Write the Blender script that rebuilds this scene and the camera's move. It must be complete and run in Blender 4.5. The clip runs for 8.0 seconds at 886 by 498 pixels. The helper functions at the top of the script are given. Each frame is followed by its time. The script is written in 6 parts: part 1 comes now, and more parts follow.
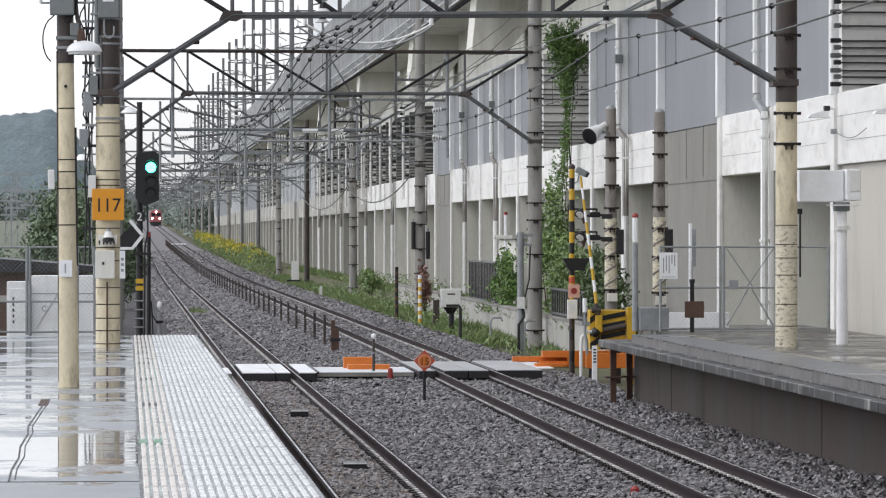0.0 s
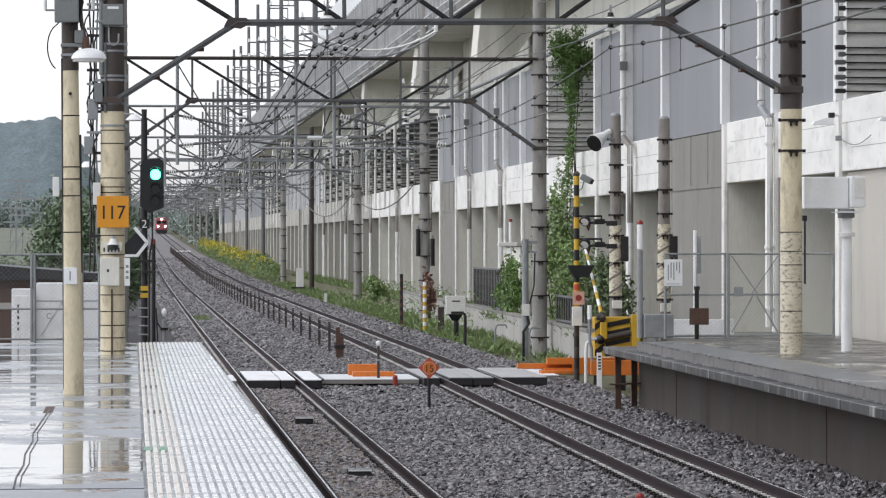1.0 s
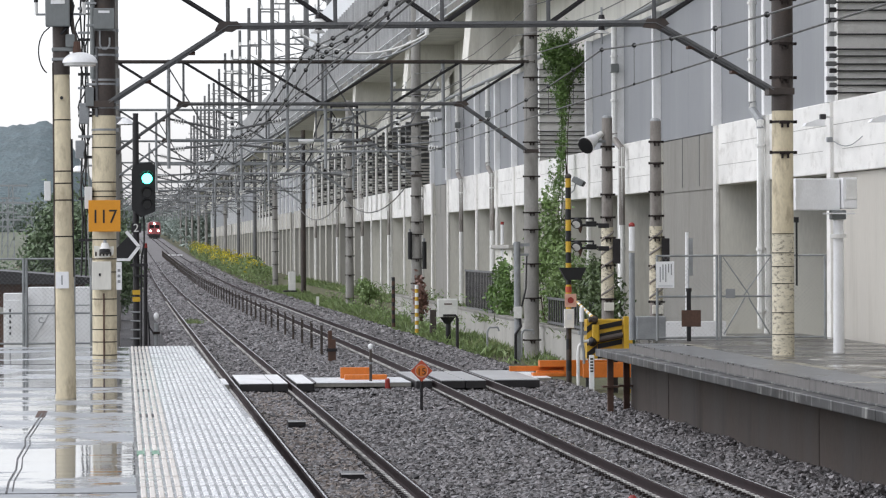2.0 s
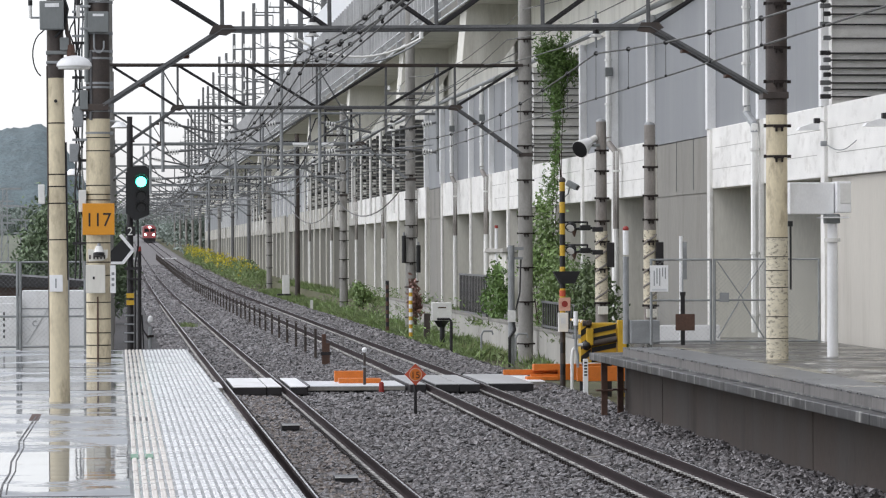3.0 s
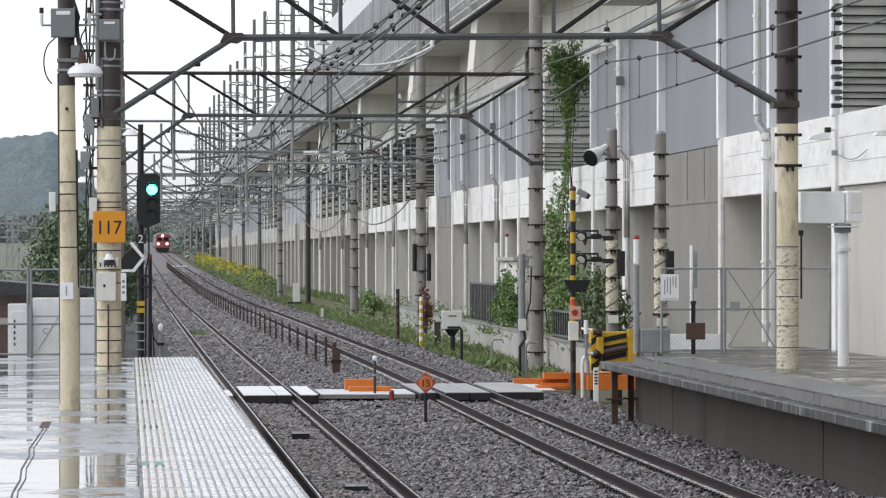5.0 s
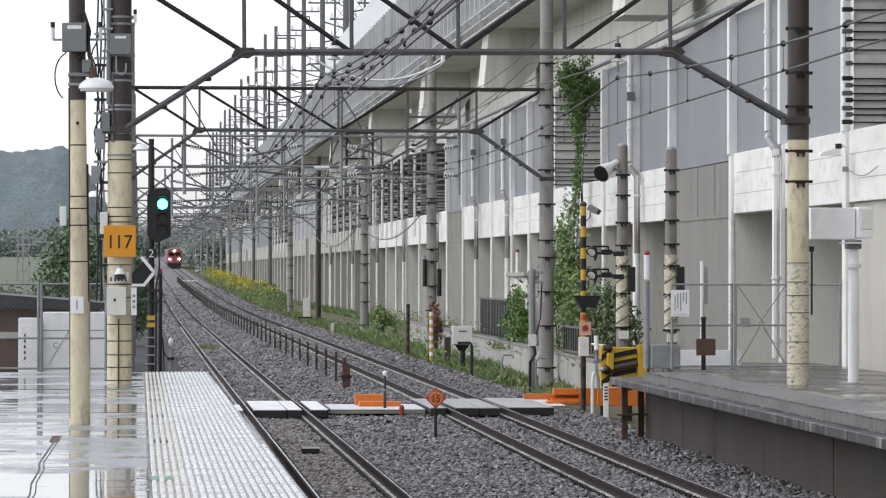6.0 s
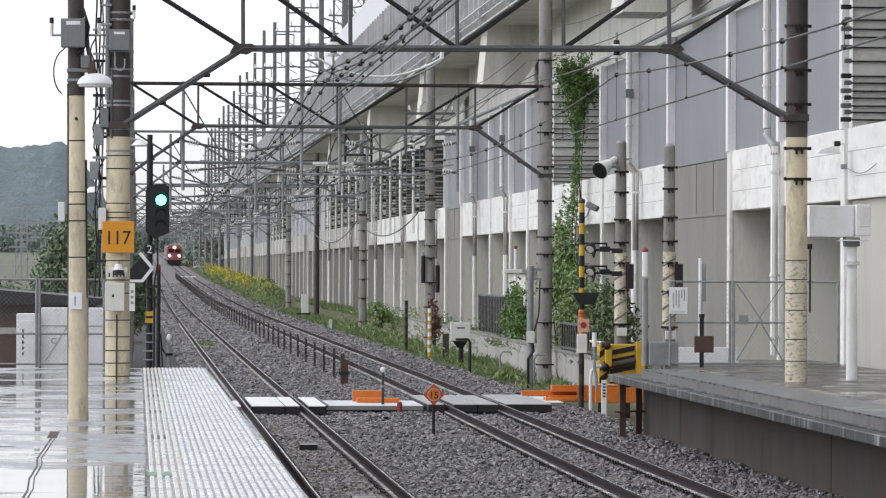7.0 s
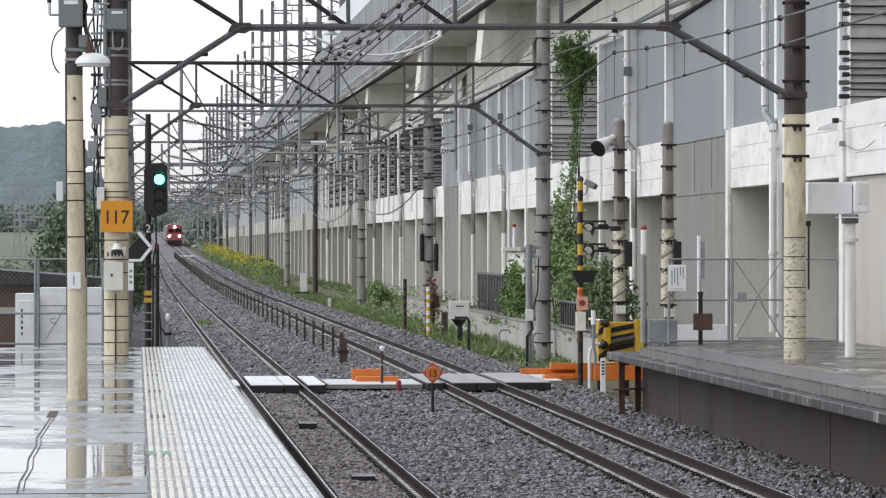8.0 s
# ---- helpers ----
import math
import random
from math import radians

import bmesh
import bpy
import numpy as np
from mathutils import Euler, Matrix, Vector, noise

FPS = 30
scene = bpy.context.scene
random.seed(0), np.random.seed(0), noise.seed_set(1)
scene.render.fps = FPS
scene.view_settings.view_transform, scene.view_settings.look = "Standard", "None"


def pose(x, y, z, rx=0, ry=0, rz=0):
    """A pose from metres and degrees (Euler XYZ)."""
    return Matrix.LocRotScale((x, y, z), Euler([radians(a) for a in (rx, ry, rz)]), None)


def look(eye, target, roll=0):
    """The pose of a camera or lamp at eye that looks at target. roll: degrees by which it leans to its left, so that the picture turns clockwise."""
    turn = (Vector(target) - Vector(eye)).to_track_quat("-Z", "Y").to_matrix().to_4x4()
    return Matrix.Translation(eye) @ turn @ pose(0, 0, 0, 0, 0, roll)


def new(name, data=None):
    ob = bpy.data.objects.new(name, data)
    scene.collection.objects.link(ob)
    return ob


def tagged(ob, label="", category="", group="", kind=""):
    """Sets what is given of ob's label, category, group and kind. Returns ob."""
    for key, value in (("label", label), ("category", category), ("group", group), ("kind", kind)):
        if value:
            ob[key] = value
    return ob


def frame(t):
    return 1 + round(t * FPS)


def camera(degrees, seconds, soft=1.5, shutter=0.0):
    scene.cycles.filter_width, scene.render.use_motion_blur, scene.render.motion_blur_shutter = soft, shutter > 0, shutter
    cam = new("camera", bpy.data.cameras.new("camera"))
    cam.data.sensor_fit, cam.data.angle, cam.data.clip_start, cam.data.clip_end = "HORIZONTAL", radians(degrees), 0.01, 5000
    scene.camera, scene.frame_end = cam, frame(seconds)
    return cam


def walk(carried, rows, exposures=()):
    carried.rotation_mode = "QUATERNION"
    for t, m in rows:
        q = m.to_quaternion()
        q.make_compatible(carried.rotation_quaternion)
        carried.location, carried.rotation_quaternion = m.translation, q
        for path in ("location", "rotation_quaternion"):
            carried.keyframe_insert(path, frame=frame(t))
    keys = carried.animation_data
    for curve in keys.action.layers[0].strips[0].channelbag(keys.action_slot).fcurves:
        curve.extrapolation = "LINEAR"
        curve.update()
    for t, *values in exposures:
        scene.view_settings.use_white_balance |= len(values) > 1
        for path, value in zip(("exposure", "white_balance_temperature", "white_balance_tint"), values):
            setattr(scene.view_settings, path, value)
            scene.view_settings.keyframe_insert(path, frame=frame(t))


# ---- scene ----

# World: x to the right of the line, y along the line, z up; rail tops at z = 0.

# ---------------------------------------------------------------- camera
EYE = (0.0, 0.0, 2.73)
TURNS = (  # seconds, yaw, pitch, lean
    (0.0, -4.9153, -0.2204, 0.000),
    (0.5, -4.8624, -0.1825, 0.036),
    (1.0, -4.8421, -0.1102, -0.030),
    (1.5, -4.9135, -0.0749, -0.147),
    (1.7, -4.9285, -0.0794, -0.200),
    (2.8, -5.0202, 0.0026, -0.290),
    (3.0, -5.0625, -0.0097, -0.185),
    (3.5, -5.0960, -0.0599, -0.259),
    (4.0, -5.0731, -0.0150, -0.281),
    (4.5, -5.1198, -0.0397, -0.032),
    (4.7, -5.0361, 0.0396, -0.050),
    (5.8, -4.7000, 0.2280, 0.040),
    (6.0, -4.7355, 0.3596, 0.086),
    (6.5, -4.8033, 0.4848, 0.312),
    (7.0, -4.7610, 0.3059, 0.225),
    (7.5, -4.7663, 0.1966, 0.115),
    (8.0, -4.7839, -0.0317, 0.028),
)
cam = camera(13.76, 8.0, soft=1.2)
walk(cam, [(t, pose(*EYE, 0, 0, yaw) @ pose(0, 0, 0, 90 + pitch) @ pose(0, 0, 0, 0, 0, lean))
           for t, yaw, pitch, lean in TURNS])

# ---------------------------------------------------------------- light
SUN_ELEVATION, SUN_ROTATION = radians(48), radians(-70)
world = bpy.data.worlds.new("overcast_sky")
scene.world = world
world.use_nodes = True
wn = world.node_tree.nodes
wl = world.node_tree.links
sky = wn.new("ShaderNodeTexSky")
sky.sky_type = "NISHITA"
sky.sun_disc = False
sky.sun_elevation = SUN_ELEVATION
sky.sun_rotation = SUN_ROTATION
sky.air_density = 1.0
sky.dust_density = 1.5
grey = wn.new("ShaderNodeHueSaturation")
grey.inputs["Saturation"].default_value = 0.16
wl.new(sky.outputs[0], grey.inputs["Color"])
cool = wn.new("ShaderNodeVectorMath")
cool.operation = "MULTIPLY"
cool.inputs[1].default_value = (0.995, 1.0, 1.05)
wl.new(grey.outputs[0], cool.inputs[0])
wl.new(cool.outputs[0], wn["Background"].inputs["Color"])
wn["Background"].inputs["Strength"].default_value = 0.15
sun_data = bpy.data.lights.new("sun", "SUN")
sun_data.energy = 0.55
sun_data.angle = radians(40)
sun_data.color = (1.0, 0.98, 0.96)
sun = new("sun", sun_data)
sun.matrix_world = look((-30, -20, 60), (0, 25, 0))
scene.view_settings.exposure = 0.71

# ---------------------------------------------------------------- materials
def srgb(r, g, b):
    return tuple(((c / 255) / 12.92 if c < 10 else ((c / 255 + 0.055) / 1.055) ** 2.4) for c in (r, g, b)) + (1.0,)


def mat(name, colour, rough=0.7, var=0.2, scale=3.0, bump=0.2, fine=40.0, metal=0.0, streak=0.0, dirt=None, dirt_amount=0.4,
        dirt_scale=1.2, island=False, random_tone=0.0, rough_var=0.12, relief=0.01):
    m = bpy.data.materials.new(name)
    m.use_nodes = True
    n, l = m.node_tree.nodes, m.node_tree.links
    b = n["Principled BSDF"]
    co = n.new("ShaderNodeTexCoord")
    mp = n.new("ShaderNodeMapping")
    mp.inputs["Scale"].default_value = (1, 1, 1 - streak)
    l.new(co.outputs["Object"], mp.inputs["Vector"])
    big = n.new("ShaderNodeTexNoise")
    big.inputs["Scale"].default_value = scale
    big.inputs["Detail"].default_value = 6
    l.new(mp.outputs[0], big.inputs["Vector"])
    small = n.new("ShaderNodeTexNoise")
    small.inputs["Scale"].default_value = fine
    small.inputs["Detail"].default_value = 3
    l.new(mp.outputs[0], small.inputs["Vector"])
    ramp = n.new("ShaderNodeMapRange")
    ramp.inputs["From Min"].default_value = 0.3
    ramp.inputs["From Max"].default_value = 0.7
    ramp.inputs["To Min"].default_value = 1 - var
    ramp.inputs["To Max"].default_value = 1 + var * 0.6
    l.new(big.outputs["Fac"], ramp.inputs["Value"])
    ramp2 = n.new("ShaderNodeMapRange")
    ramp2.inputs["From Min"].default_value = 0.3
    ramp2.inputs["From Max"].default_value = 0.7
    ramp2.inputs["To Min"].default_value = 1 - var * 0.6
    ramp2.inputs["To Max"].default_value = 1 + var * 0.4
    l.new(small.outputs["Fac"], ramp2.inputs["Value"])
    tone = n.new("ShaderNodeMath")
    tone.operation = "MULTIPLY"
    l.new(ramp.outputs[0], tone.inputs[0])
    l.new(ramp2.outputs[0], tone.inputs[1])
    last = tone.outputs[0]
    if island or random_tone:
        pick = n.new("ShaderNodeNewGeometry").outputs["Random Per Island"] if island else n.new("ShaderNodeObjectInfo").outputs["Random"]
        amount = random_tone or 0.35
        r3 = n.new("ShaderNodeMapRange")
        r3.inputs["To Min"].default_value = 1 - amount
        r3.inputs["To Max"].default_value = 1 + amount
        l.new(pick, r3.inputs["Value"])
        t2 = n.new("ShaderNodeMath")
        t2.operation = "MULTIPLY"
        l.new(last, t2.inputs[0])
        l.new(r3.outputs[0], t2.inputs[1])
        last = t2.outputs[0]
    mix = n.new("ShaderNodeVectorMath")
    mix.operation = "SCALE"
    mix.inputs[0].default_value = colour[:3]
    l.new(last, mix.inputs["Scale"])
    out = mix.outputs[0]
    if dirt:
        dn = n.new("ShaderNodeTexNoise")
        dn.inputs["Scale"].default_value = dirt_scale
        dn.inputs["Detail"].default_value = 8
        dn.inputs["Roughness"].default_value = 0.65
        l.new(mp.outputs[0], dn.inputs["Vector"])
        dr = n.new("ShaderNodeMapRange")
        dr.inputs["From Min"].default_value = 0.52
        dr.inputs["From Max"].default_value = 0.68
        dr.inputs["To Max"].default_value = dirt_amount
        l.new(dn.outputs["Fac"], dr.inputs["Value"])
        dm = n.new("ShaderNodeMix")
        dm.data_type = "RGBA"
        l.new(dr.outputs[0], dm.inputs["Factor"])
        l.new(out, dm.inputs["A"])
        dm.inputs["B"].default_value = dirt
        out = dm.outputs["Result"]
    l.new(out, b.inputs["Base Color"])
    rr = n.new("ShaderNodeMapRange")
    rr.inputs["From Min"].default_value = 0.3
    rr.inputs["From Max"].default_value = 0.7
    rr.inputs["To Min"].default_value = max(0.03, rough - rough_var)
    rr.inputs["To Max"].default_value = min(1.0, rough + rough_var)
    l.new(big.outputs["Fac"], rr.inputs["Value"])
    l.new(rr.outputs[0], b.inputs["Roughness"])
    b.inputs["Metallic"].default_value = metal
    if bump:
        bp = n.new("ShaderNodeBump")
        bp.inputs["Strength"].default_value = bump
        bp.inputs["Distance"].default_value = relief
        l.new(small.outputs["Fac"], bp.inputs["Height"])
        l.new(bp.outputs[0], b.inputs["Normal"])
    return m


def glow(name, colour, strength):
    m = bpy.data.materials.new(name)
    m.use_nodes = True
    b = m.node_tree.nodes["Principled BSDF"]
    b.inputs["Base Color"].default_value = colour
    b.inputs["Emission Color"].default_value = colour
    b.inputs["Emission Strength"].default_value = strength
    return m


def leaf_mat(name, colour, alt):
    m = mat(name, colour, rough=0.55, var=0.35, scale=0.9, bump=0, fine=6, island=True, dirt=alt, dirt_amount=0.7, dirt_scale=0.8)
    b = m.node_tree.nodes["Principled BSDF"]
    b.inputs["Subsurface Weight"].default_value = 0.0
    return m


def wet_slab(name, colour, film=0.52, damp=0.46):
    """Rain-wet concrete: mirror-like films of water lying in the hollows, damp rough concrete between."""
    m = bpy.data.materials.new(name)
    m.use_nodes = True
    n, l = m.node_tree.nodes, m.node_tree.links
    b = n["Principled BSDF"]
    co = n.new("ShaderNodeTexCoord")

    def noise_at(scale, detail, squash, rough=0.5):
        mp = n.new("ShaderNodeMapping")
        mp.inputs["Scale"].default_value = squash
        l.new(co.outputs["Object"], mp.inputs["Vector"])
        t = n.new("ShaderNodeTexNoise")
        t.inputs["Scale"].default_value = scale
        t.inputs["Detail"].default_value = detail
        t.inputs["Roughness"].default_value = rough
        l.new(mp.outputs[0], t.inputs["Vector"])
        return t.outputs["Fac"]

    def ranged(value, a, c, lo, hi):
        r = n.new("ShaderNodeMapRange")
        for key, v in (("From Min", a), ("From Max", c), ("To Min", lo), ("To Max", hi)):
            r.inputs[key].default_value = v
        l.new(value, r.inputs["Value"])
        return r.outputs[0]

    pud = noise_at(0.5, 8, (0.75, 1.0, 1.0), 0.7)
    grain = noise_at(30, 5, (1, 1, 1))
    stain = noise_at(0.6, 7, (1, 0.6, 1), 0.65)
    dry = ranged(pud, film - 0.04, film + 0.04, 0.0, 1.0)
    cm = n.new("ShaderNodeMix")
    cm.data_type = "RGBA"
    cm.inputs["A"].default_value = tuple(c * 0.6 for c in colour[:3]) + (1,)
    cm.inputs["B"].default_value = tuple(c * 0.98 for c in colour[:3]) + (1,)
    l.new(dry, cm.inputs["Factor"])
    tone = n.new("ShaderNodeVectorMath")
    tone.operation = "SCALE"
    l.new(cm.outputs["Result"], tone.inputs[0])
    both = n.new("ShaderNodeMath")
    both.operation = "MULTIPLY"
    l.new(ranged(stain, 0.35, 0.65, 0.82, 1.1), both.inputs[0])
    l.new(ranged(grain, 0.3, 0.7, 0.85, 1.12), both.inputs[1])
    l.new(both.outputs[0], tone.inputs["Scale"])
    l.new(tone.outputs[0], b.inputs["Base Color"])
    l.new(ranged(dry, 0, 1, 0.04, damp), b.inputs["Roughness"])
    bp = n.new("ShaderNodeBump")
    bp.inputs["Strength"].default_value = 0.35
    bp.inputs["Distance"].default_value = 0.02
    l.new(noise_at(1.5, 3, (0.3, 1.0, 1.0)), bp.inputs["Height"])
    bp2 = n.new("ShaderNodeBump")
    bp2.inputs["Distance"].default_value = 0.002
    l.new(grain, bp2.inputs["Height"])
    l.new(ranged(dry, 0, 1, 0.02, 0.35), bp2.inputs["Strength"])
    l.new(bp.outputs[0], bp2.inputs["Normal"])
    l.new(bp2.outputs[0], b.inputs["Normal"])
    return m


M = dict(
    # bed darkened by colour to deepen the shade between the stones
    ballast=mat("gap_shade_ballast_bed", srgb(58, 56, 57), 0.75, 0.5, 2.0, 0.9, 16, relief=0.05, dirt=srgb(72, 62, 54), dirt_amount=0.5),
    stone=mat("ballast_stone", srgb(106, 103, 104), 0.34, 0.3, 9.0, 0.3, 60, island=True, random_tone=0.85),
    brown_stone=mat("rusty_stone", srgb(126, 117, 111), 0.5, 0.25, 6.0, 0.3, 60, island=True, random_tone=0.5),
    # far bed: one grey averaging the stones and their dark gaps
    ballast_far=mat("averaged_ballast", srgb(122, 119, 120), 0.75, 0.35, 0.6, 0.5, 9, relief=0.05, dirt=srgb(90, 84, 78), dirt_amount=0.5),
    earth=mat("bank_earth", srgb(92, 92, 66), 0.9, 0.4, 1.5, 0.6, 14, relief=0.03),
    far_ground=mat("far_ground", srgb(105, 110, 92), 0.9, 0.3, 0.05, 0.1, 2),
    rail=mat("rusted_rail", srgb(62, 54, 55), 0.85, 0.25, 4.0, 0.3, 40),
    railtop=mat("polished_rail_head", srgb(205, 205, 208), 0.22, 0.1, 6.0, 0.05, 60, metal=1.0),
    sleeper=mat("sleeper_concrete", srgb(120, 116, 112), 0.7, 0.25, 4.0, 0.3, 40, random_tone=0.15),
    clip=mat("clip_steel", srgb(52, 46, 44), 0.5, 0.3, 8.0, 0.2, 50, metal=0.4),
    slab=wet_slab("wet_platform", srgb(150, 154, 158)),
    rib=mat("white_rib", srgb(218, 219, 221), 0.3, 0.14, 5.0, 0.15, 50, dirt=srgb(112, 112, 112), dirt_amount=0.75, dirt_scale=5),
    rib_warm=mat("worn_cream_rib", srgb(216, 208, 200), 0.35, 0.14, 5.0, 0.15, 50, dirt=srgb(140, 132, 122), dirt_amount=0.5, dirt_scale=2.5),
    edge_slab=mat("ribbed_strip_bed", srgb(112, 115, 118), 0.28, 0.15, 3.0, 0.15, 40, dirt=srgb(120, 120, 118), dirt_amount=0.5, dirt_scale=3),
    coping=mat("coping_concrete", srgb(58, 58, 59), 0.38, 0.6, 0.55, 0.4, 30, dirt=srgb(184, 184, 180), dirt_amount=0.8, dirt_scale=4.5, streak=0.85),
    coping_top=mat("coping_dark", srgb(78, 78, 80), 0.3, 0.35, 3.0, 0.3, 40, dirt=srgb(44, 44, 44), dirt_amount=0.75, dirt_scale=4, streak=0.8),
    coping_face=mat("coping_face_concrete", srgb(112, 109, 107), 0.5, 0.3, 0.8, 0.3, 30, dirt=srgb(58, 57, 56), dirt_amount=0.7, dirt_scale=3.5, streak=0.8),
    wet_edge=wet_slab("wet_edge_concrete", srgb(112, 113, 115), 0.4, 0.36),
    asphalt=mat("wet_asphalt", srgb(84, 82, 79), 0.3, 0.3, 0.9, 0.25, 60, dirt=srgb(124, 116, 98), dirt_amount=0.5, dirt_scale=0.6, rough_var=0.26),
    # wall tone and dirt streaks run darker, standing in for the ledge's shade
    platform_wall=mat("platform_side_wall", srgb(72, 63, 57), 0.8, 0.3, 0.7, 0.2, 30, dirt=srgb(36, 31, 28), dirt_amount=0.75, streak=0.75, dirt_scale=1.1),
    pole=mat("cream_painted_concrete", srgb(215, 203, 174), 0.6, 0.14, 2.0, 0.15, 40, dirt=srgb(122, 106, 84), dirt_amount=0.55, dirt_scale=6, streak=0.6),
    pole_grey=mat("weathered_pole_concrete", srgb(150, 148, 144), 0.75, 0.2, 2.0, 0.2, 40, dirt=srgb(104, 100, 95), dirt_amount=0.6, dirt_scale=2.5, streak=0.6),
    pole_brown=mat("brown_pole_concrete", srgb(140, 135, 130), 0.75, 0.2, 2.0, 0.2, 40, dirt=srgb(90, 82, 78), dirt_amount=0.5, dirt_scale=4, streak=0.6),
    pole_dark=mat("dark_brown_steel", srgb(66, 58, 54), 0.55, 0.3, 4.0, 0.2, 40, dirt=srgb(92, 76, 62), dirt_amount=0.5),
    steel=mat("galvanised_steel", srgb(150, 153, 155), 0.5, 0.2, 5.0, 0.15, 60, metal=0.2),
    fence=mat("dull_fence_steel", srgb(146, 150, 151), 0.55, 0.2, 5.0, 0.15, 60, metal=0.1, dirt=srgb(90, 84, 78), dirt_amount=0.4, dirt_scale=4),
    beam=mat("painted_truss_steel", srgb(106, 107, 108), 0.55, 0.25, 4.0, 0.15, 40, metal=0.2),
    dark=mat("dark_steel", srgb(44, 42, 44), 0.5, 0.25, 5.0, 0.15, 40, metal=0.2),
    black=mat("black_paint", srgb(24, 24, 26), 0.4, 0.2, 5.0, 0.1, 40),
    white=mat("white_paint", srgb(238, 239, 240), 0.45, 0.08, 3.0, 0.08, 40, dirt=srgb(180, 176, 168), dirt_amount=0.4, streak=0.5),
    conc_white=mat("white_washed_concrete", srgb(236, 235, 231), 0.75, 0.1, 0.8, 0.15, 30, dirt=srgb(172, 168, 160), dirt_amount=0.38, streak=-0.9, dirt_scale=1.5),
    conc=mat("grey_concrete", srgb(172, 170, 164), 0.8, 0.12, 0.7, 0.15, 25, dirt=srgb(128, 124, 116), dirt_amount=0.5, streak=0.8, dirt_scale=1.0),
    conc_dim=mat("dull_concrete", srgb(138, 136, 130), 0.8, 0.15, 0.8, 0.15, 25, dirt=srgb(104, 100, 92), dirt_amount=0.55, streak=0.8, dirt_scale=1.0),
    panel=mat("grey_wall_panel", srgb(131, 134, 138), 0.55, 0.06, 0.6, 0.05, 20, dirt=srgb(140, 142, 146), dirt_amount=0.3, streak=0.85),
    plaster=mat("grey_beige_plaster", srgb(188, 184, 175), 0.75, 0.08, 0.8, 0.1, 25, dirt=srgb(150, 145, 135), dirt_amount=0.35, streak=0.85, dirt_scale=1.4),
    cap=mat("beige_cap_concrete", srgb(222, 220, 211), 0.75, 0.1, 0.8, 0.1, 25, dirt=srgb(150, 146, 134), dirt_amount=0.4, streak=0.8),
    barrier_grey=mat("ribbed_barrier_metal", srgb(176, 177, 178), 0.6, 0.15, 1.0, 0.1, 25, random_tone=0.12),
    barrier_light=mat("pale_barrier_panel", srgb(214, 217, 220), 0.5, 0.08, 1.0, 0.05, 25),
    orange=mat("orange_paint", srgb(214, 118, 42), 0.5, 0.15, 4.0, 0.15, 40, dirt=srgb(150, 84, 40), dirt_amount=0.5, dirt_scale=4),
    yellow=mat("yellow_paint", srgb(206, 166, 48), 0.45, 0.15, 4.0, 0.1, 40, dirt=srgb(140, 112, 50), dirt_amount=0.5, dirt_scale=4),
    amber=mat("amber_sign_paint", srgb(222, 150, 34), 0.45, 0.06, 3.0, 0.03, 40, dirt=srgb(190, 120, 40), dirt_amount=0.3, dirt_scale=6),
    red=mat("dull_red_paint", srgb(150, 52, 46), 0.55, 0.2, 5.0, 0.15, 40),
    faded=mat("faded_pink_plate", srgb(208, 164, 146), 0.5, 0.12, 8.0, 0.05, 40, dirt=srgb(170, 110, 90), dirt_amount=0.5, dirt_scale=10),
    vermilion=mat("vermilion_sign", srgb(192, 84, 56), 0.5, 0.15, 6.0, 0.05, 40),
    rust=mat("rusty_steel", srgb(88, 66, 56), 0.8, 0.3, 6.0, 0.4, 40),
    # loco red paled and dulled: the rain haze sits in its colour
    hazed_train_red=mat("hazed_train_red", srgb(148, 78, 80), 0.5, 0.1, 1.0, 0.05, 20, dirt=srgb(90, 40, 40), dirt_amount=0.3),
    glass=mat("dark_glass", srgb(22, 26, 30), 0.08, 0.1, 2.0, 0.0, 20),
    wire=mat("copper_wire_dark", srgb(84, 84, 82), 0.5, 0.1, 4.0, 0.0, 20, metal=0.3),
    insulator=mat("porcelain", srgb(225, 225, 222), 0.2, 0.05, 5.0, 0.0, 20),
    lens_green=glow("green_lamp", (0.05, 1.0, 0.62, 1), 8.0),
    lens_white=glow("white_headlamp", (1.0, 0.93, 0.86, 1), 14.0),
    leaf=leaf_mat("leaf_green", srgb(126, 150, 92), srgb(96, 124, 72)),
    ivy=leaf_mat("ivy_green", srgb(106, 136, 72), srgb(78, 110, 52)),
    hedge=leaf_mat("hedge_green", srgb(90, 108, 68), srgb(66, 86, 50)),
    grass=leaf_mat("grass_green", srgb(120, 140, 88), srgb(138, 138, 98)),
    bloom=leaf_mat("goldenrod_bloom", srgb(206, 190, 40), srgb(150, 160, 50)),
    tree=leaf_mat("tree_green", srgb(112, 130, 100), srgb(92, 112, 86)),
    # blue-grey woods: distance haze put into the base colour
    hill=mat("haze_tinted_hill_woods", srgb(106, 120, 124), 0.9, 0.25, 0.12, 0.8, 0.5, relief=2.0, dirt=srgb(88, 104, 106), dirt_amount=0.7, dirt_scale=0.03),
    # leaf greens greyed and lifted to stand in for mist
    belt=leaf_mat("hazed_belt_green", srgb(128, 140, 132), srgb(112, 126, 118)),
    dry=leaf_mat("dry_red_leaf", srgb(140, 104, 92), srgb(110, 96, 76)),
    pole_stained=mat("flaking_cream_concrete", srgb(214, 206, 184), 0.65, 0.15, 3.0, 0.2, 40, dirt=srgb(48, 42, 36), dirt_amount=0.92, dirt_scale=13, streak=-0.9),
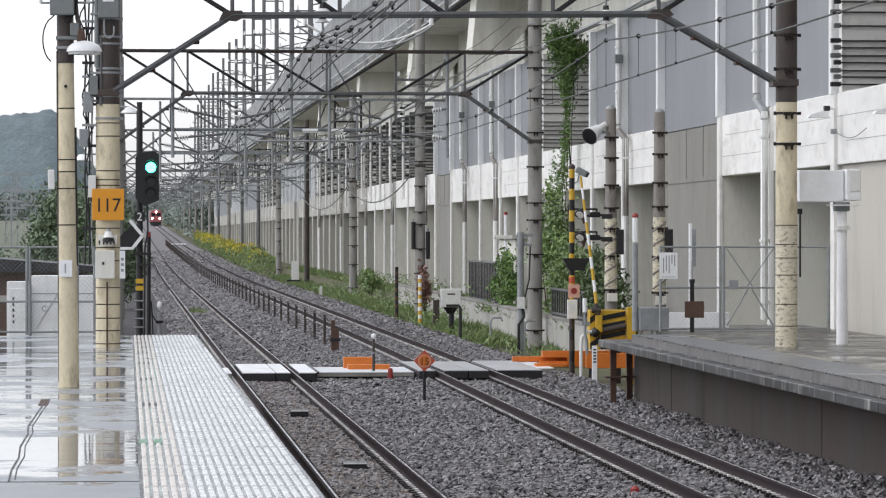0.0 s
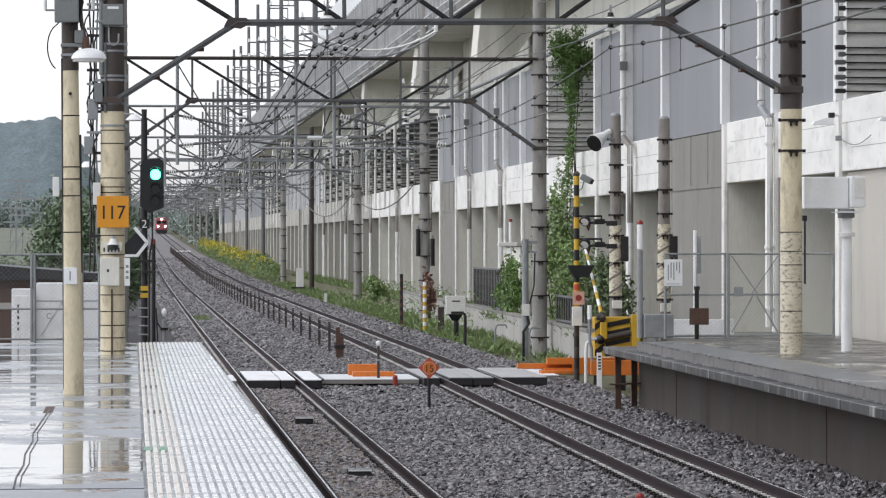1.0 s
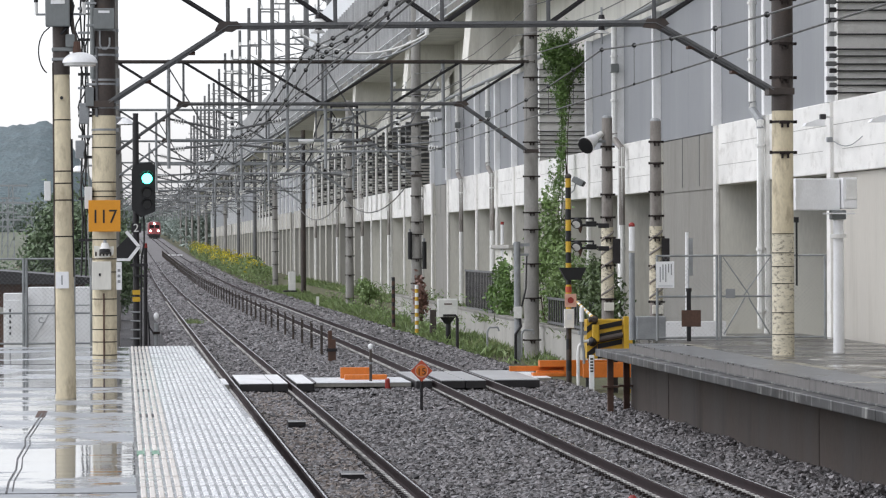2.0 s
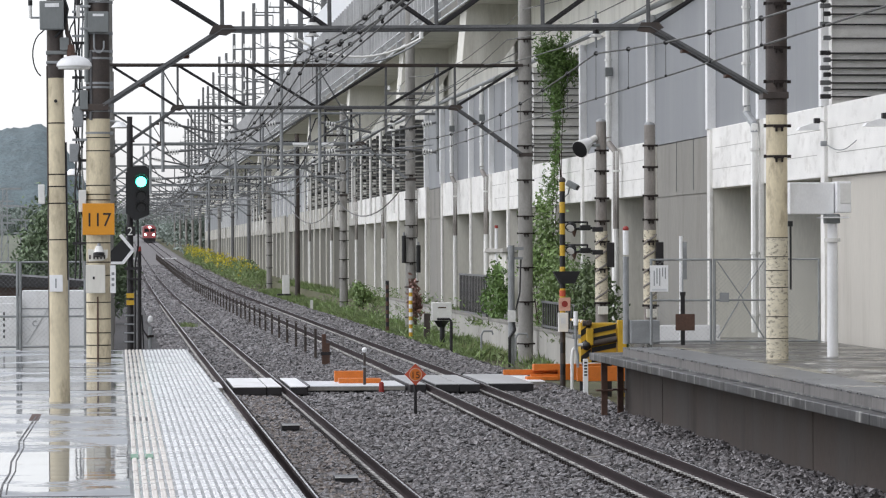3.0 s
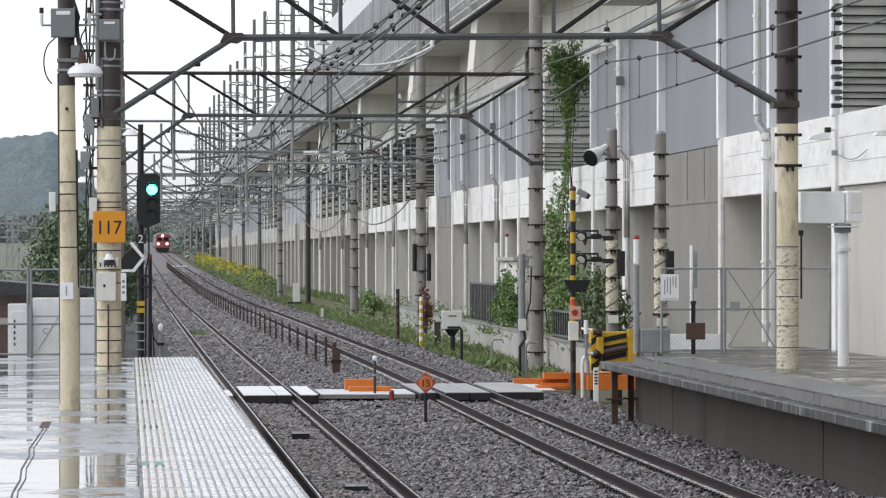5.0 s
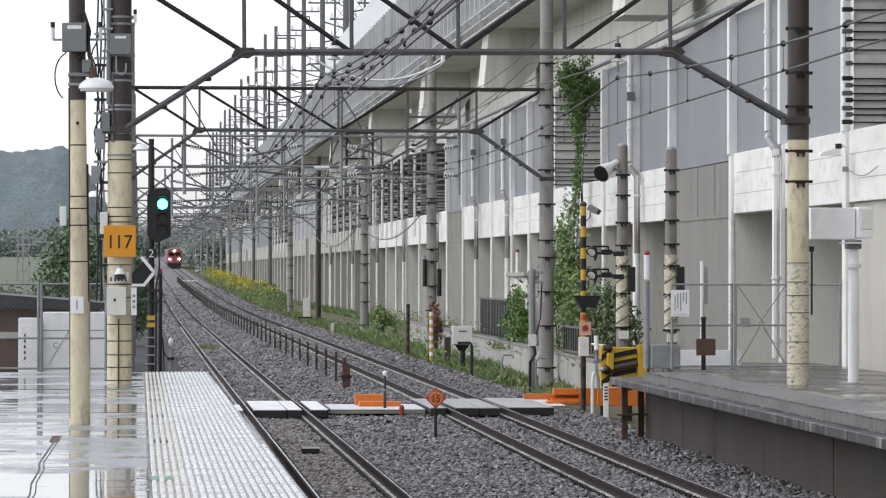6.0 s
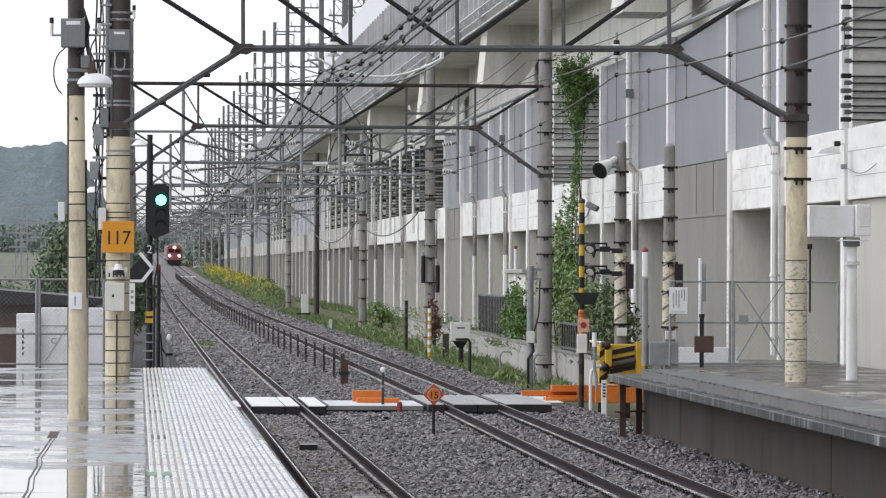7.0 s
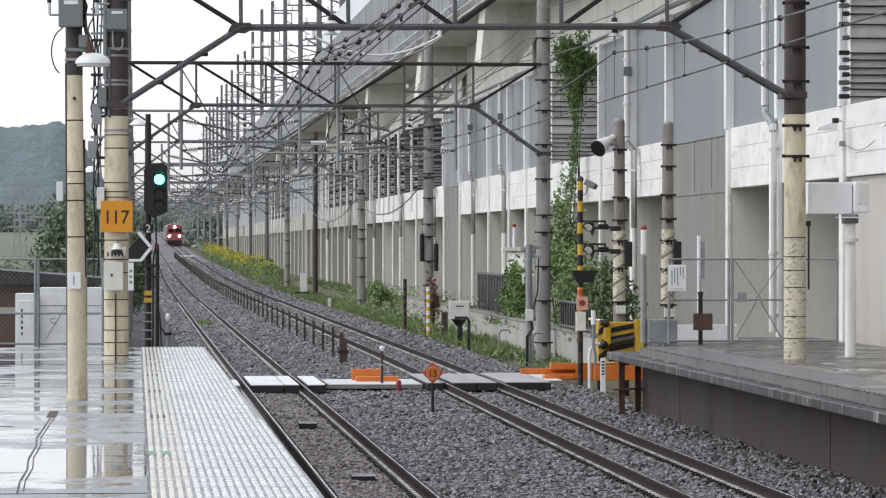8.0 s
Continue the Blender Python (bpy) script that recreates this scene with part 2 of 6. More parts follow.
    box_grey=mat("grey_box_paint", srgb(122, 126, 126), 0.5, 0.12, 4.0, 0.1, 40, dirt=srgb(92, 92, 90), dirt_amount=0.4, dirt_scale=5, streak=0.6),
    tactile=mat("worn_cream_tile", srgb(150, 145, 128), 0.4, 0.25, 3.0, 0.3, 40, random_tone=0.25, dirt=srgb(92, 92, 93), dirt_amount=0.95, dirt_scale=1.6),
    green=mat("green_mark_paint", srgb(96, 148, 118), 0.5, 0.2, 8.0, 0.1, 40, dirt=srgb(190, 195, 192), dirt_amount=0.95, dirt_scale=24),
    pad=mat("pale_clip_pad", srgb(196, 194, 190), 0.5, 0.2, 9.0, 0.1, 40, island=True, random_tone=0.3),
    bark=mat("bark", srgb(70, 58, 46), 0.9, 0.3, 4, 0.5, 30),
)


M["rail"].node_tree.nodes["Principled BSDF"].inputs["Specular IOR Level"].default_value = 0.12
M["clip"].node_tree.nodes["Principled BSDF"].inputs["Specular IOR Level"].default_value = 0.2


# ---------------------------------------------------------------- mesh helpers
def box(bm, x0, x1, y0, y1, z0, z1, bevel=0.0):
    r = bmesh.ops.create_cube(bm, size=1.0)
    m = Matrix.Translation(((x0 + x1) / 2, (y0 + y1) / 2, (z0 + z1) / 2)) @ Matrix.Diagonal((abs(x1 - x0), abs(y1 - y0), abs(z1 - z0), 1))
    bmesh.ops.transform(bm, matrix=m, verts=r["verts"])
    if bevel:
        edges = {e for v in r["verts"] for e in v.link_edges}
        bmesh.ops.bevel(bm, geom=list(edges), offset=bevel, segments=2, affect="EDGES", profile=0.6)
    return bm


def rod(bm, p, q, r0, r1=None, seg=10):
    p, q = Vector(p), Vector(q)
    d = q - p
    m = Matrix.Translation((p + q) / 2) @ d.to_track_quat("Z", "Y").to_matrix().to_4x4()
    bmesh.ops.create_cone(bm, cap_ends=True, segments=seg, radius1=r0, radius2=r0 if r1 is None else r1, depth=d.length, matrix=m)
    return bm


def bar(bm, p, q, w, h):
    """A square-section member from p to q, w wide and h deep."""
    p, q = Vector(p), Vector(q)
    d = q - p
    r = bmesh.ops.create_cube(bm, size=1.0)
    m = Matrix.Translation((p + q) / 2) @ d.to_track_quat("Z", "Y").to_matrix().to_4x4() @ Matrix.Diagonal((w, h, d.length, 1))
    bmesh.ops.transform(bm, matrix=m, verts=r["verts"])
    return bm


def angle_bar(bm, p, q, w, t=0.012):
    """A rolled angle from p to q: two thin flanges."""
    bar(bm, p, q, w, t)
    bar(bm, p, q, t, w)
    return bm


def ball(bm, c, r, seg=10, squash=1.0):
    bmesh.ops.create_uvsphere(bm, u_segments=seg, v_segments=max(6, seg // 2 + 2), radius=r, matrix=Matrix.Translation(c) @ Matrix.Diagonal((1, 1, squash, 1)))
    return bm


def tube(bm, points, r, seg=8):
    """One swept round pipe through the points."""
    pts = [Vector(p) for p in points]
    rings = []
    side = None
    for i, p in enumerate(pts):
        d = (pts[min(i + 1, len(pts) - 1)] - pts[max(i - 1, 0)]).normalized()
        if side is None:
            side = d.orthogonal().normalized()
        side = (side - d * side.dot(d)).normalized()
        up = d.cross(side)
        rings.append([bm.verts.new(p + (side * math.cos(a) + up * math.sin(a)) * r) for a in [2 * math.pi * k / seg for k in range(seg)]])
    for a, b in zip(rings, rings[1:]):
        for k in range(seg):
            bm.faces.new((a[k], a[(k + 1) % seg], b[(k + 1) % seg], b[k]))
    bm.faces.new(list(reversed(rings[0])))
    bm.faces.new(rings[-1])
    return bm


def prism(bm, outline, y0, y1):
    """An (x, z) outline pushed from y0 to y1."""
    a = [bm.verts.new((x, y0, z)) for x, z in outline]
    b = [bm.verts.new((x, y1, z)) for x, z in outline]
    bm.faces.new(a)
    bm.faces.new(list(reversed(b)))
    k = len(a)
    for i in range(k):
        bm.faces.new((a[i], b[i], b[(i + 1) % k], a[(i + 1) % k]))
    bmesh.ops.recalc_face_normals(bm, faces=bm.faces[:])
    return bm


def BM():
    return bmesh.new()


def mesh_of(name, bm, material, smooth=False):
    me = bpy.data.meshes.new(name)
    bm.to_mesh(me)
    bm.free()
    me.materials.append(material)
    if smooth:
        me.polygons.foreach_set("use_smooth", [True] * len(me.polygons))
        me.set_sharp_from_angle(angle=radians(40))
    return me


def part(name, bm, material, parent=None, label="", smooth=False):
    ob = new(name, mesh_of(name, bm, material, smooth))
    if parent:
        ob.parent = parent
    if label:
        tagged(ob, label)
    return ob


def thing(name, x, y, z, label, category, group="", kind="", rz=0):
    ob = new(name)
    ob.matrix_basis = pose(x, y, z, 0, 0, rz)
    ob.empty_display_size = 0.2
    return tagged(ob, label, category, group, kind)


def raw(name, verts, faces, material, parent=None, smooth=False):
    me = bpy.data.meshes.new(name)
    me.from_pydata(verts, [], faces)
    me.materials.append(material)
    if smooth:
        me.polygons.foreach_set("use_smooth", [True] * len(me.polygons))
    ob = new(name, me)
    if parent:
        ob.parent = parent
    return ob


def grade(y):
    """Height of the rail tops: level, then a long rise."""
    if y < 200:
        return 0.0
    if y < 350:
        return 0.5 * 0.0065 * (y - 200) ** 2 / 150
    return 0.4875 + 0.0065 * (min(y, 1500) - 350) + 0.0022 * max(0, min(y, 1500) - 480)


def soft(a, b, v):
    t = min(1, max(0, (v - a) / (b - a)))
    return t * t * (3 - 2 * t)


def track_x(track, y):
    """Centre of a track at y."""
    if track == 1:
        return 2.735 + 0.35 * soft(90, 500, y)
    return 6.62 + 0.22 * soft(35, 95, y) + 0.2 * soft(120, 600, y)


RNG = np.random.default_rng(7)


def leaf_mesh(name, centres, sizes, material, parent=None, long=1.0, upright=0.0, wide=0.42):
    """Many small folded leaves, one island each."""
    n = len(centres)
    centres, sizes = np.asarray(centres, float), np.asarray(sizes, float).reshape(-1, 1)
    d = RNG.normal(size=(n, 3))
    d[:, 2] = d[:, 2] * (1 - upright) + upright * 2.2
    d /= np.linalg.norm(d, axis=1, keepdims=True)
    s = np.cross(d, RNG.normal(size=(n, 3)))
    s /= np.linalg.norm(s, axis=1, keepdims=True)
    u = np.cross(d, s)
    tip = centres + d * sizes * long
    left = centres + s * sizes * wide + u * sizes * 0.12
    right = centres - s * sizes * wide + u * sizes * 0.12
    base = centres - d * sizes * long * 0.7
    verts = np.stack([base, right, tip, left], 1).reshape(-1, 3)
    idx = np.arange(n) * 4
    faces = np.concatenate([np.stack([idx, idx + 1, idx + 2], 1), np.stack([idx, idx + 2, idx + 3], 1)])
    return raw(name, verts.tolist(), faces.tolist(), material, parent)


def blob_points(centre, radii, n, lumps=7):
    """Points in lumpy clumps inside an ellipsoid."""
    centre, radii = np.array(centre), np.array(radii)
    heads = RNG.normal(size=(lumps, 3))
    heads /= np.linalg.norm(heads, axis=1, keepdims=True)
    heads *= RNG.uniform(0.25, 0.85, (lumps, 1))
    pick = RNG.integers(0, lumps, n)
    p = heads[pick] + RNG.normal(size=(n, 3)) * 0.22
    return centre + p * radii


# ---------------------------------------------------------------- ground
def build_ground():
    ys = [-60, 0, 30, 60, 90, 120, 150, 200, 230, 260, 290, 320, 350, 400, 500, 600, 800, 1000, 1250, 1500, 2500, 4500]
    xs = [(-2500, -0.6), (-300, -0.6), (-60, -0.5), (-12, -0.4), (-0.6, -0.35), (0.9, -0.24), (1.5, -0.2), (5.0, -0.2), (8.0, -0.2),
          (8.75, -0.13), (9.3, -0.3), (10.98, -0.36), (11.2, 0.3), (12.6, 0.35), (16, 0.35), (60, 0.3), (300, 0), (2500, -1)]
    verts = [(x, y, z + grade(y)) for y in ys for x, z in xs]
    k = len(xs)
    faces = [(j * k + i, j * k + i + 1, (j + 1) * k + i + 1, (j + 1) * k + i) for j in range(len(ys) - 1) for i in range(k - 1)]
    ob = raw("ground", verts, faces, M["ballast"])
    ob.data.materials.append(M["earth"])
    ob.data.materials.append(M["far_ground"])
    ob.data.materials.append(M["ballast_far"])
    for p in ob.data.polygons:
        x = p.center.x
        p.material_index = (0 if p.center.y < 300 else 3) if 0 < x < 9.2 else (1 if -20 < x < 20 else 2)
    tagged(ob, "grey ballast bed and weedy earth along the railway", "ground", kind="structure")


def stones(name, x0, x1, y0, y1, per_m2, size, material, label, seat=-0.19):
    n = int((x1 - x0) * (y1 - y0) * per_m2)
    c = np.stack([RNG.uniform(x0, x1, n), RNG.uniform(y0, y1, n), np.full(n, seat)], 1)
    for track in (1, 2):
        mid = np.array([track_x(track, v) for v in c[:, 1]])
        c = c[np.abs(np.abs(c[:, 0] - mid) - 0.566) > 0.14]
        mid = np.array([track_x(track, v) for v in c[:, 1]])
        c[:, 2] -= np.where(np.abs(c[:, 0] - mid) < 0.75, 0.006, 0)
    n = len(c)
    c[:, 2] += np.array([grade(v) for v in c[:, 1]])
    c[:, 2] += RNG.uniform(-0.015, 0.03, n) + 0.02 * np.sin(c[:, 0] * 3.1) * np.sin(c[:, 1] * 1.7)
    c[:, 2] += np.where(c[:, 0] > 8.1, np.clip((c[:, 0] - 8.1) * 0.12, 0, 0.07), 0)
    base = np.array([(1, 0, 0), (-1, 0, 0), (0, 1, 0), (0, -1, 0), (0, 0, 1), (0, 0, -1)], float)
    tri = np.array([(0, 2, 4), (2, 1, 4), (1, 3, 4), (3, 0, 4), (2, 0, 5), (1, 2, 5), (3, 1, 5), (0, 3, 5)])
    s = RNG.uniform(0.6, 1.35, (n, 1, 1)) * size
    v = base[None] * s * RNG.uniform(0.55, 1.25, (n, 6, 1))
    q = RNG.normal(size=(n, 4))
    q /= np.linalg.norm(q, axis=1, keepdims=True)
    w, x, y, z = q.T
    rot = np.stack([np.stack([1 - 2 * (y * y + z * z), 2 * (x * y - w * z), 2 * (x * z + w * y)], 1),
                    np.stack([2 * (x * y + w * z), 1 - 2 * (x * x + z * z), 2 * (y * z - w * x)], 1),
                    np.stack([2 * (x * z - w * y), 2 * (y * z + w * x), 1 - 2 * (x * x + y * y)], 1)], 1)
    v = np.einsum("nij,nkj->nki", rot, v) * np.array((1.15, 1.15, 0.78)) + c[:, None, :]
    f = (tri[None] + 6 * np.arange(n)[:, None, None]).reshape(-1, 3)
    ob = raw(name, v.reshape(-1, 3).tolist(), f.tolist(), material)
    tagged(ob, label, "ballast", kind="stuff")


def build_track(number):
    tr = tagged(new("track_%d" % number), "steel rails on concrete sleepers in ballast", "railway track", kind="structure")
    ys = list(range(-60, 120, 6)) + list(range(120, 360, 10)) + list(range(360, 1300, 40))
    for side in (-1, 1):
        shape = [(-0.063, -0.153), (0.063, -0.153), (0.063, -0.142), (0.02, -0.125), (0.009, -0.11), (0.009, -0.045), (0.032, -0.036),
                 (0.032, -0.004), (-0.032, -0.004), (-0.032, -0.036), (-0.009, -0.045), (-0.009, -0.11), (-0.02, -0.125), (-0.063, -0.142)]
        k = len(shape)
        verts = []
        for y in ys:
            x = track_x(number, y) + side * 0.566
            verts += [(x + a, y, grade(y) + b) for a, b in shape]
        faces = [(j * k + i, j * k + (i + 1) % k, (j + 1) * k + (i + 1) % k, (j + 1) * k + i) for j in range(len(ys) - 1) for i in range(k)]
        rail = raw("rail", verts, faces, M["rail"], tr)
        verts = []
        for y in ys:
            x = track_x(number, y) + side * 0.566
            verts += [(x + a, y, grade(y) + b) for a, b in ((-0.013 - 0.006 * side, -0.006), (0.013 - 0.006 * side, -0.006), (0.011 - 0.006 * side, 0.0), (-0.011 - 0.006 * side, 0.0))]
        faces = [(j * 4 + i, j * 4 + (i + 1) % 4, (j + 1) * 4 + (i + 1) % 4, (j + 1) * 4 + i) for j in range(len(ys) - 1) for i in range(4)]
        raw("rail_head", verts, faces, M["railtop"], rail)
        # pale clip pads along the foot, one at each sleeper
        bm_v, bm_f = [], []
        y = -12.0
        while y < 190:
            x = track_x(number, y) + side * 0.566
            k = len(bm_v)
            bm_v += [(x + u, y + v, grade(y) + w) for w in (-0.153, -0.118) for u, v in ((-0.092, -0.075), (-0.05, -0.075), (-0.05, 0.075), (-0.092, 0.075))]
            bm_f += [tuple(k + q for q in f) for f in ((4, 5, 6, 7), (0, 1, 5, 4), (1, 2, 6, 5), (2, 3, 7, 6), (3, 0, 4, 7))]
            y += 0.305
        tagged(raw("clip_pads", bm_v, bm_f, M["pad"], rail), kind="stuff")
    # sleepers: single pieces nearby, the far ones joined
    me = mesh_of("sleeper", box(BM(), -1.0, 1.0, -0.12, 0.12, -0.32, -0.178, 0.015), M["sleeper"])
    y = -12.0
    while y < 110:
        s = new("sleeper", me)
        s.parent = tr
        s.matrix_basis = pose(track_x(number, y), y, 0)
        y += 0.61
    bm = BM()
    while y < 260:
        x = track_x(number, y)
        box(bm, x - 1, x + 1, y - 0.12, y + 0.12, grade(y) - 0.3, grade(y) - 0.165)
        y += 0.61
    tagged(part("sleepers_far", bm, M["sleeper"], tr), kind="stuff")
    bm = BM()
    y = 33.0
    while y < 80:
        for side in (-1, 1):
            for off in (-0.125, 0.125):
                x = track_x(number, y) + side * 0.566 + off
                for dy in (-0.15, 0.15):
                    box(bm, x - 0.03, x + 0.03, y + dy - 0.045, y + dy + 0.045, -0.175, -0.128)
        y += 0.61
    tagged(part("rail_clips", bm, M["clip"], tr), kind="stuff")
    return tr


# ---------------------------------------------------------------- platforms
def build_left_platform():
    pf = tagged(new("platform_1"), "rain-wet grey concrete platform with a white ribbed edge strip", "platform", kind="structure")
    outline = [(-9, -20), (1.21, -20), (1.21, 25), (1.1, 59.6), (-9, 59.9)]
    bm = BM()
    low = [bm.verts.new((x, y, -0.4)) for x, y in outline]
    top = [bm.verts.new((x, y, 1.1)) for x, y in outline]
    bm.faces.new(top)
    for i in range(5):
        bm.faces.new((low[i], low[(i + 1) % 5], top[(i + 1) % 5], top[i]))
    part("platform_slab", bm, M["slab"], pf)
    # bed of the ribbed strip, and its long ribs
    for i in range(36):
        y0, y1 = -18.88 + i * 2.18, -18.88 + i * 2.18 + 2.165
        bm = BM()
        e0, e1 = 1.22 - 0.0032 * max(0, y0 - 25), 1.22 - 0.0032 * max(0, y1 - 25)
        v = [bm.verts.new(p) for p in ((0.1, y0, 1.104), (e0, y0, 1.104), (e1, y1, 1.104), (0.1 + 0.003 * (y1 > 59), y1, 1.104))]
        w = [bm.verts.new((p.co.x, p.co.y, 0.95)) for p in v]
        bm.faces.new(v)
        for k in range(4):
            bm.faces.new((w[k], w[(k + 1) % 4], v[(k + 1) % 4], v[k]))
        part("edge_block", bm, M["edge_slab"], pf)
    for i in range(19):
        bm = BM()
        x = 0.125 + i * 0.058
        bar_w = 0.019
        y1 = 59.55
        bm2 = [(x - bar_w, 1.1045), (x - bar_w * 0.7, 1.113), (x + bar_w * 0.7, 1.113), (x + bar_w, 1.1045)]
        if x > 1.09:
            y1 = 25 + (1.2 - x) / 0.0032
        v = -18.8
        while v < y1 - 0.1:
            prism(bm, bm2, v, min(v + 1.03, y1))
            v += 1.09
        part("tactile_rib", bm, M["rib_warm"] if i < 5 else M["rib"], pf)
    # slab joints, shallow dark grooves filled with sealant
    for a, b in (((-9, 24.35), (0.09, 24.35)), ((-9, 33.5), (-1.1, 33.5)), ((-9, 42.6), (0.09, 42.6)), ((-9, 51.0), (0.09, 51.0))):
        part("joint_seal", box(BM(), a[0], b[0], a[1] - 0.02, a[1] + 0.02, 1.09, 1.103), M["dark"], pf)
    bm = BM()
    pts = [(-0.78, 24.4), (-0.8, 25.6), (-0.79, 27.0), (-0.82, 28.4), (-0.81, 30.2), (-0.84, 31.4), (-0.82, 33.6), (-0.8, 36.0)]
    for p, q in zip(pts, pts[1:]):
        bar(bm, (p[0], p[1], 1.098), (q[0], q[1], 1.098), 0.014, 0.012)
    for p, q in zip(pts, pts[1:]):
        bar(bm, (p[0] + 0.035, p[1] + 0.2, 1.098), (q[0] + 0.035, q[1] + 0.1, 1.098), 0.01, 0.011)
    part("crack_seal", bm, M["dark"], pf)
    part("rust_stain", prism(BM(), [(-0.86, 1.09), (-0.74, 1.09), (-0.76, 1.1015), (-0.85, 1.1015)], 35.2, 36.6), M["rust"], pf)
    # open slots in the tactile strip and a pair of green position marks
    for y in (55.7, 53.2, 50.9, 46.7, 41.5, 35.3):
        for x in (0.154, 0.212, 0.27):
            part("strip_slot", box(BM(), x - 0.014, x + 0.014, y - 0.32, y + 0.32, 1.1, 1.1075), M["dark"], pf)
    for x in (0.125, 0.241):
        part("green_mark", box(BM(), x - 0.03, x + 0.03, 28.6, 29.1, 1.1, 1.1142), M["green"], pf)
    part("edge_seal", box(BM(), 0.078, 0.098, -18.8, 59.5, 1.09, 1.1035), M["coping"], pf)
    return pf


def build_right_platform():
    pf = tagged(new("platform_2"), "wet asphalt platform with stained concrete coping over a recessed side wall", "platform", kind="structure")
    part("platform_top", box(BM(), 9.102, 12.3, -20, 62.9, 0.9, 1.085), M["asphalt"], pf)
    part("platform_end", box(BM(), 9.3, 12.3, 62.902, 66.5, 0.88, 1.082), M["asphalt"], pf)
    y = -20.0
    while y < 60:
        y1 = min(y + 4.0, 60.1)
        part("coping_stone", box(BM(), 8.3, 9.1, y, y1 - 0.012, 0.93, 1.09, 0.012), M["wet_edge"], pf)
        part("coping_face", box(BM(), 8.285, 8.299, y + 0.002, y1 - 0.014, 0.952, 1.073), M["coping_face"], pf)
        part("nosing", box(BM(), 8.282, 8.33, y + 0.004, y1 - 0.016, 1.074, 1.0935, 0.004), M["coping_top"], pf)
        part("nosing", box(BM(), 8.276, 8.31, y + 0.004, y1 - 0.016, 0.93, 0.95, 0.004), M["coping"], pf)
        y += 4.0
    y = -20.8
    while y < 62.5:
        y1 = min(y + 2.4, 62.9)
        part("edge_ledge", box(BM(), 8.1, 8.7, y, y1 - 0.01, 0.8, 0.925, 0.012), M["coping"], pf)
        y += 2.4
    y = -18.4
    i = 0
    while y < 62:
        y1 = min(y + 6.4, 62.8)
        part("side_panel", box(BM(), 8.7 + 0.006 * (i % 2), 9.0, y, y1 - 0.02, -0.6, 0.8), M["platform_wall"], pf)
        y += 6.4
        i += 1
    tile = mesh_of("tactile_tile", box(BM(), -0.07, 0.07, -0.148, 0.148, 0.0, 0.006), M["tactile"])
    for i in range(150):
        if math.sin(i * 0.41) + math.sin(i * 0.17 + 1) + 0.8 * math.sin(i * 1.9) < 0.1:
            continue
        o = new("tactile_tile", tile)
        o.parent = pf
        o.matrix_basis = pose(9.18, 15.15 + 0.3 * i, 1.0845)
    for x, y in ((9.75, 51.2), (9.8, 48.6), (9.95, 47.9), (9.82, 46.2), (10.1, 45.1), (9.9, 42.6), (10.05, 40.2)):
        part("paint_patch", prism(BM(), [(x - 0.09, 1.083), (x + 0.1, 1.083), (x + 0.08, 1.0885), (x - 0.07, 1.0885)], y - 0.3, y + 0.25), M["conc"], pf)
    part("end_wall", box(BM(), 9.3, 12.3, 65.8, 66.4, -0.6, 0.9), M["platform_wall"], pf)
    for x, yy, h in ((8.28, 62.3, 0.8), (8.6, 62.6, 0.8)):
        bm = BM()
        box(bm, x - 0.05, x + 0.05, yy - 0.05, yy + 0.05, -0.25, h)
        box(bm, x - 0.14, x + 0.14, yy - 0.1, yy + 0.1, 0.28, 0.31)
        part("edge_support", bm, M["rust"], pf)
    return pf


# ---------------------------------------------------------------- viaduct
WALL = 12.4
COLS = [-12.4, -5.6, 1.2, 8.0, 14.8, 21.6, 28.4, 35.2, 42.0, 48.8, 55.6, 63.7, 70.1, 76.2, 84.9, 91.2, 97.4, 103.6, 109.8, 116.2, 121.6, 128.6, 134.8, 140.1, 147.4, 154.5, 162.0, 169.9]
KIND = ["p"] * 8 + ["p", "l", "l", "p", "p", "r", "p", "p", "l", "l", "p", "p", "p", "p", "p", "r", "l", "l", "l"]
y = 169.9
pattern = "llllllllllpppprpppplll" * 4
for c in pattern:
    if y > 520:
        break
    y += 6.9
    COLS.append(y)
    KIND.append(c)


def build_viaduct():
    va = tagged(new("viaduct"), "grey concrete railway viaduct with enclosed bays, white columns and ribbed noise barrier", "viaduct", kind="structure")
    # set-back wall behind the bays, recess shade deepened by duller concrete, and the upper back wall
    for a, b in zip(COLS, COLS[1:]):
        part("recess_wall", box(BM(), WALL + 1.5, WALL + 1.8, a, b - 0.006, -0.3, 8.2), M["conc_dim"], va)
    part("upper_wall", box(BM(), WALL + 0.5, WALL + 1.0, -30, 620, 8.2, 10.56), M["cap"], va)
    # columns: white lower shaft, white fin beside the panels above
    for i, a in enumerate(COLS):
        z0 = 0.2 if a > 66 else 1.06
        col = part("column", box(BM(), WALL + 0.02, WALL + 1.5, a - 0.15, a + 0.15, z0, 5.2), M["cap"] if a < 190 else M["conc"], va)
        part("column_face", box(BM(), WALL - 0.06, WALL + 0.018, a - 0.17, a + 0.17, z0, 5.2, 0.015), M["conc_white"] if a < 190 else M["cap"], col)
        if 0 < i < len(KIND) and KIND[i] == "l" and KIND[i - 1] == "l":
            continue
        part("fin", box(BM(), WALL - 0.1, WALL + 0.4, a - 0.13, a + 0.13, 5.2, 8.15, 0.015), M["white"], va)
    band = 0
    for i, (a, b) in enumerate(zip(COLS, COLS[1:])):
        k = KIND[i]
        if k != "r":
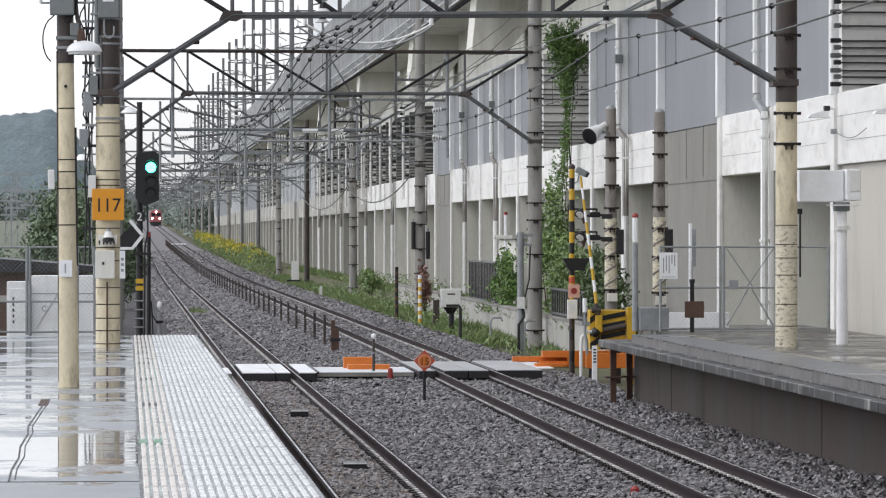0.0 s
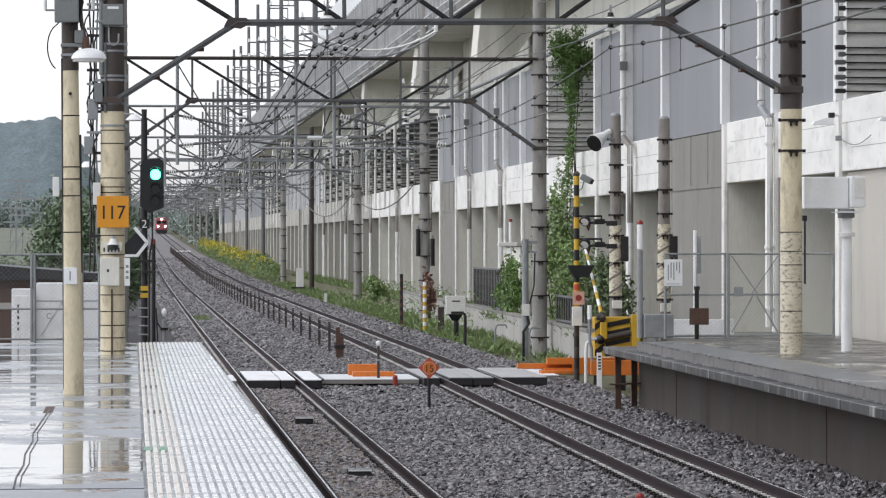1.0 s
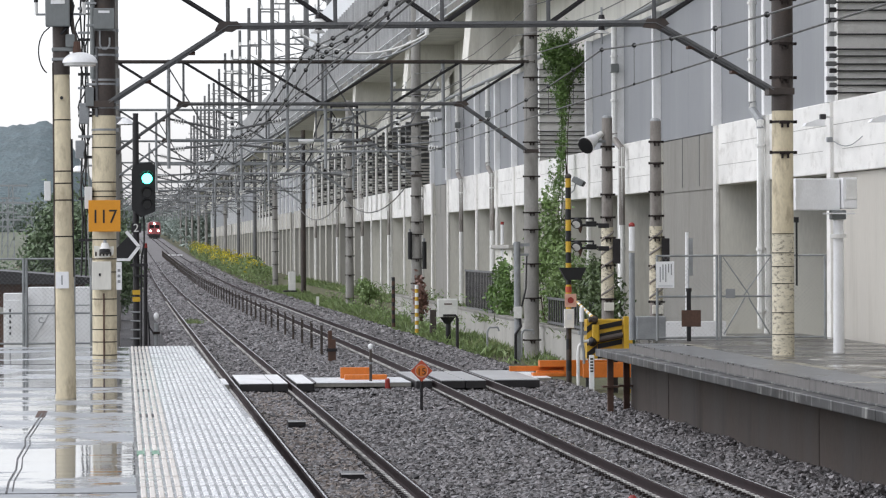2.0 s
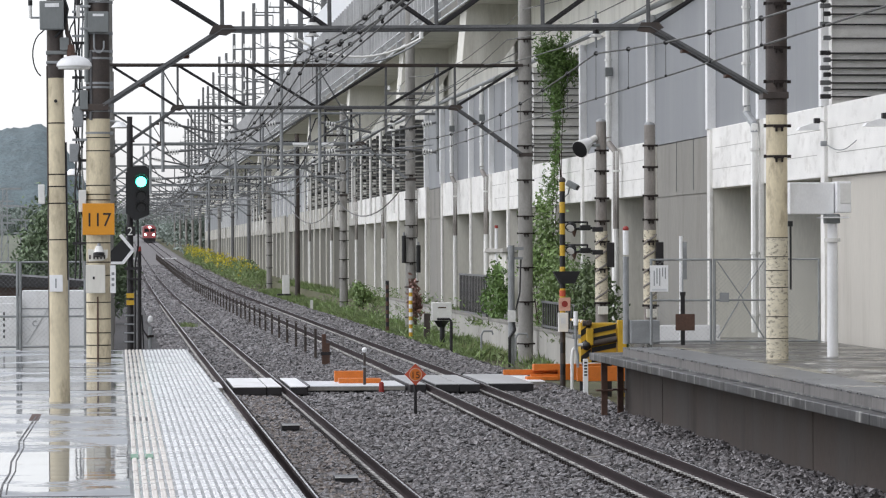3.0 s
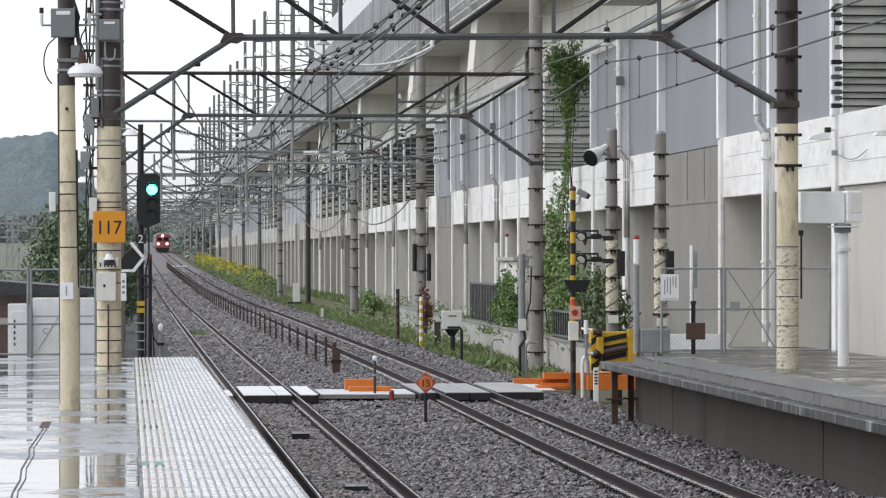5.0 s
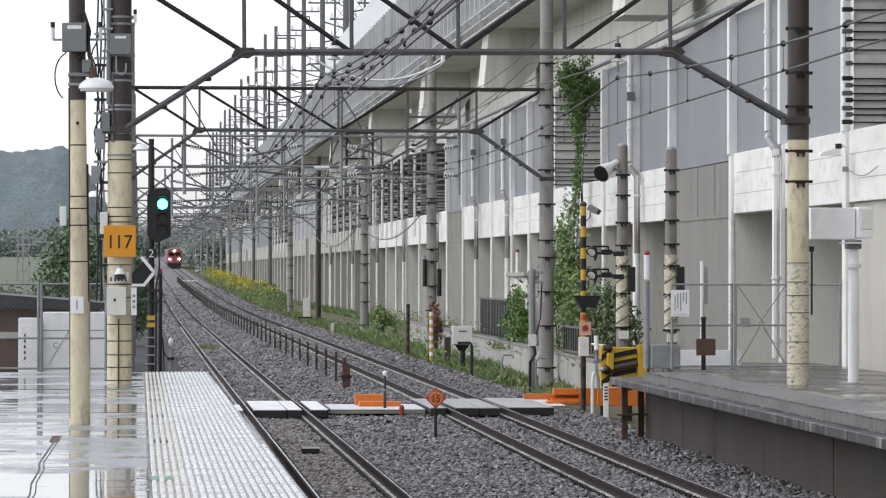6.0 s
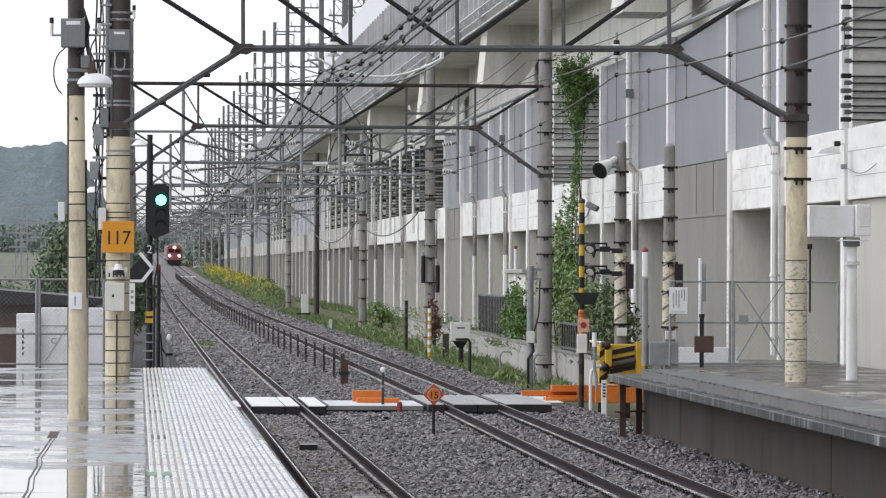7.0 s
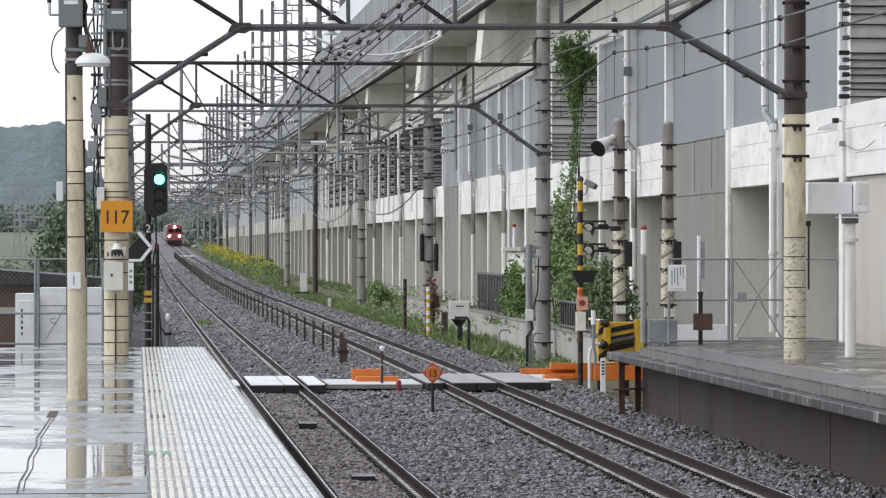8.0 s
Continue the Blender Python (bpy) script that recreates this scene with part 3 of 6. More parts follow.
            part("spandrel", box(BM(), WALL, WALL + 0.35, a + 0.162, b - 0.162, 3.96, 5.22, 0.02), M["conc_white"] if a < 190 else M["conc"], va)
            if 40 < a < 120:
                for j, z in enumerate((4.36, 4.8)):
                    part("board_joint", box(BM(), WALL - 0.003, WALL + 0.02, a + 0.2 + 0.3 * ((i + j) % 3), b - 0.2 - 0.4 * ((i * 2 + j) % 3), z, z + 0.012), M["conc"], va)
            z0 = 5.225
        else:
            part("pier", box(BM(), WALL + 0.1, WALL + 0.8, a + 0.2, b - 0.25, 0.2, 5.1, 0.03), M["conc_dim"], va)
            for f in (0.34, 0.62):
                part("joint_strip", box(BM(), WALL + 0.09, WALL + 0.12, a + (b - a) * f, a + (b - a) * f + 0.05, 3.99, 5.1), M["beam"], va)
            part("pier_head", box(BM(), WALL + 0.08, WALL + 0.8, a + 0.165, b - 0.165, 3.9, 3.98), M["conc_dim"], va)
            z0 = 5.105
        if k == "l":
            if a >= 330:
                part("wall_panel", box(BM(), WALL + 0.08, WALL + 0.3, a + 0.132, b - 0.132, z0, 8.15), M["panel"], va)
            elif KIND[i + 1:i + 2] != ["l"] or a > 140:
                # end wall of the next block, seen across the gap, with its rows of pipes
                # near wall whitened against the gap's shade; farther ones coloured dark as shaded openings
                part("end_wall", box(BM(), WALL + 0.02, WALL + 1.5, b - 0.5, b - 0.2, z0, 8.15), M["conc_white"] if a < 140 else M["beam"], va)
                for j, z in enumerate((5.34, 5.47, 5.58, 5.72, 5.84, 5.98, 6.1, 6.36, 6.6, 6.78, 6.92, 7.08, 7.3, 7.5, 7.72, 7.95)):
                    part("louvre_bar", box(BM(), WALL - 0.02, WALL + 1.48, b - (0.56 if a < 140 else 0.7), b - 0.505, z, z + (0.024 if a < 140 else 0.065)), M["dark"] if a < 140 else M["conc"], va)
                    part("bar_bracket", box(BM(), WALL - 0.2 + 0.06 * (j % 2), WALL - 0.02, b - 0.62, b - 0.52, z - 0.025, z + 0.055, 0.01), (M["beam"] if a < 140 else M["insulator"]) if j % 3 else M["dark"], va)
                if a > 140:
                    part("riser_pipe", rod(BM(), (WALL - 0.28, b - 0.62, 4.3), (WALL - 0.28, b - 0.62, 8.3), 0.06, seg=8), M["insulator"], va, smooth=True)
        else:
            mid = (a + b) / 2
            for p, q in ((a + 0.132, mid - 0.004), (mid + 0.004, b - 0.132)):
                part("wall_panel", box(BM(), WALL + 0.08, WALL + 0.3, p, q, z0, 8.15), M["panel"], va)
    part("plain_wall", box(BM(), WALL + 0.08, WALL + 0.4, -12.2, 63.5, 1.06, 3.95), M["plaster"], va)
    # drain pipes
    for a in (70.9, 91.1, 123.2, 134.4, 152.0, 171.0, 190.0, 212.0, 236.0):
        bm = BM()
        lead = 0.9 if a < 80 else 1.3
        tube(bm, [(WALL - 0.16, a, 8.2), (WALL - 0.16, a, 5.35), (WALL - 0.16, a - lead, 5.1), (WALL - 0.16, a - lead, 0.5 if a > 80 else 1.09)], 0.075, 8)
        for z in (7.4, 6.3):
            rod(bm, (WALL - 0.16, a, z), (WALL - 0.16, a, z + 0.05), 0.1, seg=8)
        for z in (4.6, 2.6, 1.4):
            rod(bm, (WALL - 0.16, a - lead, z), (WALL - 0.16, a - lead, z + 0.05), 0.1, seg=8)
        pipe = part("drain_pipe", bm, M["insulator"], va, smooth=True)
        if a > 80:
            part("collar_box", box(BM(), WALL - 0.26, WALL - 0.06, a - 0.1, a + 0.1, 7.02, 7.24, 0.02), M["box_grey"], pipe)
        part("elbow", tube(BM(), [(WALL - 0.16, a, 5.5), (WALL - 0.16, a, 5.34), (WALL - 0.16, a - lead, 5.09), (WALL - 0.16, a - lead, 4.95 if a < 80 else 3.2)], 0.081, 8), M["pole_brown"] if a > 80 else M["steel"], pipe, smooth=True)
    # gutter under the deck
    bm = BM()
    rod(bm, (WALL - 0.1, 40, 8.28), (WALL - 0.1, 330, 8.28), 0.07, seg=8)
    part("gutter", bm, M["steel"], va)
    # deck, edge beam and barrier
    part("deck", box(BM(), 11.1, 24, -30, 800, 10.55, 11.0), M["cap"], va)
    part("edge_beam", box(BM(), 10.85, 11.15, -30, 800, 10.45, 10.75, 0.02), M["conc_dim"], va)
    # pale service pipes clipped along the foot of the barrier
    for x, z, r in ((10.74, 10.36, 0.04), (10.7, 10.62, 0.03), (10.66, 10.9, 0.035)):
        part("service_pipe", rod(BM(), (x, 60, z), (x, 420, z), r * 0.8, seg=8), M["barrier_light"], va, smooth=True)
    clip = mesh_of("pipe_clip", box(BM(), 10.63, 10.86, -0.03, 0.03, 10.34, 10.94), M["barrier_grey"])
    for i in range(24):
        o = new("pipe_clip", clip)
        o.parent = va
        o.matrix_basis = pose(0, 72 + 8.5 * i, 0)
    rib = mesh_of("barrier_panel", prism(BM(), [(0, -0.45), (0.06, -0.45), (0.06, 2.6), (0, 2.6)], 0, 1.52), M["barrier_grey"])
    post = mesh_of("barrier_rib", box(BM(), -0.22, 0.05, -0.09, 0.09, -0.45, 2.85), M["barrier_grey"])
    y = 66.0
    while y < 250:
        o = new("barrier_panel", rib)
        o.parent = va
        o.matrix_basis = pose(10.9, y, 11.2)
        o = new("barrier_rib", post)
        o.parent = va
        o.matrix_basis = pose(10.9, y + 1.61, 11.2)
        y += 1.7
    bm = BM()
    box(bm, 10.9, 10.98, 250.3, 800, 10.76, 13.9)
    while y < 420:
        box(bm, 10.7, 10.9, y, y + 0.18, 10.76, 13.95)
        y += 2.84
    tagged(part("barrier_far", bm, M["barrier_grey"], va), kind="stuff")
    y = 66.0
    while y < 215:
        part("barrier_top_panel", box(BM(), 10.95, 11.0, y, y + 1.97, 13.7, 15.6), M["barrier_light"], va)
        y += 2.0
    # cap beams
    for y, h in ((45.0, 8.6), (83.0, 8.6), (117.0, 8.6), (143.0, 8.6), (176.0, 8.5), (212.0, 8.5), (250.0, 8.5), (290.0, 8.5)):
        bm = BM()
        prism(bm, [(11.0, h), (11.16, 10.44), (11.16, 10.549), (13.3, 10.549), (13.3, h + 1.5), (12.18, h - 0.05 if y > 130 else h), (11.6, h)], y, y + 2.2)
        part("cap_beam", bm, M["cap"], va)
    # slab behind, closing the bays to the rear
    part("rear_wall", box(BM(), 23.5, 24, -30, 800, 0, 10.5), M["conc_dim"], va)
    return va


# ---------------------------------------------------------------- poles, portals and wires
PORTALS = [53.4, 96.0, 134.0, 174.0, 219.0, 260.0, 300.0, 343.0, 388.0, 432.0, 478.0, 525.0, 575.0, 630.0, 690.0]


def pole_rings(bm, r, zs, x=0, y=0):
    for z in zs:
        rod(bm, (x, y, z), (x, y, z + 0.035), r + 0.01, seg=14)
        box(bm, x + r, x + r + 0.055, y - 0.025, y + 0.025, z - 0.005, z + 0.04)
        box(bm, x - r - 0.03, x - r, y - 0.03, y + 0.03, z - 0.005, z + 0.045)
        box(bm, x - 0.075, x + 0.075, y - r - 0.04, y - r, z - 0.015, z + 0.03)
        for u in (-0.05, 0.035):
            box(bm, x + u, x + u + 0.028, y - r - 0.045, y - r - 0.005, z - 0.07, z - 0.016)


def concrete_pole(x, y, z0, r0, r1, top, label, material, dark_from=None, rings=(), group="catenary poles", plain=False):
    po = thing("catenary_pole", x, y, z0, label, "pole", group)
    cut = top if dark_from is None else dark_from
    rc = r0 + (r1 - r0) * (cut - z0) / (top - z0)
    part("shaft", rod(BM(), (0, 0, 0), (0, 0, cut - z0), r0, rc, 20), material, po, smooth=True)
    if dark_from is not None:
        part("upper_shaft", rod(BM(), (0, 0, cut - z0 + 0.001), (0, 0, top - z0), rc + 0.003, r1, 20), M["pole_dark"], po, "dark brown upper shaft", smooth=True)
    if rings:
        for z in rings:
            bm = BM()
            r = r0 + (r1 - r0) * (z - z0) / (top - z0)
            if plain:
                rod(bm, (0, 0, z - z0), (0, 0, z - z0 + 0.03), r + 0.008, seg=20)
                box(bm, r, r + 0.05, -0.02, 0.02, z - z0 - 0.01, z - z0 + 0.04)
            else:
                pole_rings(bm, r, [z - z0])
            part("band_clamp", bm, M["steel"] if plain else M["clip"], po)
    return po


def portal_beam(y, x0, x1, zg, near, lift, far, tilt=0.0, rise=0.0):
    """Trussed cross beam between two poles, with sloped ends."""
    be = thing("portal_beam", 0, y, zg, "grey steel lattice portal beam carrying the overhead line", "portal beam", "portal beams")
    lo, hi, foot = 6.18 + lift, 7.28 + lift, 5.08 + (lift if lift < 0 else lift * 0.5)
    a, b = x0 + 1.85, x1 - 1.85
    w = 0.078 if near else 0.1
    for name, p, q in (("bottom_chord", (a, 0, lo), (b, 0, lo)), ("top_chord", (x0 - 0.1, 0, hi), (x1 + 0.1, 0, hi)),
                       ("end_brace", (a, 0, lo), (x0 + 0.12, 0, foot)), ("end_brace", (b, 0, lo), (x1 - 0.12, 0, foot + rise))):
        bm = BM()
        for o in (-0.16, 0.16) if near else (0,):
            angle_bar(bm, (p[0], o, p[2]), (q[0], o, q[2]), w)
        # farther beams switch to paler steel, haze carried by the colour
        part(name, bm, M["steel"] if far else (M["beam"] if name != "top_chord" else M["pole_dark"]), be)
    n = 4
    mid = (a + b) / 2
    step = (b - a) / n
    for i in range(n + 1):
        x = a + i * step
        part("upright", angle_bar(BM(), (x, 0, lo), (x, 0, hi), 0.06), M["beam"], be)
        if i == 0:
            part("diagonal", angle_bar(BM(), (x, 0, lo), (x0 + 0.1, 0, hi), 0.07), M["beam"] if far else M["dark"], be)
        if i == n:
            part("diagonal", angle_bar(BM(), (x, 0, lo), (x1 - 0.1, 0, hi), 0.07), M["beam"] if far else M["dark"], be)
        if i < n:
            p, q = ((x + step, 0, lo), (x, 0, hi)) if x + step / 2 < mid else ((x, 0, lo), (x + step, 0, hi))
            part("diagonal", angle_bar(BM(), p, q, 0.07), M["beam"] if far else M["dark"], be)
    for x in (a, b):
        part("gusset", prism(BM(), [(x - 0.2, lo - 0.07), (x - 0.13, lo + 0.06), (x + 0.13, lo + 0.06), (x + 0.2, lo - 0.02), (x + 0.05, lo - 0.1)], -0.185, -0.17), M["pole_dark"] if near else M["beam"], be)
    if near:
        for p, q in (((a, 0, lo), (x0 + 0.12, 0, foot)), ((b, 0, lo), (x1 - 0.12, 0, foot + rise))):
            for f in (0.33, 0.7):
                v = Vector(p).lerp(Vector(q), f)
                part("cleat", box(BM(), v.x - 0.09, v.x + 0.09, -0.12, 0.12, v.z - 0.05, v.z - 0.005, 0.01), M["rust"], be)
    for x, z in ((x0, foot), (x1, foot + rise)):
        part("clamp_band", box(BM(), x - 0.19, x + 0.19, -0.19, 0.19, z - 0.07, z + 0.03, 0.01), M["pole_dark"], be)
    be.matrix_basis = pose(0, y, zg - tilt, 0, -math.degrees(tilt / 9.4), 0)
    return be


def build_overhead():
    for i, y in enumerate(PORTALS):
        zg = grade(y)
        x0 = -0.28
        x1 = 9.665 if i == 0 else 10.68
        portal_beam(y, x0, x1, zg, i < 3, (-0.2, 0.25, 0.4)[min(i, 2)], i > 1, 0.0 if i else 0.075, 0.0 if i else 0.1)
        if i == 0:
            concrete_pole(x0, y, 1.1, 0.178, 0.16, 10.5, "thick cream concrete catenary pole on the platform, dark brown above", M["pole"], 4.62,
                          (4.4, 4.72, 4.8, 5.06, 5.12, 5.48, 5.58, 5.84, 6.3, 6.4), plain=True)
            po = bpy.data.objects["catenary_pole"]
            for z in (0.05, 0.24, 0.42, 0.62, 0.86, 1.25, 1.44, 1.72, 2.34, 2.42, 2.55, 3.05, 3.24, 3.3):
                part("wire_band", rod(BM(), (0, 0, z), (0, 0, z + 0.014), 0.1815 - 0.0019 * z, seg=20), M["clip"], po)
            po = concrete_pole(x1, y, 1.085, 0.162, 0.152, 10.5, "cream concrete catenary pole, flaking below and dark above", M["pole"], 4.68,
                               (4.05, 4.5, 5.15, 5.65, 6.3))
            part("flaking_skin", rod(BM(), (0, 0, 0.0), (0, 0, 1.78), 0.1645, 0.1625, 20), M["pole_stained"], po, "flaking dark-stained lower skin", smooth=True)
            for z in (0.3, 0.62, 1.05, 1.3, 1.5, 1.78):
                part("wire_band", rod(BM(), (0, 0, z), (0, 0, z + 0.012), 0.167, seg=20), M["clip"], po)
        else:
            steel = i in (4, 6, 7, 9)
            # steel poles from index 6 on are paler, a haze tint by material
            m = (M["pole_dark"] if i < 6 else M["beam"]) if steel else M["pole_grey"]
            lab = "dark steel catenary pole beside the track" if steel else "grey weathered concrete catenary pole with clamp bands"
            r = 0.16 if steel else 0.2
            concrete_pole(x1, y, zg - 0.45, r, r * 0.85, zg + (11.5 if i < 3 else 9.6), lab, m, None,
                          [zg + v for v in (0.2, 1.3, 2.2, 3.1, 3.55, 4.5, 5.4, 6.3, 7.1, 8.2)] if i < 8 and not steel else ())
            concrete_pole(x0, y, zg - 0.45, 0.18, 0.16, zg + 9.2, "grey weathered concrete catenary pole with clamp bands", M["pole_grey"])
    portal_beam(11.0, -4.2, 9.665, 0.0, True, -0.2, False)
    for x in (-4.2, 9.665):
        concrete_pole(x, 11.0, 1.085, 0.165, 0.155, 10.5, "cream concrete catenary pole on the platform", M["pole"], 4.68)
    # wires
    def run(name, points, r, label):
        tagged(part(name, tube(BM(), points, r, 6), M["wire"]), label, "wire")

    for track, dx in ((1, 0.1), (2, 0.32)):
        for off in ((-0.05, 0.05) if track == 1 else (0.0,)):
            ys = [11] + PORTALS
            run("contact_wire", [(track_x(track, v) + dx + off, v, grade(v) + (5.16 if track == 1 else 4.92)) for v in ys], 0.011, "thin overhead contact wire above the track")
        pts, hang = [], []
        spans = [11.0] + PORTALS
        for a, b in zip(spans, spans[1:]):
            n = 12 if a < 180 else 5
            for j in range(n):
                u = j / n
                v = a + (b - a) * u
                z = 5.16 + 0.42 * (2 * u - 1) ** 2
                pts.append((track_x(track, v) + dx, v, grade(v) + z))
        pair = (-0.19, -0.01) if track == 1 else (0.0,)
        for off in pair:
            run("messenger_wire", [(x + off, v, z) for x, v, z in pts], 0.012, "sagging messenger wire above the contact wire")
        bm = BM()
        bm2 = BM()
        for x, v, z in pts:
            if 14 < v < 175:
                for off in pair:
                    ball(bm2, (x + off, v, z), 0.035, 8)
                rod(bm, (x, v, z), (x, v, grade(v) + (5.16 if track == 1 else 4.92)), 0.004, seg=4)
                ball(bm2, (x, v, grade(v) + (5.16 if track == 1 else 4.92)), 0.02, 6)
        dr = part("dropper_set", bm, M["wire"])
        tagged(dr, "thin droppers between messenger and contact wire", "wire", kind="stuff")
        part("clamp", bm2, M["black"], dr)
    for x, z in ((10.62, 9.0), (10.2, 8.2), (9.6, 7.55)):
        pts = []
        for a, b in zip([11.0] + PORTALS, PORTALS):
            for j in range(5):
                u = j / 5
                v = a + (b - a) * u
                pts.append((x, v, grade(v) + z - 0.5 * (1 - (2 * u - 1) ** 2)))
        run("feeder_wire", pts, 0.012, "thin feeder wire strung between the poles")
    for a, b in zip(PORTALS[2:4], PORTALS[3:5]):
        pts = [(10.4, a + (b - a) * k / 12, grade(a) + 5.0 - 0.9 * (1 - (2 * k / 12 - 1) ** 2)) for k in range(13)]
        run("sagging_cable", pts, 0.026, "thick dark cable sagging between the catenary poles")
    # hangers and insulators under the beams
    for i, y in enumerate(PORTALS[:8]):
        for track, dx in ((1, 0.1), (2, 0.32)):
            x = track_x(track, y) + dx
            zg = grade(y)
            ins = thing("line_insulator", x, y, zg, "white porcelain insulator string hanging below the portal beam", "insulator", "line insulators")
            part("hanger_rod", rod(BM(), (0, 0, 6.2), (0, 0, 5.66), 0.018, seg=6), M["steel"], ins)
            for z in (5.98, 5.82):
                disc = part("disc", rod(BM(), (0, 0, z), (0, 0, z + 0.045), 0.115, 0.06, 16), M["insulator"], ins, smooth=True)
                part("cap", rod(BM(), (0, 0, z + 0.046), (0, 0, z + 0.11), 0.05, 0.04, 12), M["dark"], disc)
            if i:
                part("steady_arm", rod(BM(), (0, 0, 5.35), (1.1, 0, 5.45), 0.018, seg=6), M["steel"], ins)


def build_registration():
    """Drop posts, tubes and insulators that hold the wires below each portal."""
    for i, y in enumerate(PORTALS[1:11]):
        zg = grade(y)
        lo = zg + 6.5
        for track in (1, 2):
            cx = track_x(track, y)
            for side in (-1.55, 1.55):
                s = thing("drop_post", cx + side, y + 0.25, lo, "galvanised drop post with a registration tube and insulators", "wire support", "drop posts")
                out = -1 if side > 0 else 1
                part("post", rod(BM(), (0, 0, 1.1), (0, 0, -1.75), 0.045, seg=8), M["steel"], s)
                part("tube", rod(BM(), (0, 0, -1.25), (out * 1.35, 0, -1.12), 0.03, seg=8), M["beam"], s)
                part("tube", rod(BM(), (0, 0, -0.45), (out * 1.35, 0, -0.72), 0.03, seg=8), M["beam"], s)
                part("stay", rod(BM(), (0, 0, 0.9), (out * 0.9, 0, -0.62), 0.018, seg=6), M["beam"], s)
                part("curved_arm", tube(BM(), [(out * 1.35, 0, -1.12), (out * 1.0, 0, -1.3), (out * 0.75, 0, -1.5)], 0.018, 6), M["steel"], s)
                for k in range(4):
                    part("disc", rod(BM(), (out * (0.16 + 0.07 * k), 0, -1.235 + 0.006 * k), (out * (0.19 + 0.07 * k), 0, -1.232 + 0.006 * k), 0.075, seg=10), M["insulator"], s)
                    part("disc", rod(BM(), (out * (0.16 + 0.07 * k), 0, -0.48 - 0.013 * k), (out * (0.19 + 0.07 * k), 0, -0.486 - 0.013 * k), 0.075, seg=10), M["insulator"], s)
        # earth bar and small transformer beside the right pole
        if not i:
            continue
        s = thing("cross_tube", 4.6, y - 0.2, lo - 0.35, "pale galvanised tube slung below the portal beam", "tube", "cross tubes")
        part("tube", rod(BM(), (0, 0, 0), (5.9, 0, 0), 0.04, seg=8), M["steel"], s)
        for x in (0.2, 2.6, 5.4):
            part("hanger", rod(BM(), (x, 0, 0), (x, 0.15, 0.4), 0.014, seg=6), M["steel"], s)
        s = thing("pole_bracket", 10.68, y - 0.25, zg + 7.6, "steel cross arms with white insulators on the catenary pole", "bracket", "pole brackets")
        for z in (0.0, 0.75):
            part("cross_arm", box(BM(), -0.9, 0.9, -0.05, 0.05, z, z + 0.09), M["beam"], s)
            for x in (-0.8, -0.4, 0.5, 0.8):
                ins = part("pin", rod(BM(), (x, 0, z + 0.09), (x, 0, z + 0.34), 0.02, seg=6), M["steel"], s)
                part("insulator", rod(BM(), (x, 0, z + 0.18), (x, 0, z + 0.34), 0.07, 0.04, 10), M["insulator"], ins)
        part("frame_post", box(BM(), -0.95, -0.87, -0.04, 0.04, -0.7, 1.2), M["beam"], s)
        part("frame_bar", box(BM(), -0.95, -0.2, -0.04, 0.04, -0.75, -0.68), M["beam"], s)
        if i < 6:
            s = thing("line_isolator", 7.6, y + 0.5, zg + 6.75, "isolator switch with white insulators in a dark steel housing", "isolator", "line isolators")
            for x in (0.0, 0.95):
                part("frame_post", box(BM(), x - 0.04, x + 0.04, -0.04, 0.04, -0.3, 1.1), M["dark"], s)
            for z in (0.1, 1.04):
                part("frame_bar", box(BM(), 0.04, 0.91, -0.035, 0.035, z, z + 0.07), M["dark"], s)
            for x in (0.22, 0.48, 0.74):
                ins = part("insulator", rod(BM(), (x, 0, 0.17), (x, 0, 0.52), 0.06, 0.045, 10), M["insulator"], s)
                for z in (0.22, 0.32, 0.42):
                    part("shed", rod(BM(), (x, 0, z), (x, 0, z + 0.04), 0.1, 0.06, 12), M["insulator"], ins)
            part("switch_bar", rod(BM(), (0.15, -0.08, 0.55), (0.85, -0.08, 0.72), 0.03, seg=8), M["steel"], s)
            part("jumper", tube(BM(), [(0.22, 0, 0.55), (0.0, 0, 0.9), (-0.35, 0, 0.75), (-0.6, 0, 0.1), (-0.75, 0, -0.7), (-1.0, 0, -1.1)], 0.028, 8), M["dark"], s, "dark jumper cable")
            part("jumper", tube(BM(), [(0.74, 0, 0.55), (1.05, 0, 0.8), (1.35, 0, 0.3), (1.2, 0, -0.5), (0.7, 0, -1.2)], 0.022, 8), M["steel"], s)
    for x in (6.64, 7.57):
        s = thing("batten_lamp", x, 133.7, 6.5, "white fluorescent batten lamp under the portal beam", "lamp", "batten lamps")
        part("body", box(BM(), -0.28, 0.28, -0.08, 0.08, 0.0, 0.09, 0.02), M["white"], s)
        part("tube", rod(BM(), (-0.25, -0.02, -0.03), (0.25, -0.02, -0.03), 0.03, seg=10), M["insulator"], s)
        for u in (-0.2, 0.2):
            part("bracket", box(BM(), u - 0.015, u + 0.015, 0.08, 0.2, 0.02, 0.1), M["steel"], s)
    # slack twin messenger between the tracks, with paired clamps, and a pale jumper cable
    s = thing("twin_messenger", 0, 0, 0, "slack pair of messenger wires with black paired clamps", "wire", "slack wires")
    for x in (4.39, 4.61):
        pts = [(x, v, 6.75 + 0.00107 * (v - 67) ** 2) for v in np.linspace(53.4, 96.0, 22).tolist()]
        part("strand", tube(BM(), pts, 0.014, 6), M["wire"], s)
        for v in (58.0, 61.5, 66.3, 72.7, 79.4, 85.0, 91.0):
            part("clamp", ball(BM(), (x, v, 6.75 + 0.00107 * (v - 67) ** 2), 0.055, 10), M["black"], s)
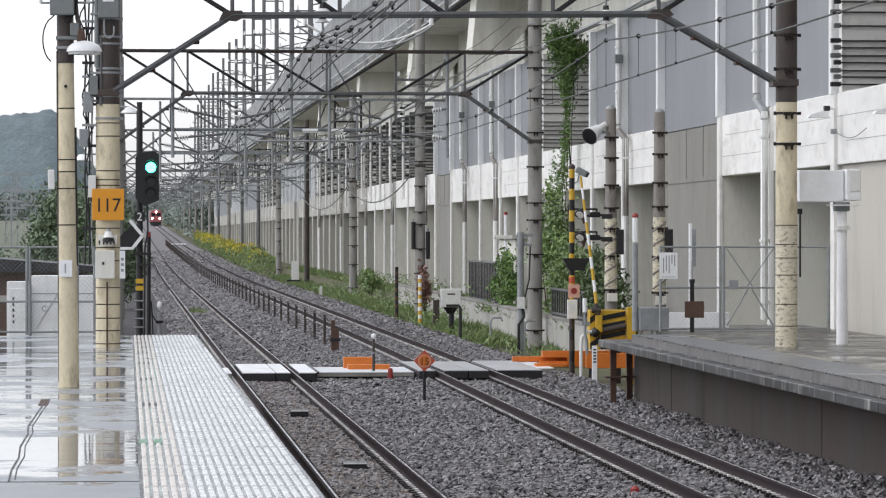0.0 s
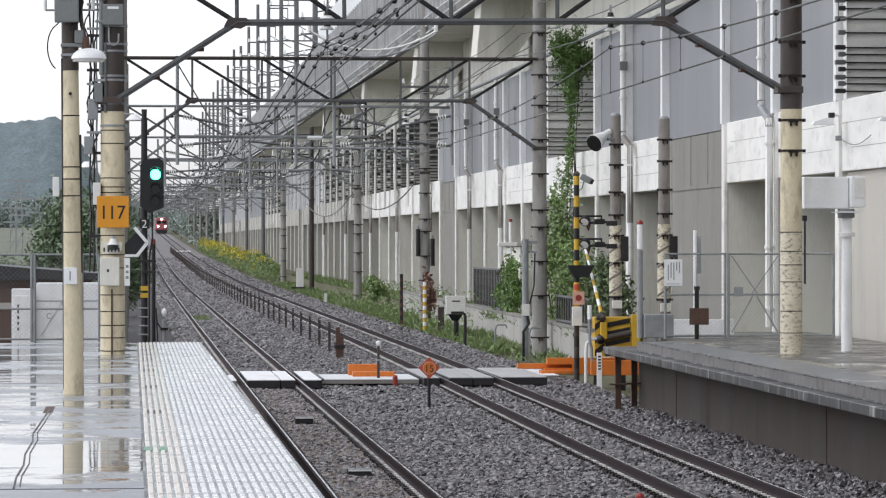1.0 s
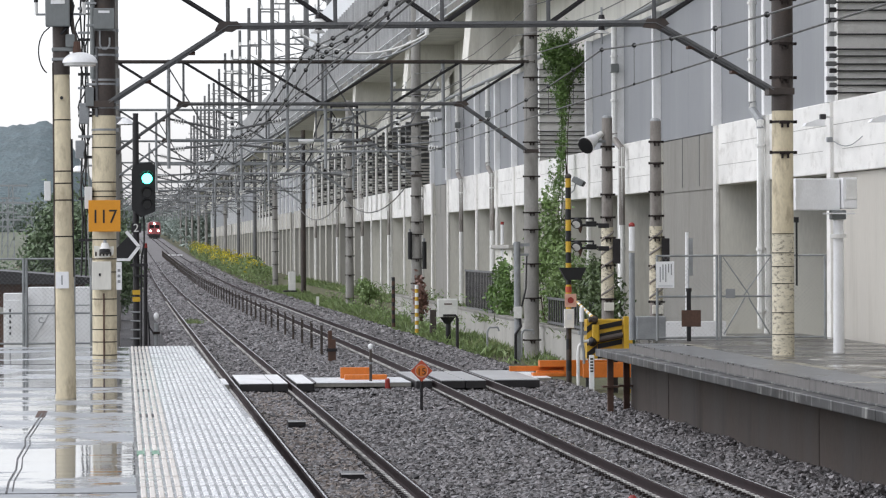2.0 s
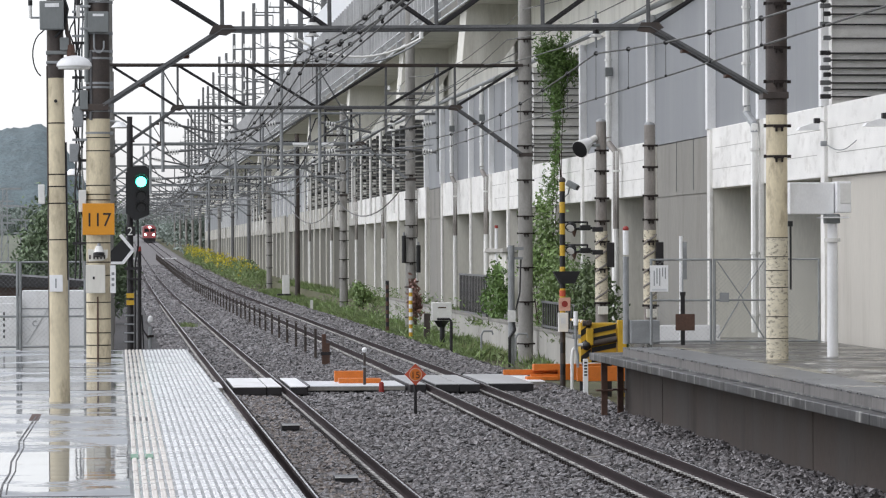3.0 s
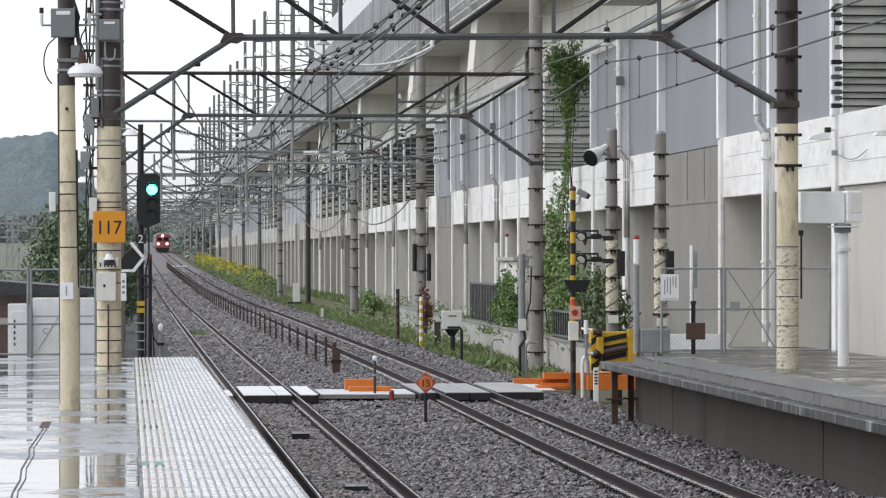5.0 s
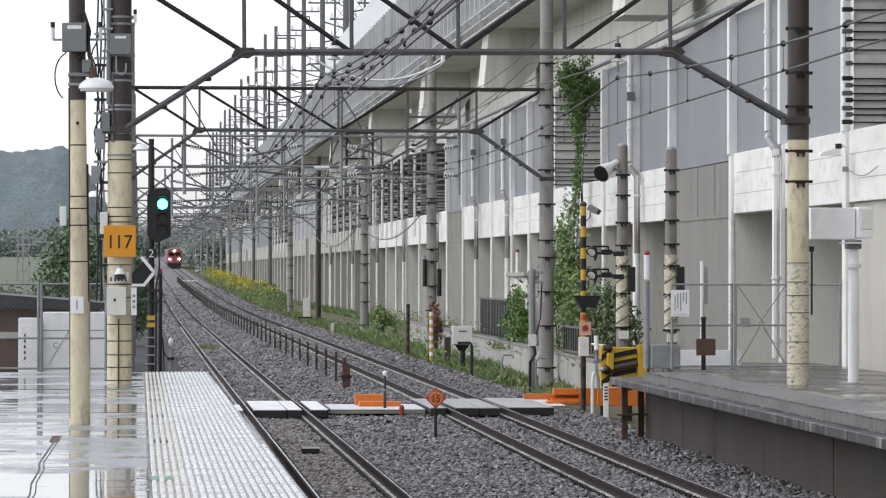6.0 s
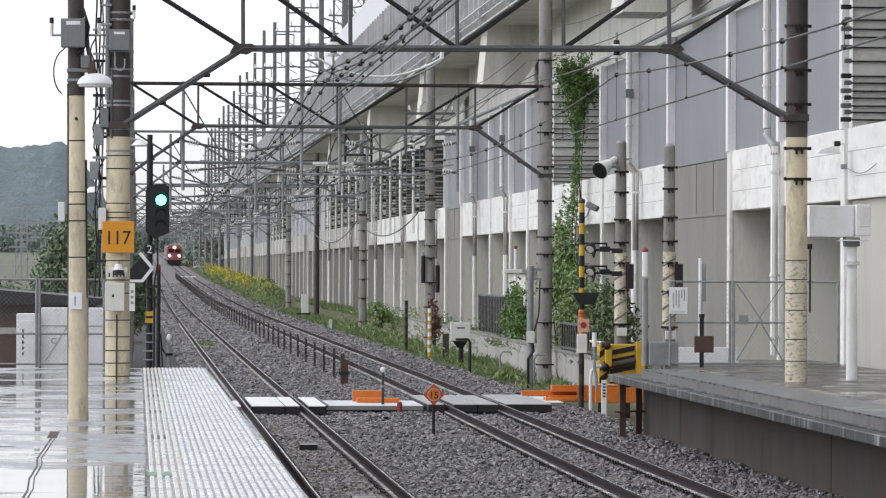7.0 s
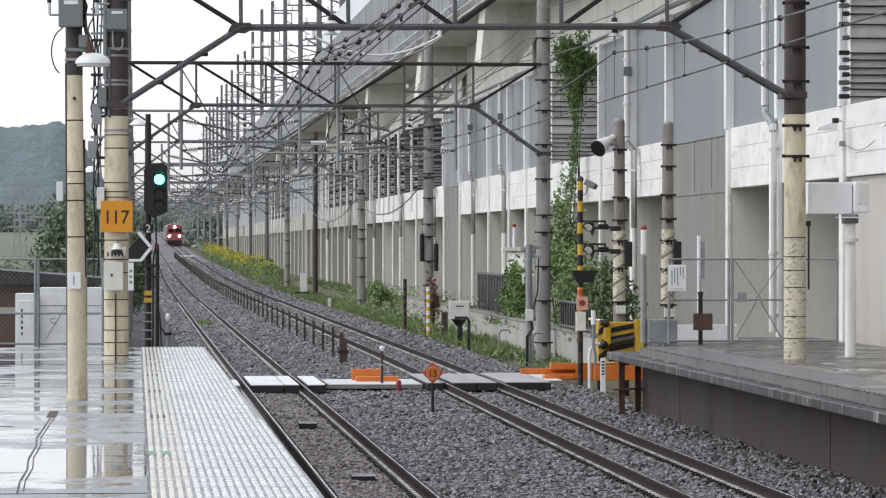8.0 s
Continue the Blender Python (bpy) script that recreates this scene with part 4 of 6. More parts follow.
    s = thing("jumper_cable", 0, 0, 0, "pale jumper cable sagging under the portal beam", "wire", "slack wires")
    part("strand", tube(BM(), [(4.6 + 0.3 * k, 95.4, 7.72 + 0.5 * ((k - 5.5) / 5.5) ** 2) for k in range(12)], 0.03, 8), M["insulator"], s, smooth=True)
    part("strand", tube(BM(), [(4.4 + 0.32 * k, 95.6, 7.55 + 0.62 * ((k - 5.5) / 5.5) ** 2) for k in range(12)], 0.026, 8), M["steel"], s, smooth=True)
    for x, z in ((4.6, 8.22), (7.9, 8.22)):
        part("end_insulator", rod(BM(), (x, 95.4, z - 0.02), (x, 95.4, z + 0.3), 0.06, 0.045, 12), M["insulator"], s)
    s = thing("anchor_wire", 0, 0, 0, "overlap wire drawn aside to an anchor pole", "wire", "slack wires")
    p, q = Vector((track_x(1, 160.0) + 0.2, 160.0, 5.5)), Vector((10.5, 96.0, 7.9))
    part("strand", tube(BM(), [p.lerp(q, j / 10) - Vector((0, 0, 0.55 * (1 - (j / 5 - 1) ** 2))) for j in range(11)], 0.014, 6), M["wire"], s)


build_ground()
build_track(1)
build_track(2)
build_left_platform()
build_right_platform()
build_viaduct()
build_overhead()
build_registration()
# ---------------------------------------------------------------- ballast
stones("ballast_stones", 1.3, 8.6, -15, 34.5, 70, 0.055, M["stone"], "loose grey crushed-stone ballast between the tracks")
stones("ballast_stones", 1.3, 9.3, 34.5, 62, 240, 0.045, M["stone"], "loose grey crushed-stone ballast between the tracks")
stones("ballast_stones", 1.3, 9.0, 62, 100, 150, 0.052, M["stone"], "loose grey crushed-stone ballast between the tracks")
stones("ballast_stones", 1.3, 9.0, 100, 190, 60, 0.075, M["stone"], "loose grey crushed-stone ballast between the tracks")
stones("ballast_stones", 1.3, 9.0, 190, 300, 18, 0.11, M["stone"], "loose grey crushed-stone ballast between the tracks")
stones("ballast_stones", 1.3, 9.0, 300, 430, 7, 0.17, M["stone"], "loose grey crushed-stone ballast between the tracks")
stones("rusty_ballast_stones", 1.9, 3.5, 36, 72, 130, 0.042, M["brown_stone"], "brown rust-stained ballast between the rails", -0.185)


# ---------------------------------------------------------------- station crossing
def build_crossing():
    cr = tagged(new("track_crossing"), "white-topped level crossing panels laid across both tracks", "level crossing", kind="structure")
    def panel(name, x0, x1, y0, y1, z0, z1, top, label=""):
        p = part(name, box(BM(), x0, x1, y0, y1, z0, z1 - 0.012, 0.012), M["dark"] if name == "crossing_panel" else M["conc_dim"], cr, label)
        part("panel_top", box(BM(), x0 + 0.005, x1 - 0.005, y0 - 0.006, y1, z1 - 0.011, z1 + 0.006, 0.004), top, p)
    for x0, x1 in ((2.25, 2.9), (2.915, 3.2)):
        panel("crossing_panel", x0, x1, 72.1, 77.0, -0.14, 0.02, M["white"])
    panel("crossing_panel", 3.37, 3.72, 72.1, 76.9, -0.14, 0.02, M["white"])
    panel("walkway_plate", 3.74, 5.75, 73.6, 76.4, -0.12, -0.03, M["barrier_light"])
    panel("walkway_plate", 1.45, 2.08, 73.2, 76.2, -0.16, -0.03, M["white"])
    for x0, x1 in ((5.8, 6.12), (6.31, 6.78), (6.795, 7.2)):
        panel("crossing_panel", x0, x1, 73.0, 78.2, -0.14, 0.02, M["barrier_grey"])
    panel("crossing_panel", 7.38, 8.3, 73.2, 78.6, -0.14, 0.02, M["barrier_grey"])
    panel("walkway_plate", 8.31, 8.75, 75.0, 78.4, -0.16, -0.01, M["white"])
    bm = prism(BM(), [(3.66, 0), (3.75, 0), (3.75, 0.05)], 72.0, 76.9)
    part("panel_wedge", bm, M["dark"], cr)
    # orange kerb plates
    k = thing("orange_ramp", 8.02, 76.0, -0.02, "orange-painted stepped steel ramp beside the level crossing", "ramp")
    part("ramp_plate", box(BM(), 0, 2.45, 0.3, 0.42, 0.1, 0.21, 0.01), M["orange"], k)
    part("ramp_block", prism(BM(), [(0.55, 0.0), (2.5, 0.0), (2.5, 0.33), (0.6, 0.33), (0.6, 0.2), (1.12, 0.2), (1.12, 0.12), (0.55, 0.12)], 0.0, 0.28), M["orange"], k)
    part("ramp_lip", box(BM(), 0.45, 1.1, -0.12, 0.28, 0.0, 0.075, 0.01), M["orange"], k)
    part("ramp_panel", box(BM(), 1.2, 2.3, -2.5, -2.38, 0.06, 0.36, 0.01), M["orange"], k)
    for x in (1.3, 2.2):
        part("ramp_leg", box(BM(), x - 0.04, x + 0.04, -2.48, -2.4, -0.18, 0.06), M["dark"], k)
    k = thing("orange_step", 4.46, 75.2, -0.16, "pair of orange-painted timber boards on the crossing walkway", "step")
    part("board", box(BM(), 0.0, 0.62, 0.6, 0.85, 0.13, 0.36, 0.01), M["orange"], k)
    part("board", box(BM(), 0.04, 0.9, -0.2, 0.1, 0.0, 0.235, 0.01), M["orange"], k)


# ---------------------------------------------------------------- small trackside things
def build_trackside():
    for x, y in ((2.74, 58.7), (2.79, 45.2)):
        b = thing("track_beacon", x, y, -0.16, "flat dark track beacon with a pale top edge between the rails", "track beacon", "track beacons")
        part("rim", box(BM(), -0.145, 0.145, -0.215, -0.203, 0.075, 0.092), M["white"], b)
        part("housing", box(BM(), -0.14, 0.14, -0.2, 0.2, 0.0, 0.085, 0.012), M["dark"], b)
        part("top_plate", box(BM(), -0.145, 0.145, -0.2, 0.2, 0.086, 0.092), M["beam"], b)
    s = thing("speed_sign", 5.17, 63.9, -0.22, "small vermilion diamond speed board on a dark post", "speed sign")
    part("post", rod(BM(), (0, 0.03, 0), (0, 0.03, 0.62), 0.028, seg=8), M["dark"], s)
    bm = BM()
    r = 0.19
    prism(bm, [(0, 0.75 - r), (r, 0.75), (0, 0.75 + r), (-r, 0.75)], -0.02, 0.0)
    part("board", bm, M["vermilion"], s)
    part("board_face", rod(BM(), (0, -0.027, 0.75), (0, -0.021, 0.75), 0.115, seg=24), M["faded"], s)
    part("board_disc", rod(BM(), (0, -0.0295, 0.75), (0, -0.0275, 0.75), 0.1, seg=24), M["orange"], s)
    for text, x in (("1", -0.045), ("5", 0.04)):
        lettering(text, 0.12, M["black"], s, (x, -0.032, 0.685))
    s = thing("marker_post", 4.97, 74.2, -0.2, "short dark marker post with a white round cap", "marker post")
    part("post", rod(BM(), (0, 0, 0), (0, 0, 0.82), 0.032, 0.026, 8), M["pole_dark"], s)
    part("cap", ball(BM(), (0, 0, 0.88), 0.055, 12), M["white"], s)
    part("collar", rod(BM(), (0, 0, 0.52), (0, 0, 0.56), 0.06, seg=10), M["steel"], s)
    part("foot_plate", box(BM(), -0.2, 0.16, -0.1, 0.1, 0.0, 0.03), M["dark"], s)
    for x, y, h in ((5.24, 73.2, 0.27), (5.64, 40.6, 0.13)):
        s = thing("red_stake", x, y, -0.2, "short dull red stake in the ballast", "stake", "red stakes")
        part("shaft", rod(BM(), (0, 0, 0), (0, 0, h - 0.03), 0.055, 0.05, 10), M["red"], s)
        part("top", rod(BM(), (0, 0, h - 0.03), (0, 0, h), 0.05, 0.028, 10), M["red"], s)
    s = thing("twin_post", 5.15, 91.5, -0.22, "pair of rusty short posts bolted together", "post")
    for x, h in ((-0.035, 0.82), (0.06, 0.6)):
        part("post", box(BM(), x - 0.05, x + 0.05, -0.05, 0.05, 0, h, 0.008), M["rust"], s)
    part("tie", box(BM(), -0.12, 0.14, -0.07, -0.052, 0.3, 0.38), M["dark"], s)
    # low post-and-wire fence between the tracks
    fe = thing("wire_fence", 0, 0, 0, "low dark post-and-wire fence between the two tracks", "fence")
    me = mesh_of("fence_post", box(BM(), -0.035, 0.035, -0.035, 0.035, -0.3, 0.62, 0.006), M["pole_dark"])
    ys = [97.0 + 5.1 * i for i in range(80)]
    for v in ys:
        o = new("fence_post", me)
        o.parent = fe
        o.matrix_basis = pose(fence_x(v), v, grade(v))
    for z in (0.58, 0.3):
        part("fence_wire", tube(BM(), [(fence_x(a), a, grade(a) + z) for a in ys], 0.018, 5), M["pole_dark"], fe)


def fence_x(v):
    return 5.2 - 0.1 * soft(97, 130, v) + 0.1 * soft(150, 380, v)


def lettering(text, size, material, parent, at, thick=0.002, squeeze=1.0, spread=1.0):
    cu = bpy.data.curves.new("lettering", "FONT")
    cu.body = text
    cu.size = size * 1.4
    cu.align_x = "CENTER"
    cu.space_character = spread
    cu.extrude = thick
    tmp = bpy.data.objects.new("lettering", cu)
    scene.collection.objects.link(tmp)
    dg = bpy.context.evaluated_depsgraph_get()
    me = bpy.data.meshes.new_from_object(tmp.evaluated_get(dg))
    bpy.data.objects.remove(tmp)
    me.materials.clear()
    me.materials.append(material)
    ob = new("lettering", me)
    ob.parent = parent
    ob.matrix_basis = pose(*at, 90, 0, 0) @ Matrix.Diagonal((squeeze, 1, 1, 1))
    return ob


# ---------------------------------------------------------------- left platform fittings
def build_left_fittings():
    p = thing("lamp_pole", -0.625, 39.6, 1.1, "cream concrete lamp pole with dark upper part, lamp and junction box", "lamp pole")
    p.matrix_basis = pose(-0.625, 39.6, 1.1, 0, -0.55, 0)
    part("shaft", rod(BM(), (0, 0, 0), (0, 0, 3.47), 0.112, 0.088, 20), M["pole"], p, smooth=True)
    part("upper_shaft", rod(BM(), (0, 0, 3.472), (0, 0, 6.5), 0.092, 0.08, 20), M["pole_dark"], p, "dark brown upper shaft", smooth=True)
    for z in (2.98, 2.43, 2.3, 2.12, 1.73):
        part("band", rod(BM(), (0, 0, z), (0, 0, z + 0.013), 0.1135 - 0.0066 * z, seg=20), M["clip"], p)
    for z in (3.22,):
        part("bolt_hole", rod(BM(), (0.0, -0.12, z), (0.0, -0.085, z), 0.018, seg=10), M["black"], p)
    part("edge_cable", rod(BM(), (-0.1, -0.03, 0.05), (-0.088, -0.03, 3.6), 0.011, seg=6), M["pole_dark"], p)
    part("conduit", rod(BM(), (0.098, -0.02, 1.3), (0.098, -0.02, 2.78), 0.014, seg=8), M["dark"], p)
    part("junction_box", box(BM(), -0.16, 0.1, -0.2, -0.08, 3.98, 4.29, 0.015), M["box_grey"], p)
    part("maker_plate", box(BM(), -0.1, 0.05, -0.206, -0.201, 4.22, 4.26), M["white"], p)
    part("clamp", box(BM(), -0.1, 0.13, -0.1, 0.09, 3.72, 3.76, 0.01), M["box_grey"], p)
    part("clamp", box(BM(), 0.05, 0.15, -0.12, 0.06, 3.76, 3.9, 0.015), M["box_grey"], p)
    part("clamp", box(BM(), -0.1, 0.1, -0.1, 0.09, 3.62, 3.65, 0.008), M["steel"], p)
    arm = part("lamp_arm", tube(BM(), [(0.1, -0.05, 4.3), (0.13, -0.08, 3.95), (0.17, -0.1, 3.78)], 0.022), M["pole_dark"], p)
    bm = BM()
    bmesh.ops.create_uvsphere(bm, u_segments=20, v_segments=12, radius=0.19, matrix=Matrix.Translation((0.2, -0.1, 3.59)) @ Matrix.Diagonal((1, 1, 0.62, 1)))
    bmesh.ops.delete(bm, geom=[v for v in bm.verts if v.co.z < 3.585], context="VERTS")
    shade = part("lamp_shade", bm, M["white"], p, "white domed lamp shade", smooth=True)
    part("lamp_socket", rod(BM(), (0.17, -0.1, 3.68), (0.17, -0.1, 3.82), 0.05, 0.04, 10), M["rust"], p)
    part("lamp_glass", rod(BM(), (0.2, -0.1, 3.56), (0.2, -0.1, 3.595), 0.17, 0.18, 20), M["insulator"], p)
    pts = [(-0.1, -0.05, 4.0 - 0.0)] + [(-0.1 - 0.14 * math.sin(a), -0.05, 3.72 + 0.25 * math.cos(a)) for a in [0.3 + i * 0.27 for i in range(10)]]
    part("cable_loop", tube(BM(), pts, 0.008, 6), M["dark"], p)
    part("cable_loop", tube(BM(), [(0.08, -0.1, 4.4), (0.14, -0.12, 4.2), (0.1, -0.1, 4.0), (0.0, -0.1, 3.9)], 0.016, 6), M["black"], p)
    part("small_box", box(BM(), -0.2, -0.13, -0.08, 0.06, 2.12, 2.33, 0.01), M["insulator"], p)
    part("notice_tag", box(BM(), -0.09, 0.05, -0.125, -0.112, 1.18, 1.36, 0.004), M["white"], p)
    part("notice_mark", box(BM(), -0.03, -0.015, -0.128, -0.1255, 1.22, 1.32), M["steel"], p)
    for x in (-0.26, 0.25):
        part("arrester", rod(BM(), (x, 0, 4.12), (x, 0, 4.25), 0.02, seg=8), M["insulator"], p)
        part("arrester_cap", rod(BM(), (x, 0, 4.251), (x, 0, 4.31), 0.024, seg=8), M["black"], p)
        part("arrester_arm", rod(BM(), (0, 0, 4.12), (x, 0, 4.12), 0.012, seg=6), M["steel"], p)

    s = thing("pole_number_plate", -0.27, 53.4 - 0.21, 2.94, "amber plate with a black pole number on the concrete pole", "sign plate")
    part("plate", box(BM(), -0.235, 0.225, -0.02, 0.0, 0.0, 0.455, 0.008), M["amber"], s)
    for text, x in (("1", -0.135), ("1", -0.015), ("7", 0.115)):
        lettering(text, 0.2, M["black"], s, (x, -0.023, 0.125), squeeze=0.95)
    s = thing("alarm_bell", -0.27, 53.4 - 0.25, 2.68, "grey metal alarm bell under the number plate", "bell")
    part("dome", rod(BM(), (0, 0, 0.0), (0, 0, 0.1), 0.08, 0.045, 16), M["insulator"], s, smooth=True)
    part("boss", rod(BM(), (0, 0, 0.1), (0, 0, 0.14), 0.03, 0.02, 12), M["steel"], s)
    part("mouth", rod(BM(), (0, -0.01, -0.05), (0, 0, -0.002), 0.075, 0.082, 16), M["black"], s)
    part("bracket", box(BM(), -0.02, 0.02, 0.0, 0.09, 0.05, 0.12), M["steel"], s)
    s = thing("peeling_notice", -0.29, 53.4 - 0.186, 2.56, "torn pale notice with smeared dark marks on the pole", "notice")
    part("paper", prism(BM(), [(-0.13, 0.0), (0.08, 0.01), (0.14, 0.05), (0.15, 0.17), (0.02, 0.16), (-0.14, 0.18)], -0.02, -0.016), M["cap"], s)
    for x, h in ((-0.11, 0.06), (-0.05, 0.09), (0.0, 0.07), (0.05, 0.1), (0.1, 0.06)):
        part("mark", box(BM(), x - 0.012, x + 0.012, -0.0225, -0.0205, 0.03, 0.03 + h), M["pole_dark"], s)
    s = thing("switch_box", -0.3, 53.4 - 0.27, 2.1, "grey-green metal switch box strapped to the pole", "switch box")
    part("body", box(BM(), -0.16, 0.12, 0, 0.09, 0, 0.41, 0.012), M["cap"], s)
    part("lock", box(BM(), -0.06, -0.03, -0.008, 0.0, 0.2, 0.24), M["dark"], s)
    s = thing("white_plate", -0.075, 53.2, 2.1, "narrow white instruction plate on the pole's side", "sign plate")
    part("plate", box(BM(), -0.035, 0.045, -0.01, 0.0, 0, 0.4, 0.004), M["white"], s)
    for z in (0.1, 0.18, 0.26):
        part("mark", box(BM(), -0.015, 0.025, -0.013, -0.011, z, z + 0.04), M["steel"], s)
    s = thing("grey_relay_box", -0.5, 53.3, 3.27, "small pale grey relay box on the pole", "relay box")
    part("body", box(BM(), -0.06, 0.05, -0.08, 0.08, 0, 0.32, 0.01), M["insulator"], s)
    s = thing("pole_cabinet", -0.27, 53.4 - 0.24, 5.86, "grey metal cabinet high on the pole", "cabinet")
    part("body", box(BM(), -0.15, 0.15, -0.05, 0.06, 0, 0.3, 0.012), M["box_grey"], s)
    part("maker_plate", box(BM(), -0.08, 0.08, -0.055, -0.051, 0.23, 0.265), M["white"], s)
    s = thing("cable_ladder", -0.55, 53.4, 2.3, "vertical bundle of dark cables on brackets beside the pole", "cables")
    for x in (0.0, 0.045, -0.05):
        pts = [(x + 0.015 * math.sin(i * 2.1 + x * 40), 0.0, i * 0.42) for i in range(12)]
        part("cable", tube(BM(), pts, 0.014, 6), M["fence"] if x > 0.04 else M["black"], s)
    for z in (0.5, 1.1, 1.7, 2.3, 2.9, 3.4):
        part("bracket", box(BM(), -0.1, 0.14, -0.02, 0.02, z, z + 0.04), M["dark"], s)
    part("cable_box", box(BM(), -0.14, 0.0, -0.1, 0.0, 1.7, 1.96, 0.01), M["steel"], s)
    part("cable_box", box(BM(), -0.08, 0.06, -0.1, 0.0, 2.2, 2.5, 0.01), M["steel"], s)
    s = thing("slack_cables", -0.6, 53.35, 4.2, "slack black cables looped between pole fittings", "cables")
    for k, (w, z0, z1) in enumerate(((0.14, 0.0, 0.9), (0.1, 0.7, 1.5), (0.17, 1.2, 2.1), (0.08, -1.0, 0.1))):
        part("cable", tube(BM(), [(0.1 - w * math.sin(math.pi * j / 10) + 0.02 * math.sin(j * 1.7 + k), -0.02 * k, z0 + (z1 - z0) * j / 10) for j in range(11)], 0.012, 6), M["black"], s)
    for z in (0.1, 0.45, 0.8, 1.25, 1.6, 1.95):
        part("bracket", box(BM(), -0.05, 0.2, -0.02, 0.02, z, z + 0.035), M["steel"], s)
    for x, z in ((-1.15, 4.72), (0.06, 5.95)):
        s = thing("yard_lamp", -0.28, 95.8, z, "white shaded yard lamp on an arm from the pole", "lamp", "yard lamps")
        part("arm", rod(BM(), (0, 0, 0.12), (x + 0.28, 0, 0.1), 0.025, seg=8), M["steel"], s)
        part("shade", rod(BM(), (x + 0.28, 0, -0.05), (x + 0.28, 0, 0.1), 0.24, 0.09, 18), M["white"], s, smooth=True)
        part("lamp_glass", rod(BM(), (x + 0.28, 0, -0.07), (x + 0.28, 0, -0.051), 0.2, seg=18), M["insulator"], s)
    s = thing("pole_conduit", -0.44, 53.25, 4.6, "grey steel conduit with U bend strapped to the dark pole top", "conduit")
    part("pipe", rod(BM(), (0, 0, 0.55), (0, 0, 2.4), 0.035, seg=10), M["box_grey"], s, smooth=True)
    part("pipe", rod(BM(), (0.06, 0.0, 0.0), (0.06, 0.0, 1.0), 0.022, seg=8), M["beam"], s, smooth=True)
    part("u_bend", tube(BM(), [(0.11, -0.06, 1.24)] + [(0.18 - 0.07 * math.cos(a), -0.06, 1.05 - 0.08 * math.sin(a)) for a in (0, 0.6, 1.2, 1.8, 2.4, 3.0)] + [(0.25, -0.06, 1.14)], 0.014, 8), M["steel"], s, smooth=True)
    for z in (0.45, 0.85, 1.3, 1.62, 1.9):
        part("strap", box(BM(), -0.09, 0.06, -0.045, 0.03, z, z + 0.035, 0.005), M["steel"], s)
    part("relay", box(BM(), -0.1, 0.02, -0.06, 0.06, 0.15, 0.42, 0.01), M["box_grey"], s)
    for x, z in ((0.38, 1.72), (-0.34, 1.5)):
        arr = part("arrester", rod(BM(), (x, 0, z), (x, 0, z + 0.13), 0.022, seg=10), M["insulator"], s)
        part("arrester_cap", rod(BM(), (x, 0, z + 0.131), (x, 0, z + 0.2), 0.026, seg=10), M["black"], arr)
        part("arrester_arm", box(BM(), min(0, x), max(0, x), -0.02, 0.02, z - 0.03, z - 0.002), M["beam"], s)
    s = thing("rust_conduit", -0.29, 53.4 - 0.2, 1.1, "thin rusty conduit running up the pole", "conduit")
    part("pipe", rod(BM(), (0, 0, 0), (0, 0, 0.95), 0.012, seg=8), M["rust"], s)

    # signal mast past the platform end
    s = thing("signal_mast", 0.21, 63.0, -0.4, "black colour-light signal on a dark mast showing green", "railway signal")
    part("mast", rod(BM(), (0, 0, 0), (0, 0, 5.25), 0.06, 0.055, 14), M["dark"], s, smooth=True)
    head = part("signal_head", prism(BM(), [(-0.07, 3.75), (0.08, 3.62), (0.33, 3.72), (0.33, 4.5), (0.26, 4.56), (-0.02, 4.53), (-0.07, 4.44)], -0.26, -0.07), M["black"], s)
    for z, m, r in ((4.28, "lens_green", 0.088), (4.03, "glass", 0.07), (3.83, "glass", 0.07)):
        part("lens", rod(BM(), (0.19, -0.275, z), (0.19, -0.262, z), r, seg=20), M[m], head)
        bm = BM()
        rod(bm, (0.19, -0.42, z + 0.01), (0.19, -0.262, z + 0.01), r + 0.03, seg=20)
        bmesh.ops.delete(bm, geom=[f for f in bm.faces if len(f.verts) > 4], context="FACES")
        bmesh.ops.delete(bm, geom=[v for v in bm.verts if v.co.z < z - 0.01], context="VERTS")
        part("hood", bm, M["black"], head)
    part("mast_cap", rod(BM(), (0, 0, 5.25), (0, 0, 5.4), 0.045, 0.05, 10), M["dark"], s)
    bm = BM()
    prism(bm, [(-0.33, 3.1), (-0.1, 3.34), (0.02, 3.1), (-0.1, 2.9), (-0.33, 2.9)], -0.1, -0.085)
    part("arrow_board", bm, M["black"], s, "black arrow board")
    bm = BM()
    bar(bm, (-0.17, -0.11, 3.38), (0.05, -0.11, 3.12), 0.055, 0.055)
    bar(bm, (0.05, -0.11, 3.12), (-0.13, -0.11, 2.89), 0.055, 0.055)
    bar(bm, (-0.12, -0.11, 2.9), (-0.36, -0.11, 2.9), 0.045, 0.045)
    part("arrow_edge", bm, M["white"], s, "white chevron edging")
    part("number_plate", box(BM(), -0.08, 0.09, -0.09, -0.07, 3.36, 3.52), M["dark"], s)
    lettering("2", 0.14, M["insulator"], s, (0.0, -0.094, 3.375))
    for z in (2.3, 2.18):
        part("yellow_mark", box(BM(), -0.065, 0.065, -0.08, -0.062, z, z + 0.08), M["yellow"], s)
    part("step_bar", box(BM(), -0.1, 0.2, -0.1, -0.06, 2.78, 2.83), M["dark"], s)
    part("step_bar", box(BM(), -0.05, 0.2, -0.1, -0.06, 2.6, 2.64), M["dark"], s)
    for z in (1.55, 1.7, 1.85, 2.0):
